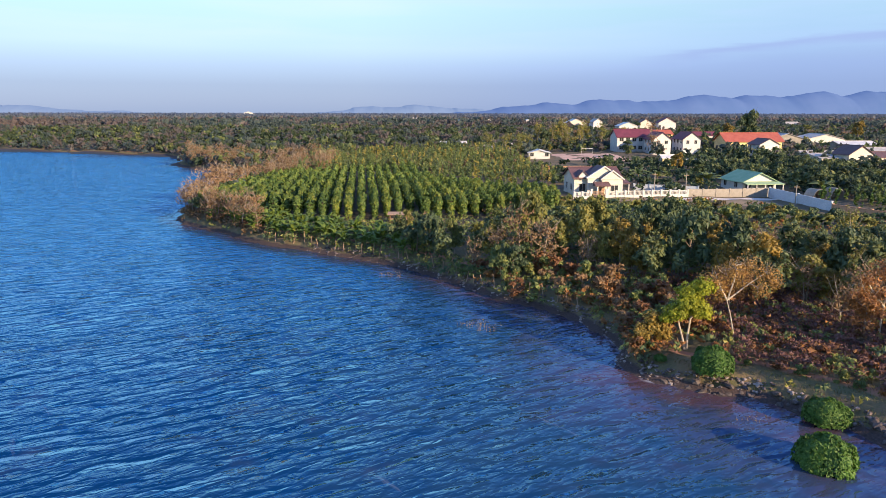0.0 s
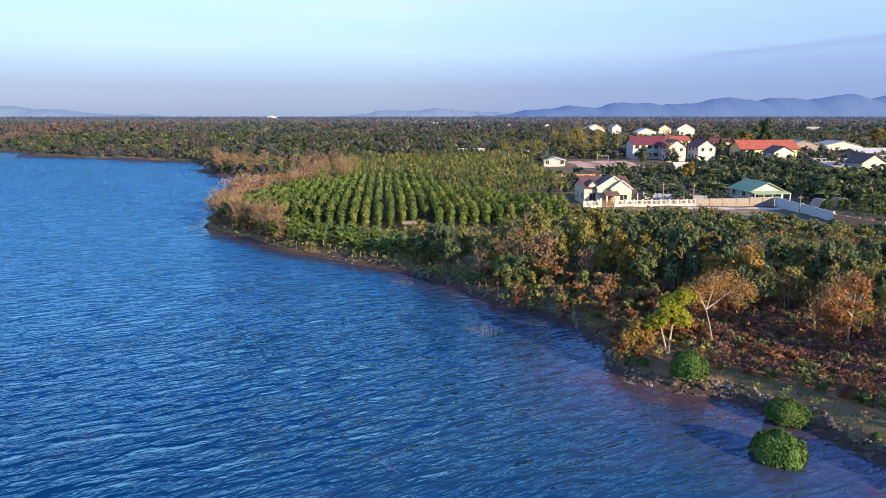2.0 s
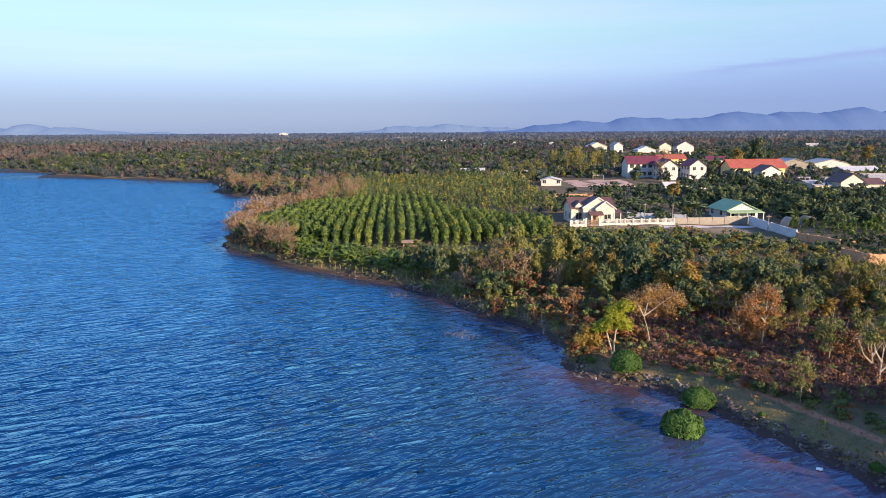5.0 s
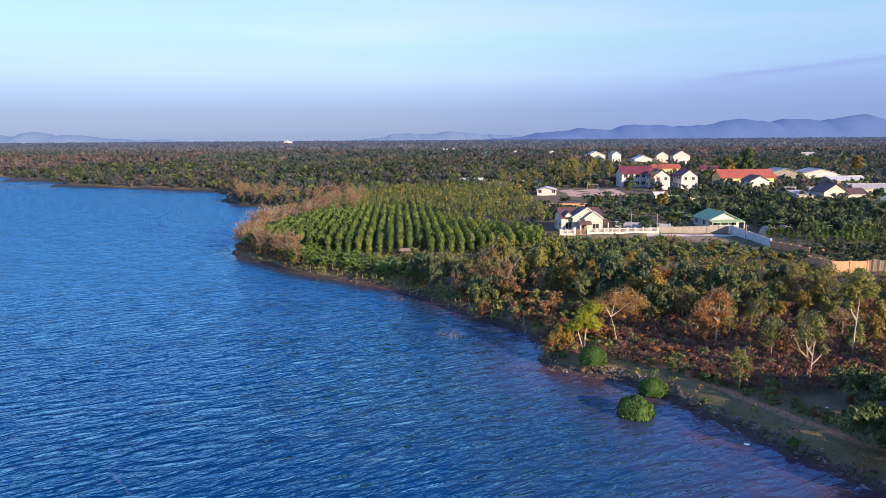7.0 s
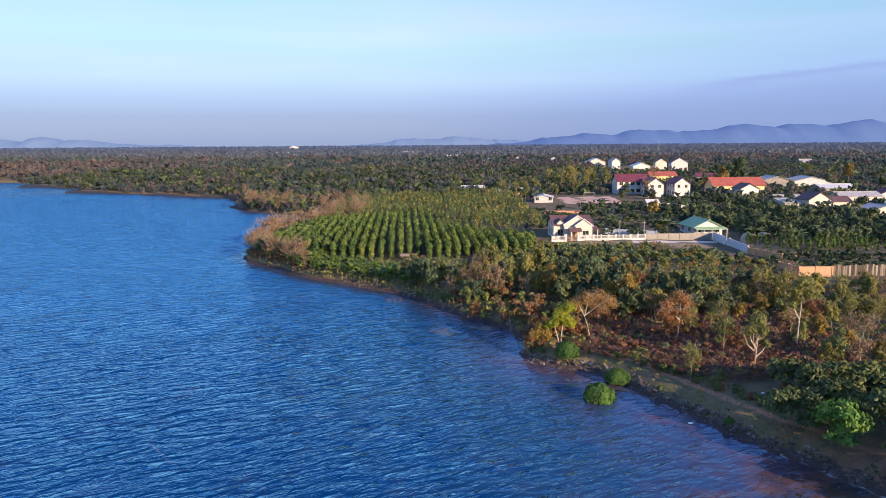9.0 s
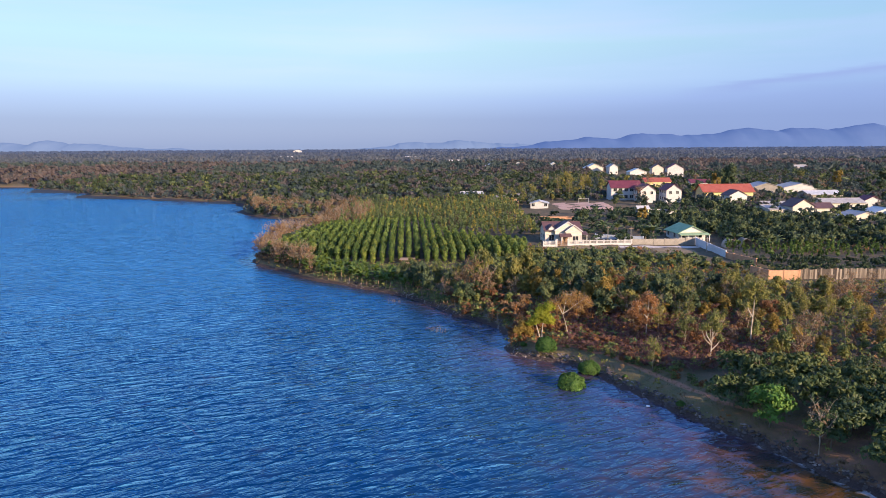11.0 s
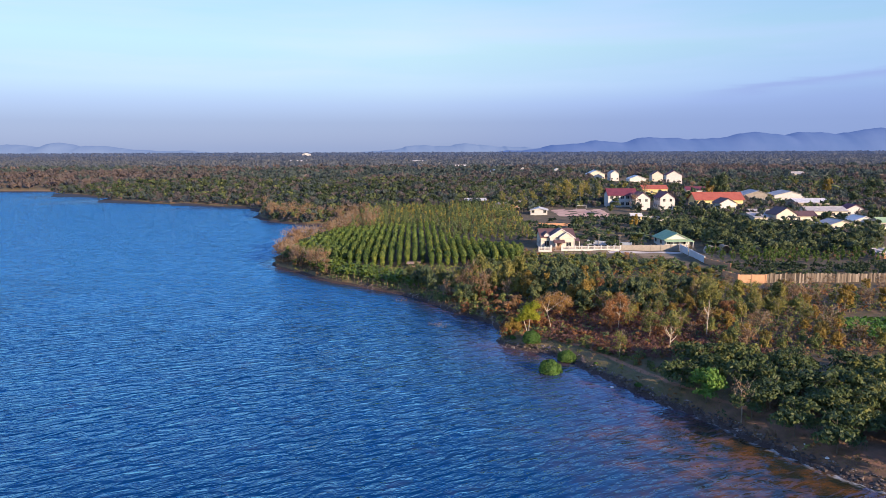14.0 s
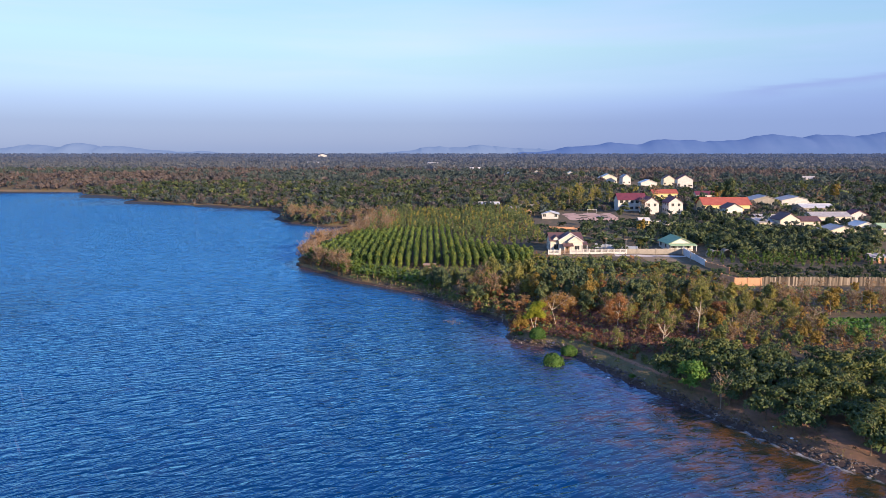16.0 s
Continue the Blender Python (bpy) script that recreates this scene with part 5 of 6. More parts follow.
def shore_trees():
    hero_tree("broadleaf_tree", "yellow-green tree with a forked pale trunk on the bank", 28.7, 56.3, BARK_WHITE, LEAF_BRIGHT,
              [[(0, 0, -0.3), (-0.3, 0, 1.0), (-0.7, 0.1, 2.4), (-0.9, 0, 3.2)], [(0.1, 0, -0.3), (0.15, 0.1, 1.2), (0.3, 0.1, 2.8), (0.4, 0, 5.0), (1.0, 0, 5.8)]],
              [(-1.0, 0, 3.6, 1.1), (0.7, -0.2, 4.0, 1.2), (1.5, 0.3, 3.4, 0.9), (0.1, 0.3, 5.2, 1.2), (1.3, 0, 5.9, 1.1), (-1.8, 0.2, 3.0, 0.7), (-0.4, -0.5, 4.6, 0.9)], 5600, 0.16, 0.12, 3, 61)
    hero_tree("dry_tree", "leaning tree with a wide sparse orange-brown crown", 33.2, 56.4, BARK_WHITE, LEAF_AMBER,
              [[(0, 0, -0.3), (-0.15, 0, 1.2), (-0.5, 0.1, 2.8), (-1.0, 0, 4.2)], [(-1.0, 0, 4.2), (-1.6, 0.2, 5.4), (-2.2, 0.2, 6.8)], [(-1.0, 0, 4.1), (0.2, 0.2, 4.9), (1.0, 0.1, 5.6), (2.4, 0, 6.6)], [(-0.9, 0, 4.3), (-0.6, -0.3, 6.0), (-0.4, -0.2, 7.4)]],
              [(-2.3, 0.2, 5.9, 1.4), (-0.8, -0.4, 6.9, 1.4), (0.9, 0.3, 7.2, 1.3), (2.6, 0, 6.4, 1.3), (0.4, 0.8, 5.6, 1.2), (-1.5, 0.8, 4.7, 1.0), (1.7, -0.7, 5.2, 1.0), (3.5, 0.2, 5.6, 0.8)], 3000, 0.13, 0.085, 22, 62, 0.85, 1.0)
    hero_tree("broadleaf_tree", "low golden-orange tree leaning over the water", 25.8, 57.0, BARK, LEAF_GOLD,
              [[(0, 0, -0.3), (-0.1, 0, 0.8), (-0.4, 0, 1.8)], [(0.1, 0, -0.2), (0.4, 0.1, 1.0), (0.6, 0, 2.2)]],
              [(-0.8, 0, 1.6, 0.95), (0.6, 0.2, 2.0, 1.0), (0, 0, 2.9, 0.85), (1.0, -0.2, 1.4, 0.8), (-1.2, 0.3, 0.9, 0.7)], 2400, 0.18, 0.07, 6, 63, 0.9, 0.9)
    hero_tree("dry_tree", "half-bare tree with pale spreading branches and rusty top leaves", 45.6, 54.8, BARK_WHITE, LEAF_RUST,
              [[(0, 0, -0.3), (0.05, 0, 2.0), (0.2, 0, 4.4), (0.3, 0, 6.6)], [(0.1, 0, 2.6), (-1.0, 0.2, 3.2), (-2.6, 0.1, 4.0)], [(0.15, 0, 3.4), (-0.8, 0.1, 4.6), (-1.7, 0, 5.8)], [(0.2, 0, 3.8), (0.8, 0, 5.0), (1.2, 0, 6.2)]],
              [(0.1, 0, 6.9, 1.3), (-1.6, 0, 5.8, 1.2), (1.0, 0.2, 6.0, 1.1), (-2.6, 0.1, 4.2, 0.9), (-1.2, -0.5, 3.8, 0.8), (0.9, -0.4, 4.6, 0.9)], 1900, 0.16, 0.11, 12, 64, 0.75, 1.0)
    hero_tree("thin_tree", "tall slender tree with a bare white trunk", 60.2, 49.2, BARK_WHITE, LEAF_LIME,
              [[(0, 0, -0.3), (0.05, 0, 3.0), (0.25, 0, 6.5), (0.4, 0, 10.2)], [(0.1, 0, 4.6), (-0.5, 0, 5.6), (-0.8, 0, 6.4)]],
              [(0.4, 0, 9.8, 1.3), (-0.6, 0.3, 8.6, 1.2), (1.3, -0.2, 8.4, 1.1), (0.2, 0.5, 7.4, 0.9), (-0.9, 0, 6.6, 0.6)], 2200, 0.2, 0.13, 8, 65, 1.0, 1.0)
    hero_tree("thin_tree", "slender pale tree with sparse yellow-green leaves", 51.5, 42.8, BARK_WHITE, LEAF_LIME,
              [[(0, 0, -0.3), (0.1, 0, 1.8), (0.2, 0, 3.6), (0.1, 0, 6.8)], [(0.1, 0, 1.6), (0.9, 0, 2.4), (1.4, 0, 3.2)], [(0.15, 0, 2.6), (-0.6, 0, 3.8), (-0.9, 0, 5.0)]],
              [(0.1, 0, 6.6, 1.0), (-0.9, 0.2, 5.2, 0.9), (0.8, 0, 5.2, 0.9), (1.4, 0, 3.4, 0.6)], 1500, 0.18, 0.1, 9, 66, 1.0, 1.0)
    hero_tree("dead_tree", "dead tree with many pale crooked branches", 53.2, 46.2, BARK_PALE, LEAF_DRY,
              [[(0, 0, -0.3), (-0.2, 0, 1.4), (-0.5, 0, 3.2), (-0.3, 0, 5.4)], [(-0.2, 0, 1.2), (-1.2, 0, 2.2), (-1.9, 0.1, 4.0)], [(-0.3, 0, 2.0), (0.6, 0, 3.4), (1.2, 0, 5.2)]],
              [(-0.4, 0, 5.0, 1.0), (-1.8, 0, 3.9, 0.9), (1.1, 0, 4.8, 1.0), (0.3, 0, 3.4, 0.8)], 260, 0.15, 0.12, 16, 67, 1.1, 1.0)


shore_trees()


def landmarks():
    round_bush.plant(30.3, 37.9, 0.83, 1.15, 0)
    round_bush.plant(34.1, 43.8, 0.72, 0.9, 1)
    round_bush.plant(28.7, 51.0, 0.88, 0.95, 0)
    for x, y, s in ((42.4, 28.6, 0.36), (25.6, 54.2, 0.34), (38.0, 38.6, 0.22)):
        round_bush.plant(x, y, s, 0.9, 1)
    dry.plant(48.0, 60.2, 1.1, 1.0, 1)
    thin.plant(42.2, 39.9, 0.62, 1.0, 2)
    thin.plant(55.0, 50.0, 0.95, 1.0, 2)
    bare.plant(51.9, 13.8, 1.05, 1.1, 0)
    bare.plant(27.5, 84.6, 0.9, 1.0, 1)
    rusty_tree.plant(36.5, 64.0, 0.9, 1.0, 1)
    gold.plant(44.0, 84.0, 1.2, 1.0, 1)
    gold.plant(69.5, 118.0, 0.62, 0.8, 0)
    gold.plant(72.0, 121.5, 0.55, 0.8, 1)
    for x, y, s in ((58.9, 3.8, 1.0), (56.3, 8.6, 1.0), (49.7, 20.2, 0.95), (53.4, 14.2, 0.95), (47.7, 25.4, 0.95), (64.5, -2.5, 1.0)):
        (cashew_lit if x == 49.7 else cashew).plant(x, y, s)


landmarks()


def tall_trees():
    """Big dark trees that rise above the roofs."""
    kind = broadleaf(LEAF_DARK, "tall dark spreading tree behind the roofs", (41, 42, 43), 900, 0.34, BARK, 2.0, 3.6, 1.3, 4.4, 9, "tall_tree")
    for x, y, s in ((139, 302, 1.3), (101, 290, 1.1), (166, 470, 1.5), (118, 560, 1.4), (128, 590, 1.5), (92, 262, 1.0), (205, 300, 1.4), (256, 330, 1.6), (268, 345, 1.7), (225, 290, 1.7),
                    (132, 200, 1.0), (128, 184, 0.9), (122, 168, 0.8), (134, 160, 0.8), (146, 172, 1.0), (152, 162, 0.9), (112, 190, 0.9), (104, 196, 0.9), (108, 166, 0.9), (88, 190, 0.8), (66, 212, 0.8), (30, 330, 1.5), (72, 320, 1.6), (84, 340, 1.6)):
        kind.plant(x, y, s, rnd.uniform(0.9, 1.1))
    kind.plant(161.3, 306, 2.6, 1.4, 1, 40, "very tall golden-green tree rising behind the hall roof", True)["category"] = "tree"
    kind.tidy()


tall_trees()


def village_trees():
    """Trees of all sizes and colours between the houses."""
    for x, y in scatter(70, 250, 176, 440, 19, 0.48, where=lambda x, y, q: x < 40 + y * 0.62 and not (88 < x < 172 and 236 < y < 276)):
        k = rnd.random()
        (dark if k < 0.3 else green if k < 0.52 else lime if k < 0.76 else gold if k < 0.92 else dry).plant(x, y, rnd.uniform(0.6, 1.05) if y < 300 else rnd.uniform(0.9, 1.6), rnd.uniform(0.9, 1.25))
    for x, y in scatter(40, 100, 262, 330, 9, 0.45, where=lambda x, y, q: x < 88):
        (thin if rnd.random() < 0.6 else lime).plant(x, y, rnd.uniform(0.9, 1.3))


def nearby_woods():
    # brown scrub behind the shore trees
    for x, y in scatter(30, 66, 36, 76, 3.6, shore=(5.8, 60), where=lambda x, y, q: x * 0.6 + y > 66):
        k = rnd.random()
        (rust_shrub if k < 0.34 else dry_shrub if k < 0.42 else green_shrub).plant(x, y, rnd.uniform(0.7, 1.2), 0.9)
    # dark shrubs along the back of the grass strip
    for x, y in scatter(28, 56, 26, 54, 1.7, shore=(2.9, 8), where=lambda x, y, q: x + y * 0.45 < 66 and 0 < q - np.interp(y, [22, 34, 42, 50], [6.4, 5.6, 4.2, 2.8]) < 2):
        (green_shrub if rnd.random() < 0.75 else rust_shrub).plant(x, y, rnd.uniform(0.7, 1.25), rnd.uniform(0.8, 1.2))
    # thicket on the bank
    for x, y in scatter(10, 38, 56, 90, 2.3, shore=(0.4, 9), where=lambda x, y, q: y > 59.5 or x < 26):
        k = rnd.random()
        (rust_shrub if k < 0.36 else dry_shrub if k < (0.85 if y < 74 else 0.55) else green_shrub).plant(x, y, rnd.uniform(0.9, 1.5) * np.interp(shore_distance(np.array([x]), np.array([y]))[0], [0, 3, 9], [0.8, 1.25, 1.7]), rnd.uniform(0.9, 1.3))
    # cashew grove by the bank
    for x, y in scatter(44, 104, -30, 38, 4.6, 0.3, shore=(5.2, 48), where=lambda x, y, q: x + y * 0.45 > 60.5 and x * 0.35 + y < 54 and not (x < 50 and y > 33)):
        (cashew_lit if rnd.random() < 0.02 else cashew).plant(x, y, rnd.uniform(0.85, 1.15), rnd.uniform(0.85, 1.1))
    # dry and thin trees behind the grove
    for x, y in scatter(44, 100, 40, 88, 4.6, shore=(14, 90), where=lambda x, y, q: x * 0.5 + y > 72 and not (x > 72 and y > 70)):
        k = rnd.random()
        (thin if k < 0.2 else gold_fine if k < 0.45 else dry if k < 0.72 else rusty_tree if k < 0.77 else green_fine if k < 0.84 else lime_fine).plant(x, y, rnd.uniform(0.65, 1.0))
    # mixed green wood, lower towards the houses
    for x, y in scatter(16, 84, 66, 114, 4.2, shore=(5, 120), where=lambda x, y, q: x + y > 108 and not (x > 76 and 74 < y < 100)):
        k, s = rnd.random(), np.interp(y, [70, 90, 114], [1.25, 1.1, 0.7] if x < 46 else [1.05, 0.72, 0.45])
        kinds = (dark_fine, green_fine, lime_fine, gold_fine) if y < 99 else (dark, green, lime, gold)
        kinds[0 if k < 0.26 else 1 if k < 0.58 else 2 if k < 0.86 else 3].plant(x, y, s * rnd.uniform(0.75, 1.15), rnd.uniform(0.95, 1.35) * (1 if y < 96 and x < 52 else 0.8))
    # scattered trees on the dry ground before the concrete fence
    for x, y in scatter(78, 146, 58, 93, 4.6, where=lambda x, y, q: not (x < 90 and y < 66)):
        k = rnd.random()
        (gold if k < 0.25 else lime if k < 0.4 else dry if k < 0.85 else green).plant(x, y, rnd.uniform(0.45, 0.8) if y > 78 else rnd.uniform(0.6, 0.95))
    # shaded trees along the bank in front of the field
    for x, y in scatter(-4, 34, 82, 120, 3.8, shore=(2.0, 17), where=lambda x, y, q: x > 2 and (x + y < 112 or y > 112)):
        k = rnd.random()
        (dark_fine if k < 0.25 else green_fine if k < 0.55 else dry if k < 0.8 and x > 6 else lime_fine).plant(x, y, rnd.uniform(0.8, 1.1) if y < 106 else rnd.uniform(0.65, 0.9), rnd.uniform(1.0, 1.25))
    # dry trees round the point
    for x, y in scatter(-50, -22, 112, 215, 3.2, shore=(0.8, 6)):
        k = rnd.random()
        (dry if k < 0.92 else dark).plant(x, y, rnd.uniform(0.9, 1.4))
    for x, y in scatter(-110, -16, 205, 300, 4.6, shore=(0.8, 16)):
        (dry if rnd.random() < 0.8 else green).plant(x, y, rnd.uniform(0.9, 1.3))
    for x, y in scatter(-130, -16, 205, 420, 4.4, shore=(0.6, 9)):
        k = rnd.random()
        (dark if k < 0.4 else green if k < 0.75 else dry).plant(x, y, rnd.uniform(0.6, 1.0), rnd.uniform(0.9, 1.3))
    for x, y in scatter(-50, -22, 112, 215, 3.6, shore=(0.8, 8)):
        (dry_shrub if rnd.random() < 0.6 else green_shrub).plant(x, y, rnd.uniform(0.8, 1.3))

    # by the school
    for x, y, s in ((76, 322, 1.5), (83, 333, 1.7), (88, 318, 1.4), (93, 330, 1.6), (99, 322, 1.5), (70, 328, 1.5), (80, 312, 1.2)):
        thin.plant(x, y, s, 1.0, label="tall grey-green tree with a bare trunk beside the school", exact=True)
    dry.plant(107.5, 279, 1.4, 1.1, 0, exact=True)


nearby_woods()
village_trees()
for kind in (dark_fine, green_fine, lime_fine, gold_fine, dark, green, lime, gold, cashew, cashew_lit, dry, rusty_tree, thin, bare, rust_shrub, dry_shrub, green_shrub, round_bush):
    kind.tidy()


# woods further off, too many to count
def woods(name, label, mat, spots, k, size, radius, height, seed, vary=0.3):
    r = np.random.default_rng(seed)
    base_shapes = [crown_points(np.random.default_rng(seed + s), k, 1.0, 1.0, 0.05, 5, 0.55) for s in range(6)]
    a = np.array(spots)
    z = land(a[:, 0], a[:, 1])
    vs, fs, o = [], [], 0
    for (x, y), gz in zip(spots, z):
        p, nrm = base_shapes[r.integers(6)]
        q = r.uniform(1 - vary, 1 + vary)
        t = r.uniform(0, 6.28)
        c, s = np.cos(t), np.sin(t)
        rot = np.array([[c, -s, 0], [s, c, 0], [0, 0, 1]])
        pp = (p * np.array((radius * q, radius * q, height * r.uniform(1 - vary, 1 + 0.85 * vary)))) @ rot.T + np.array((x, y, gz + 0.3))
        v, f = cards(r, pp, nrm @ rot.T, size * q)
        vs.append(v)
        fs.append(f + o)
        o += len(v)
    ob = new(name, mesh_of(name, np.vstack(vs).tolist(), np.vstack(fs).tolist(), mat))
    return tagged(ob, label, "woods", kind="stuff")


# pepper vines on posts
def pepper_field():
    post = bmesh.new()
    tube(post, [(0, 0, -0.3), (0, 0, 1.6), (0.02, 0, 3.9)], [0.1, 0.09, 0.07])
    post = mesh_bm("post", post, BARK)
    vines = []
    for s in range(5):
        r = np.random.default_rng(200 + s)
        k = 250
        h = r.uniform(0.05, 1, k) ** 0.8
        a = r.uniform(0, 2 * np.pi, k)
        rad = np.interp(h, [0, 0.15, 0.55, 0.82, 1], [0.45, 0.5, 0.6, 0.84, 0.32]) * r.uniform(0.75, 1.12, k)
        p = np.stack([rad * np.cos(a), rad * np.sin(a), h * 4.1 + 0.1], 1)
        nrm = np.stack([np.cos(a), np.sin(a), 0.25 + h * 0.5], 1)
        vines.append((p, nrm))
    metas = []
    for s, (p, nrm) in enumerate(vines):
        v, f = cards(np.random.default_rng(300 + s), p, nrm, 0.36)
        metas.append(mesh_of("vine", v.tolist(), f.tolist(), LEAF_PEPPER))
    pats = []
    for me in metas:
        t = thing("pepper_vine", "leafy green pepper vine climbing a post", "pepper vine", group="pepper vines in rows")
        part("post", post, None, t)
        part("vine", me, None, t)
        pats.append(t)
    field = Kind(pats)
    spots = []
    for j in range(32):
        for i in range(38):
            x, y = -42 + i * 2.4 + rnd.uniform(-0.15, 0.15) - j * 0.12, 128.5 + j * 2.45 + rnd.uniform(-0.15, 0.15)
            spots.append((x, y))
    a = np.array(spots)
    d = shore_distance(a[:, 0], a[:, 1])
    spots = [p for p, q in zip(spots, d) if q > np.interp(p[1], [126, 140], [9, 5]) and p[0] < np.interp(p[1], [127, 145, 170, 210], [33, 38, 12, 8]) and rnd.random() > 0.03 and clear_of(*p)]
    near = sorted(spots, key=lambda p: p[1])
    for x, y in near[:300]:
        field.plant(x, y, rnd.uniform(0.92, 1.08), rnd.uniform(0.9, 1.1))
    field.tidy()
    allv, allf, base = [], [], 0
    r = np.random.default_rng(9)
    side = [(94 + i * 3.0 + rnd.uniform(-0.3, 0.3), 104 + j * 2.6 + rnd.uniform(-0.3, 0.3)) for i in range(22) for j in range(18)]
    side = [p for p in side if rnd.random() > 0.2]
    for x, y in near[300:]:
        p, nrm = vines[rnd.randrange(5)]
        keep = r.random(len(p)) < 0.33
        q = p[keep] * rnd.uniform(0.9, 1.1) + np.array((x, y, ground_z(x, y)))
        v, f = cards(r, q, nrm[keep], 0.5)
        allv.append(v)
        allf.append(f + base)
        base += len(v)
    ob = new("pepper_rows", mesh_of("pepper_rows", np.vstack(allv).tolist(), np.vstack(allf).tolist(), LEAF_PEPPER))
    tagged(ob, "further rows of leafy pepper vines on posts", "pepper vines", kind="stuff")
    woods("coffee_rows", "dark green coffee shrubs in rows behind the concrete fence", LEAF_SHADE, [p for p in side if p[1] < 125], 60, 0.42, 1.4, 1.5, 450)
    woods("vine_rows", "leafy green vines on posts behind the coffee", LEAF_PEPPER, [p for p in side if 127 < p[1] < 141], 60, 0.4, 0.6, 3.6, 451)
    grove = scatter(96, 180, 142, 250, 4.2, where=lambda x, y, q: x < 60 + y * 0.62 and not (x < 128 and y > 215))
    low_grove = [p for p in grove if p[1] > 205 and p[0] > 136]
    woods("grove", "dense dark trees round the houses", LEAF_SHADE, [p for p in grove if p not in low_grove][::2], 110, 0.55, 2.6, 4.6, 452)
    woods("grove", "dense green trees round the houses", LEAF_DARK, [p for p in grove if p not in low_grove][1::2], 110, 0.55, 2.4, 4.4, 453)
    woods("grove", "lower dark trees between the houses", LEAF_SHADE, low_grove, 90, 0.5, 2.3, 3.0, 454)


pepper_field()


# bananas along the bank
def banana_patch():
    def leaf(seed):
        r = random.Random(seed)
        vs, fs = [], []
        length, wide = r.uniform(1.7, 2.3), 0.28
        for i in range(7):
            s = i / 6
            w = wide * math.sin(math.pi * min(1, 0.12 + s * 0.88)) ** 0.7
            x, z = length * s * (1 - 0.18 * s), 1.25 * s - 1.45 * s * s
            for q in (-1, 0, 1):
                vs.append((x, q * w, z + (0.06 if q == 0 else -0.05)))
        for i in range(6):
            for q in (0, 1):
                o = i * 3 + q
                fs.append((o, o + 1, o + 4, o + 3))
        return mesh_of("leaf", vs, fs, LEAF_BANANA, True)
    leaves = [leaf(s) for s in range(3)]
    bm = bmesh.new()
    tube(bm, [(0, 0, -0.2), (0.03, 0, 0.9), (0, 0.03, 2.0)], [0.15, 0.12, 0.08], 7)
    stem = mesh_bm("stem", bm, LEAF_GREEN)
    pats = []
    for s in range(3):
        t = thing("banana_plant", "banana plant with long arching leaves on the bank", "banana plant", group="bananas along the bank")
        part("stem", stem, None, t)
        r = random.Random(70 + s)
        for k in range(11):
            ob = part("leaf", leaves[r.randrange(3)], None, t)
            ob.location, ob.rotation_euler = (0, 0, 1.0 + 0.075 * k), (0, -radians(r.uniform(12, 40) + 3.2 * k), k * 0.82 + r.uniform(-0.2, 0.2))
        pats.append(t)
    kind = Kind(pats)
    for x, y in scatter(-36, 8, 100, 136, 1.9, shore=(1.2, 9.5)):
        kind.plant(x, y, rnd.uniform(0.8, 1.1))
    kind.tidy()


banana_patch()


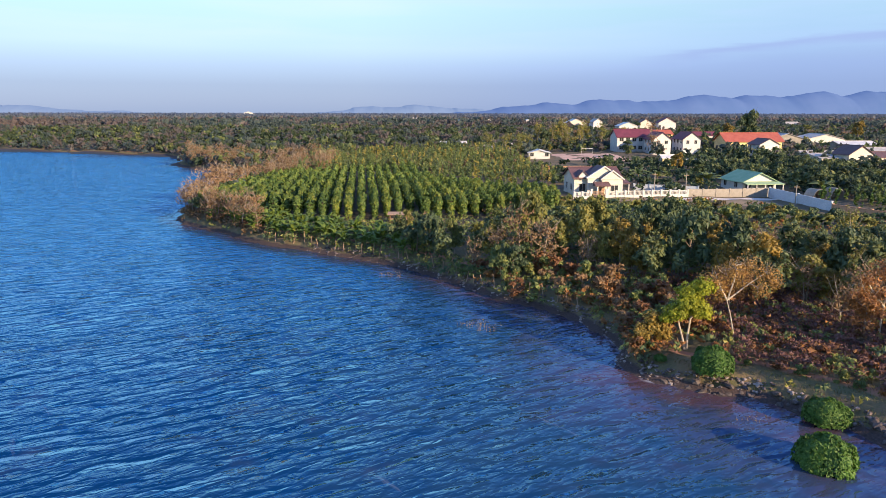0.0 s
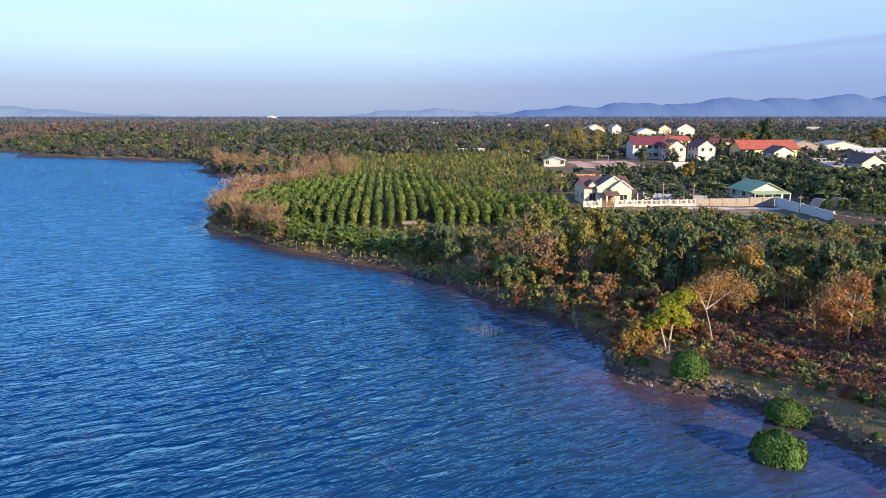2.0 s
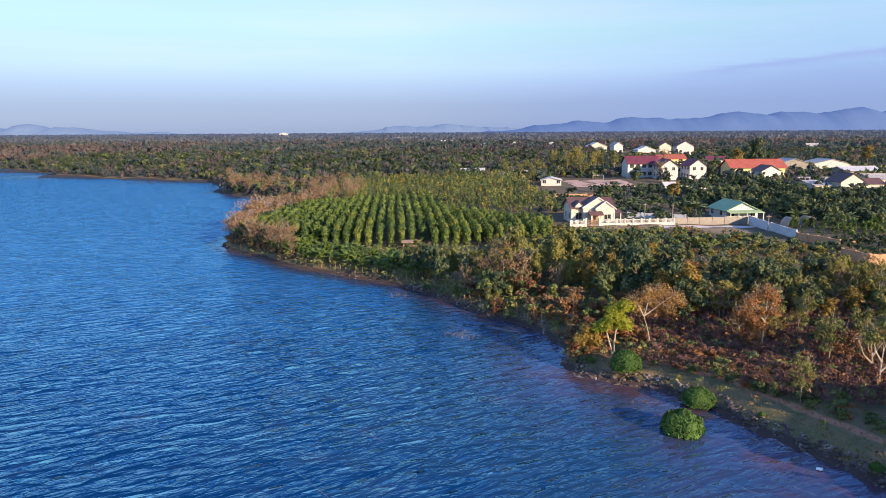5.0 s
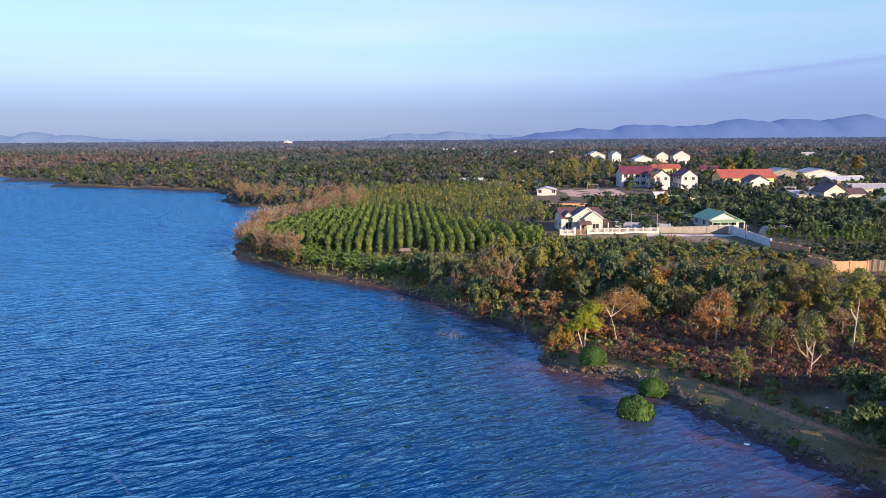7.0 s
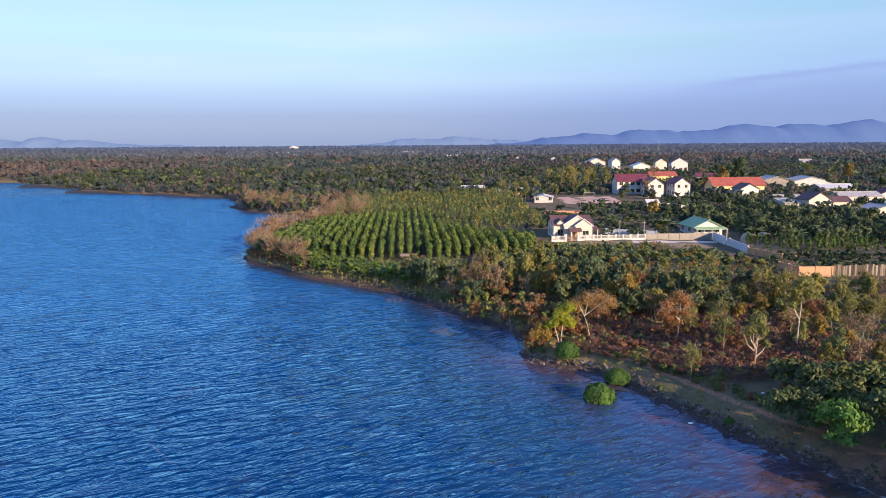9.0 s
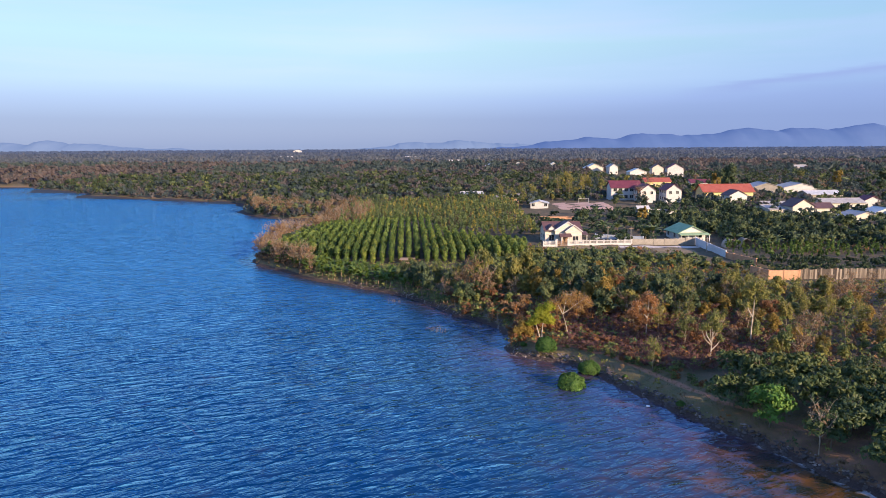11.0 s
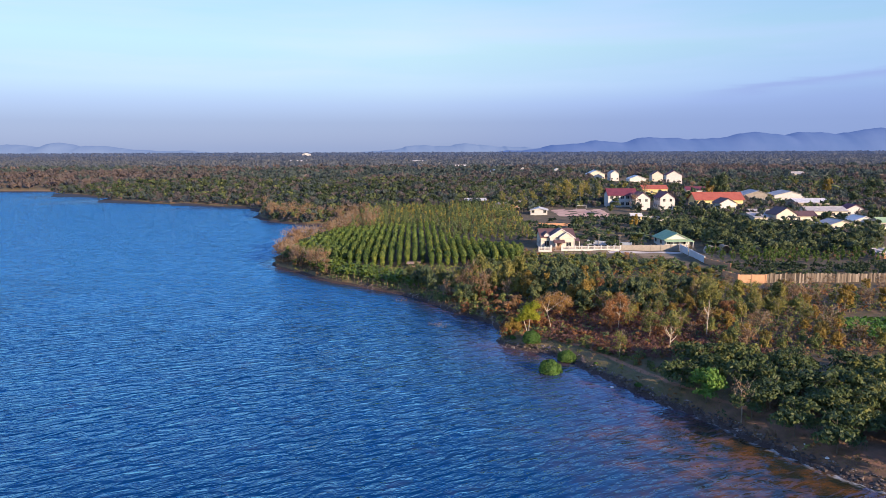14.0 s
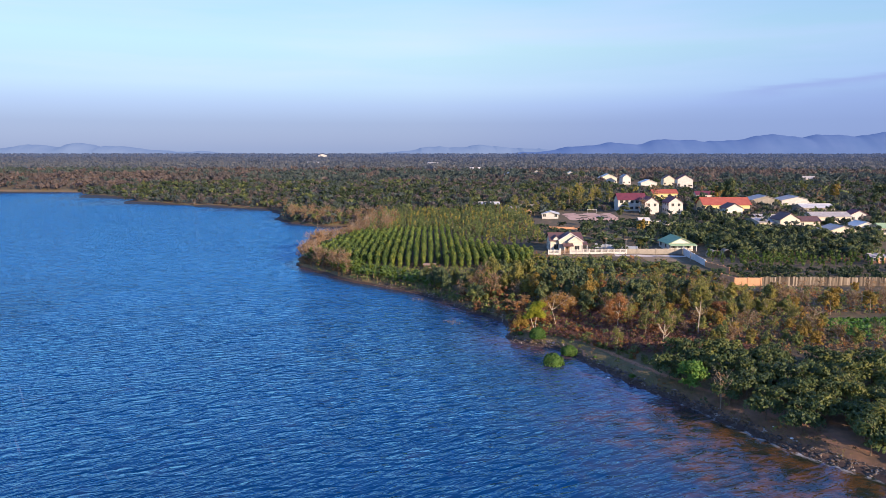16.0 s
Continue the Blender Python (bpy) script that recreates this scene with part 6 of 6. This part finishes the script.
def far_woods():
    mats = [(LEAF_DARK, "dark green"), (LEAF_GREEN, "green"), (LEAF_LIME, "yellow-green"), (LEAF_OLIVE, "olive-brown")]
    mid_mats = [(LEAF_SHADE, "dark green"), (FAR_GREEN, "muted green"), (LEAF_DARK, "green"), (FAR_OLIVE, "olive-brown")]
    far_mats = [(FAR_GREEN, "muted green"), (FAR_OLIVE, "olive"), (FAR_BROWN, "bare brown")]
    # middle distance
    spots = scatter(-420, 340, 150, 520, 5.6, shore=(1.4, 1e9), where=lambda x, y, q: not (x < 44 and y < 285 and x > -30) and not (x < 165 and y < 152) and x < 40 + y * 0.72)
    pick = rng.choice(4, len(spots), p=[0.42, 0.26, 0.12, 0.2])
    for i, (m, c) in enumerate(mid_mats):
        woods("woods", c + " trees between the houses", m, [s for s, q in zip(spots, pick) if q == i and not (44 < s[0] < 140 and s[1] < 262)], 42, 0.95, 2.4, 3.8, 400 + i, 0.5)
    low = [s for s in spots if 44 < s[0] < 140 and s[1] < 262]
    woods("orchard", "low dark green shrubs between the villa and the school", LEAF_SHADE, low[::2], 70, 0.6, 2.2, 2.3, 440)
    woods("orchard", "low green shrubs and bananas between the villa and the school", LEAF_DARK, low[1::2], 70, 0.6, 2.0, 2.3, 441)
    coffee = scatter(20, 90, 112, 137, 2.7, shore=(20, 1e9), where=lambda x, y, q: x + y > 140)
    coffee = [p for p in coffee if p[0] < 66 or p[1] < 130]
    pick = rng.choice(4, len(coffee), p=[0.5, 0.32, 0.15, 0.03])
    for i, (m, c) in enumerate(mats):
        woods("plantation", c + " low trees in front of the villa", m, [s for s, q in zip(coffee, pick) if q == i], 130, 0.4, 1.6, 2.1, 450 + i)
    young = scatter(-30, 44, 172, 285, 2.6, 0.3, shore=(6, 1e9), where=lambda x, y, q: y > 204 or x > 12 + (y - 170) * -0.1)
    pick = rng.choice(4, len(young), p=[0.22, 0.56, 0.18, 0.04])
    for i, (m, c) in enumerate(mats):
        woods("young_plantation", c + " slender trees in rows behind the field", m, [s for s, q in zip(young, pick) if q == i], 50, 0.4, 0.75, 4.8, 460 + i)
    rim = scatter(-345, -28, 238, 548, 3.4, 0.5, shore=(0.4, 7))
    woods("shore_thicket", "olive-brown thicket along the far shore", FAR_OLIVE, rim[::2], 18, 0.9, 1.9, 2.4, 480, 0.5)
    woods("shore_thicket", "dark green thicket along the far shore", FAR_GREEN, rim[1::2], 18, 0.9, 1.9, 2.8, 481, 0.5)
    # far plain
    far = []
    y = 520.0
    while y < 4400:
        step = 9 + (y - 520) * 0.012
        x = -120 - y * 0.68
        while x < y * 0.85:
            far.append((x + rnd.uniform(-0.5, 0.5) * step, y + rnd.uniform(-0.5, 0.5) * step))
            x += step
        y += step
    a = np.array(far)
    d = shore_distance(a[:, 0], a[:, 1])
    far = [p for p, q in zip(far, d) if q > 5 and clear_of(*p)]
    pick = rng.choice(3, len(far), p=[0.5, 0.32, 0.18])
    # bare brown stands keep together in drifts
    drift = [math.sin(p[0] * 0.011 + 2 * math.sin(p[1] * 0.006)) + math.sin(p[1] * 0.017 + p[0] * 0.004) for p in far]
    pick = [2 if w > 0.9 and rnd.random() < 0.7 else 1 if w > 0.2 and rnd.random() < 0.65 else 0 if w < -0.3 and rnd.random() < 0.75 else q for q, w in zip(pick, drift)]
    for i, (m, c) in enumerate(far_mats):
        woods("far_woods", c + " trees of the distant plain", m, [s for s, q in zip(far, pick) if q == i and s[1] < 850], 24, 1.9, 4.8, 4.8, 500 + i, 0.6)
    for lo, hi, m, k, size, high, seed, lb in ((850, 1300, HAZE_NEAR, 10, 3.2, 5.6, 520, "olive trees of the plain with thin haze painted in"), (1300, 2200, HAZE_MID, 7, 4.4, 4.6, 521, "blue-green trees of the far plain with haze painted in"),
                                               (2200, 4500, HAZE_FAR, 5, 5.6, 3.6, 522, "trees of the plain at the horizon, painted haze blue")):
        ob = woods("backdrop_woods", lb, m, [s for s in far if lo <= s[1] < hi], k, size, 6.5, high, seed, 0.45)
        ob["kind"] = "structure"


far_woods()


# undergrowth that nobody could count
def strip_width(y):
    """How far inland the open grass strip behind the bank reaches."""
    return float(np.interp(y, [22, 34, 42, 50], [6.4, 5.6, 4.2, 2.8]))


def undergrowth():
    def on_path(x, y, q):
        return 2.0 < q < strip_width(y) and 22 < y < 52
    low = scatter(-46, 60, 40, 215, 1.3, 0.5, shore=(0.15, 4.5), where=lambda x, y, q: not on_path(x, y, q) and y > 54)
    low += scatter(14, 110, 40, 112, 1.8, 0.5, shore=(4.5, 1e9), where=lambda x, y, q: not on_path(x, y, q) and x * 0.6 + y > 66)
    low += scatter(110, 160, 60, 98, 2.6, 0.5)
    low += scatter(-30, 40, 100, 124, 1.7, 0.5, shore=(4.5, 1e9))
    low += scatter(30, 160, 136, 156, 2.6, 0.5, shore=(4.5, 1e9))
    low += scatter(60, 120, -30, 60, 2.0, 0.5, shore=(8, 1e9))
    low += scatter(28, 66, -8, 54, 1.5, 0.5, shore=(0.5, 1.8), where=lambda x, y, q: rnd.random() < 0.35)
    mats = [(LEAF_DARK, "dark green"), (LEAF_GREEN, "green"), (LEAF_LIME, "yellow-green"), (LEAF_RUST, "rust-brown"), (LEAF_DRY, "straw-coloured")]
    pick = rng.choice(5, len(low), p=[0.25, 0.31, 0.14, 0.2, 0.1])
    pick = [1 if q > 2 and -30 < x < 34 and y > 84 else q for (x, y), q in zip(low, pick)]
    pick = [3 if 34 < x < 66 and 42 < y < 76 and rnd.random() < 0.3 else 4 if (x < -20 and y > 118 and rnd.random() < 0.75) or (y < 54 and rnd.random() < 0.5) else q for (x, y), q in zip(low, pick)]
    for i, (m, c) in enumerate(mats):
        woods("undergrowth", c + " undergrowth below the trees", m, [s for s, q in zip(low, pick) if q == i], 18, 0.27, 0.95, 1.1, 600 + i)


undergrowth()


def scrub():
    """Low brown scrub that fills the open ground behind the bank."""
    spots = scatter(31, 66, 38, 78, 1.15, 0.5, shore=(2.8, 1e9), where=lambda x, y, q: x * 0.6 + y > 65 and q > strip_width(y))
    pick = rng.choice(3, len(spots), p=[0.78, 0.12, 0.10])
    for i, (m, c) in enumerate([(LEAF_MAUVE, "mauve-brown"), (LEAF_RUST, "rust-brown"), (LEAF_GREEN, "green")]):
        woods("scrub", c + " low scrub behind the bank", m, [s for s, q in zip(spots, pick) if q == i], 64, 0.15, 0.95, 1.2, 700 + i)


scrub()


# ---- details along the bank ----
def bank_point(s, off):
    """A place s metres along the near bank from its south end, off metres inland of the waterline."""
    pts = NEAR_SHORE[3:]
    for (x0, y0), (x1, y1) in zip(pts, pts[1:]):
        g = math.hypot(x1 - x0, y1 - y0)
        if s <= g:
            ux, uy = (x1 - x0) / g, (y1 - y0) / g
            x, y = x0 + ux * s, y0 + uy * s
            q = off - float(shore_distance(np.array([x]), np.array([y]))[0])
            return x + uy * q, y - ux * q, math.degrees(math.atan2(uy, ux))
        s -= g
    return None


def rocks():
    def stone(seed):
        r = random.Random(seed)
        bm = bmesh.new()
        bmesh.ops.create_icosphere(bm, subdivisions=1, radius=0.5)
        for v in bm.verts:
            v.co *= r.uniform(0.72, 1.12)
            v.co.z *= 0.7
        return mesh_bm("stone", bm, STONE)
    shapes = [stone(s) for s in range(6)]
    for k in range(290):
        s = rnd.uniform(36, 118)
        p = bank_point(s, rnd.uniform(-0.25, 0.6))
        if p is None:
            continue
        ob = new("shore_rock", shapes[k % 6])
        z = max(-0.1, ground_z(p[0], p[1]))
        q = rnd.uniform(0.35, 0.95)
        ob.matrix_basis = Matrix.LocRotScale((p[0], p[1], z + 0.05 * q), Euler((rnd.uniform(-0.4, 0.4), rnd.uniform(-0.4, 0.4), rnd.uniform(0, 6.28))), (q * rnd.uniform(0.8, 1.3), q, q * rnd.uniform(0.7, 1.1)))
        tagged(ob, "rough dark rock on the muddy bank", "rock", "rocks along the bank")


rocks()


def rubble():
    """Small broken stones packed along the foot of the bank."""
    r = np.random.default_rng(5)
    bm = bmesh.new()
    bmesh.ops.create_icosphere(bm, subdivisions=1, radius=0.5)
    ball = np.array([v.co[:] for v in bm.verts])
    tri = np.array([[v.index for v in f.verts] for f in bm.faces])
    bm.free()
    vs, fs, o = [], [], 0
    for k in range(2400):
        p = bank_point(r.uniform(30, 190), r.uniform(-0.3, 1.15))
        if p is None:
            continue
        q = r.uniform(0.14, 0.42)
        t = r.uniform(0, 6.28)
        v = ball * r.uniform(0.65, 1.15, (len(ball), 1)) * np.array((q * 1.3, q, q * 0.75))
        x, y = v[:, 0] * np.cos(t) - v[:, 1] * np.sin(t), v[:, 0] * np.sin(t) + v[:, 1] * np.cos(t)
        vs.append(np.stack([x + p[0], y + p[1], v[:, 2] + max(-0.08, ground_z(p[0], p[1])) + 0.1 * q], 1))
        fs.append(tri + o)
        o += len(ball)
    ob = new("rubble", mesh_of("rubble", np.vstack(vs).tolist(), np.vstack(fs).tolist(), RUBBLE))
    tagged(ob, "broken brown and grey stones at the foot of the bank", "rubble", kind="stuff")


RUBBLE = plain("brown_grey_rubble", [(0.38, (0.048, 0.036, 0.034)), (0.5, (0.115, 0.088, 0.078)), (0.64, (0.32, 0.27, 0.24))], 0.9, 0.8, 0.5, 0.04)
rubble()


def bank_posts():
    bm = bmesh.new()
    tube(bm, [(0, 0, -0.4), (0.02, 0, 0.6), (0.0, 0.03, 1.5)], [0.06, 0.055, 0.045], 6)
    me = mesh_bm("fence_post", bm, TIMBER)
    for k in range(34):
        p = bank_point(137 + k * 1.9 + rnd.uniform(-0.4, 0.4), rnd.uniform(0.6, 1.1))
        if p is None:
            break
        ob = new("fence_post", me)
        ob.matrix_basis = Matrix.LocRotScale((p[0], p[1], ground_z(p[0], p[1])), Euler((rnd.uniform(-0.2, 0.2), rnd.uniform(-0.25, 0.25), 0)), (1, 1, rnd.uniform(0.8, 1.25)))
        tagged(ob, "pale leaning wooden post on the bank", "fence post", "posts along the bank")


bank_posts()


def grass():
    """Tufts of dry grass on the open strip and the verges."""
    r = np.random.default_rng(77)
    spots = scatter(24, 62, -10, 54, 0.55, 0.5, shore=(0.35, 8.5), where=lambda x, y, q: rnd.random() < 0.8)
    spots += scatter(36, 100, 136, 154, 1.1, 0.5, shore=(5, 1e9))
    a = np.array(spots)
    z = land(a[:, 0], a[:, 1])
    vs, fs, o = [], [], 0
    for (x, y), gz in zip(spots, z):
        for b in range(4):
            t, h, w = r.uniform(0, 6.28), r.uniform(0.08, 0.24), 0.05
            cx, cy = x + r.normal(0, 0.16), y + r.normal(0, 0.16)
            lx, ly = r.normal(0, 0.12, 2)
            vs += [(cx - w * math.cos(t), cy - w * math.sin(t), gz - 0.02), (cx + w * math.cos(t), cy + w * math.sin(t), gz - 0.02), (cx + lx, cy + ly, gz + h)]
            fs.append((o, o + 1, o + 2))
            o += 3
    ob = new("grass", mesh_of("grass", vs, fs, GRASS))
    tagged(ob, "short dry olive grass on the open bank", "grass", kind="stuff")


GRASS = foliage("dry_olive_grass", [(0.0, (0.10, 0.125, 0.035)), (0.5, (0.18, 0.165, 0.055)), (1.0, (0.28, 0.2, 0.09))], 0.3, 0.4)
grass()


def reeds(x, y, k, high, label):
    r = random.Random(int(x * 7 + y))
    bm = bmesh.new()
    for i in range(k):
        a, q = r.uniform(0, 6.28), r.uniform(0, 1) ** 0.5
        px, py = math.cos(a) * q * 1.6, math.sin(a) * q * 0.7
        tube(bm, [(px, py, -0.6), (px + r.uniform(-0.1, 0.1), py, high * 0.5), (px + r.uniform(-0.4, 0.4), py + r.uniform(-0.3, 0.3), high * r.uniform(0.7, 1.1))], [0.014, 0.012, 0.005], 3)
    ob = thing("reed_tuft", label, "reeds", pose(x, y, 0))
    part("reed_clump", bm, BARK, ob)
    v, f = cards(np.random.default_rng(k), np.stack([np.array([r.uniform(-1.6, 1.6), r.uniform(-0.7, 0.7), r.uniform(0.2, high)]) for i in range(k)]), np.tile((0.0, -0.3, 1.0), (k, 1)), 0.11)
    part("leaves", mesh_of("leaves", v.tolist(), f.tolist(), LEAF_DRY), None, ob)


reeds(1.9, 91.2, 22, 0.9, "dead brown twigs standing in the shallow water")
reeds(10.6, 68.2, 18, 0.9, "thin green reeds standing in the water")
reeds(12.4, 66.6, 16, 1.0, "thin brown reeds standing in the water")
reeds(28.9, 44.3, 9, 0.4, "low green water plants near the bank")


def litter(x, y, s):
    bm = bmesh.new()
    bmesh.ops.create_icosphere(bm, subdivisions=1, radius=0.3)
    for v in bm.verts:
        v.co *= rnd.uniform(0.7, 1.1)
        v.co.z *= 0.45
    ob = new("plastic_bag", mesh_bm("plastic_bag", bm, LITTER))
    ob.matrix_basis = Matrix.LocRotScale((x, y, max(0, ground_z(x, y)) + 0.1), None, (s, s, s))
    tagged(ob, "crumpled white plastic bag on the bank", "litter")


for x, y, s in ((38.8, 30.2, 1.0), (48.7, 34.3, 0.9), (57.6, 3.4, 1.1), (56.4, 6.4, 0.6)):
    litter(x, y, s)


# ---- details by the houses ----
def utility_pole(x, y, high, label):
    p = thing("utility_pole", label, "utility pole", pose(x, y, ground_z(x, y)))
    bm = bmesh.new()
    tube(bm, [(0, 0, -0.4), (0, 0, high * 0.5), (0, 0, high)], [0.14, 0.12, 0.09], 8)
    part("pole", bm, WALL_GREY, p)
    bm = bmesh.new()
    box(bm, -0.6, 0.6, -0.05, 0.05, high - 0.5, high - 0.4)
    part("crossarm", bm, TIMBER, p)


utility_pole(70.8, 157.2, 5.2, "grey concrete pole beside the boundary wall")
utility_pole(64.5, 160.5, 5.0, "grey concrete pole behind the garden fence")
utility_pole(88.2, 141.0, 4.2, "thin grey pole beside the blue-grey wall")


def flat_piece(name, label, category, x0, x1, y0, y1, mat, step=2.0, up=0.05):
    """A level yard or path that follows the ground just above it."""
    xs, ys = np.arange(x0, x1 + 0.01, step), np.arange(y0, y1 + 0.01, step)
    gx, gy = np.meshgrid(xs, ys)
    z = land(gx.ravel(), gy.ravel()) + up
    k = len(xs)
    i = (np.arange(len(ys) - 1)[:, None] * k + np.arange(k - 1)[None, :]).ravel()
    ob = new(name, mesh_of(name, np.stack([gx.ravel(), gy.ravel(), z], 1).tolist(), np.stack([i, i + 1, i + k + 1, i + k], 1).tolist(), mat, True))
    tagged(ob, label, category, kind="structure")


flat_piece("pavement_yard", "bare pinkish school yard", "yard", 66, 92, 254, 286, YARD)
flat_piece("ground_verge", "trodden tan verge in front of the garden fence", "verge", 38, 74, 148.5, 153.4, VERGE, 0.9, 0.04)
flat_piece("ground_yard", "dry grassy yard inside the boundary walls", "yard", 74, 86.4, 139.5, 150.9, VERGE, 0.9, 0.04)
flat_piece("pavement_drive", "pale concrete drive inside the walls", "drive", 66, 90, 150.5, 153.5, PAVING, 0.5)


def goal(x, y):
    g = thing("goal", "white painted football goal frame on the yard", "goal", pose(x, y, ground_z(x, y) + 0.05, 0, 0, 10))
    for nm, pts in (("post", [(-2.5, 0, 0), (-2.5, 0, 1), (-2.5, 0, 2.1)]), ("post", [(2.5, 0, 0), (2.5, 0, 1), (2.5, 0, 2.1)]), ("crossbar", [(-2.56, 0, 2.1), (0, 0, 2.1), (2.56, 0, 2.1)])):
        bm = bmesh.new()
        tube(bm, pts, [0.07] * 3)
        part(nm, bm, WALL_WHITE, g)


goal(82, 284)


def palm(x, y, s):
    p = thing("palm_tree", "small palm with arching green fronds", "palm", Matrix.LocRotScale((x, y, ground_z(x, y)), Euler((0, 0, rnd.uniform(0, 6))), (s, s, s)))
    bm = bmesh.new()
    tube(bm, [(0, 0, -0.3), (0.1, 0, 1.2), (0.2, 0.1, 2.6)], [0.2, 0.16, 0.13], 7)
    part("trunk", bm, BARK, p)
    for k in range(11):
        vs, fs = [], []
        for i in range(8):
            t = i / 7
            w = 0.42 * math.sin(math.pi * (0.1 + 0.85 * t))
            x0, z0 = 2.6 * t, 1.3 * t - 1.7 * t * t
            for q in (-1, 0, 1):
                vs.append((x0, q * w, z0 - abs(q) * 0.16))
        for i in range(7):
            for q in (0, 1):
                o = i * 3 + q
                fs.append((o, o + 1, o + 4, o + 3))
        f = part("frond", mesh_of("frond", vs, fs, LEAF_GREEN, True), None, p)
        f.location, f.rotation_euler = (0.2, 0.1, 2.55), (0, -radians(rnd.uniform(5, 50)), k * 0.571 + rnd.uniform(-0.1, 0.1))


for x, y, s in ((80.5, 166, 1.2), (72, 178, 1.0), (68, 182, 1.1), (101, 152, 1.1), (150, 128, 1.4), (58.8, 182, 1.0), (110, 146, 1.0)):
    palm(x, y, s)


def vegetable_plot():
    """Bright green low crop in short rows."""
    r = np.random.default_rng(31)
    pts, nrm = [], []
    for i in range(22):
        for j in range(60):
            x, y = 90 + i * 0.9 + r.normal(0, 0.1), 46 + j * 0.3 + r.normal(0, 0.08)
            if y > 46 + (x - 92) * 0.6 and y < 64:
                pts.append((x, y, ground_z(x, y) + r.uniform(0.1, 0.4)))
                nrm.append((r.normal(0, 0.4), r.normal(0, 0.4), 1))
    v, f = cards(r, np.array(pts), np.array(nrm), 0.6)
    ob = new("vegetable_rows", mesh_of("vegetable_rows", v.tolist(), f.tolist(), LEAF_FRESH))
    tagged(ob, "bright green vegetable crop in low rows", "crop", kind="stuff")


vegetable_plot()
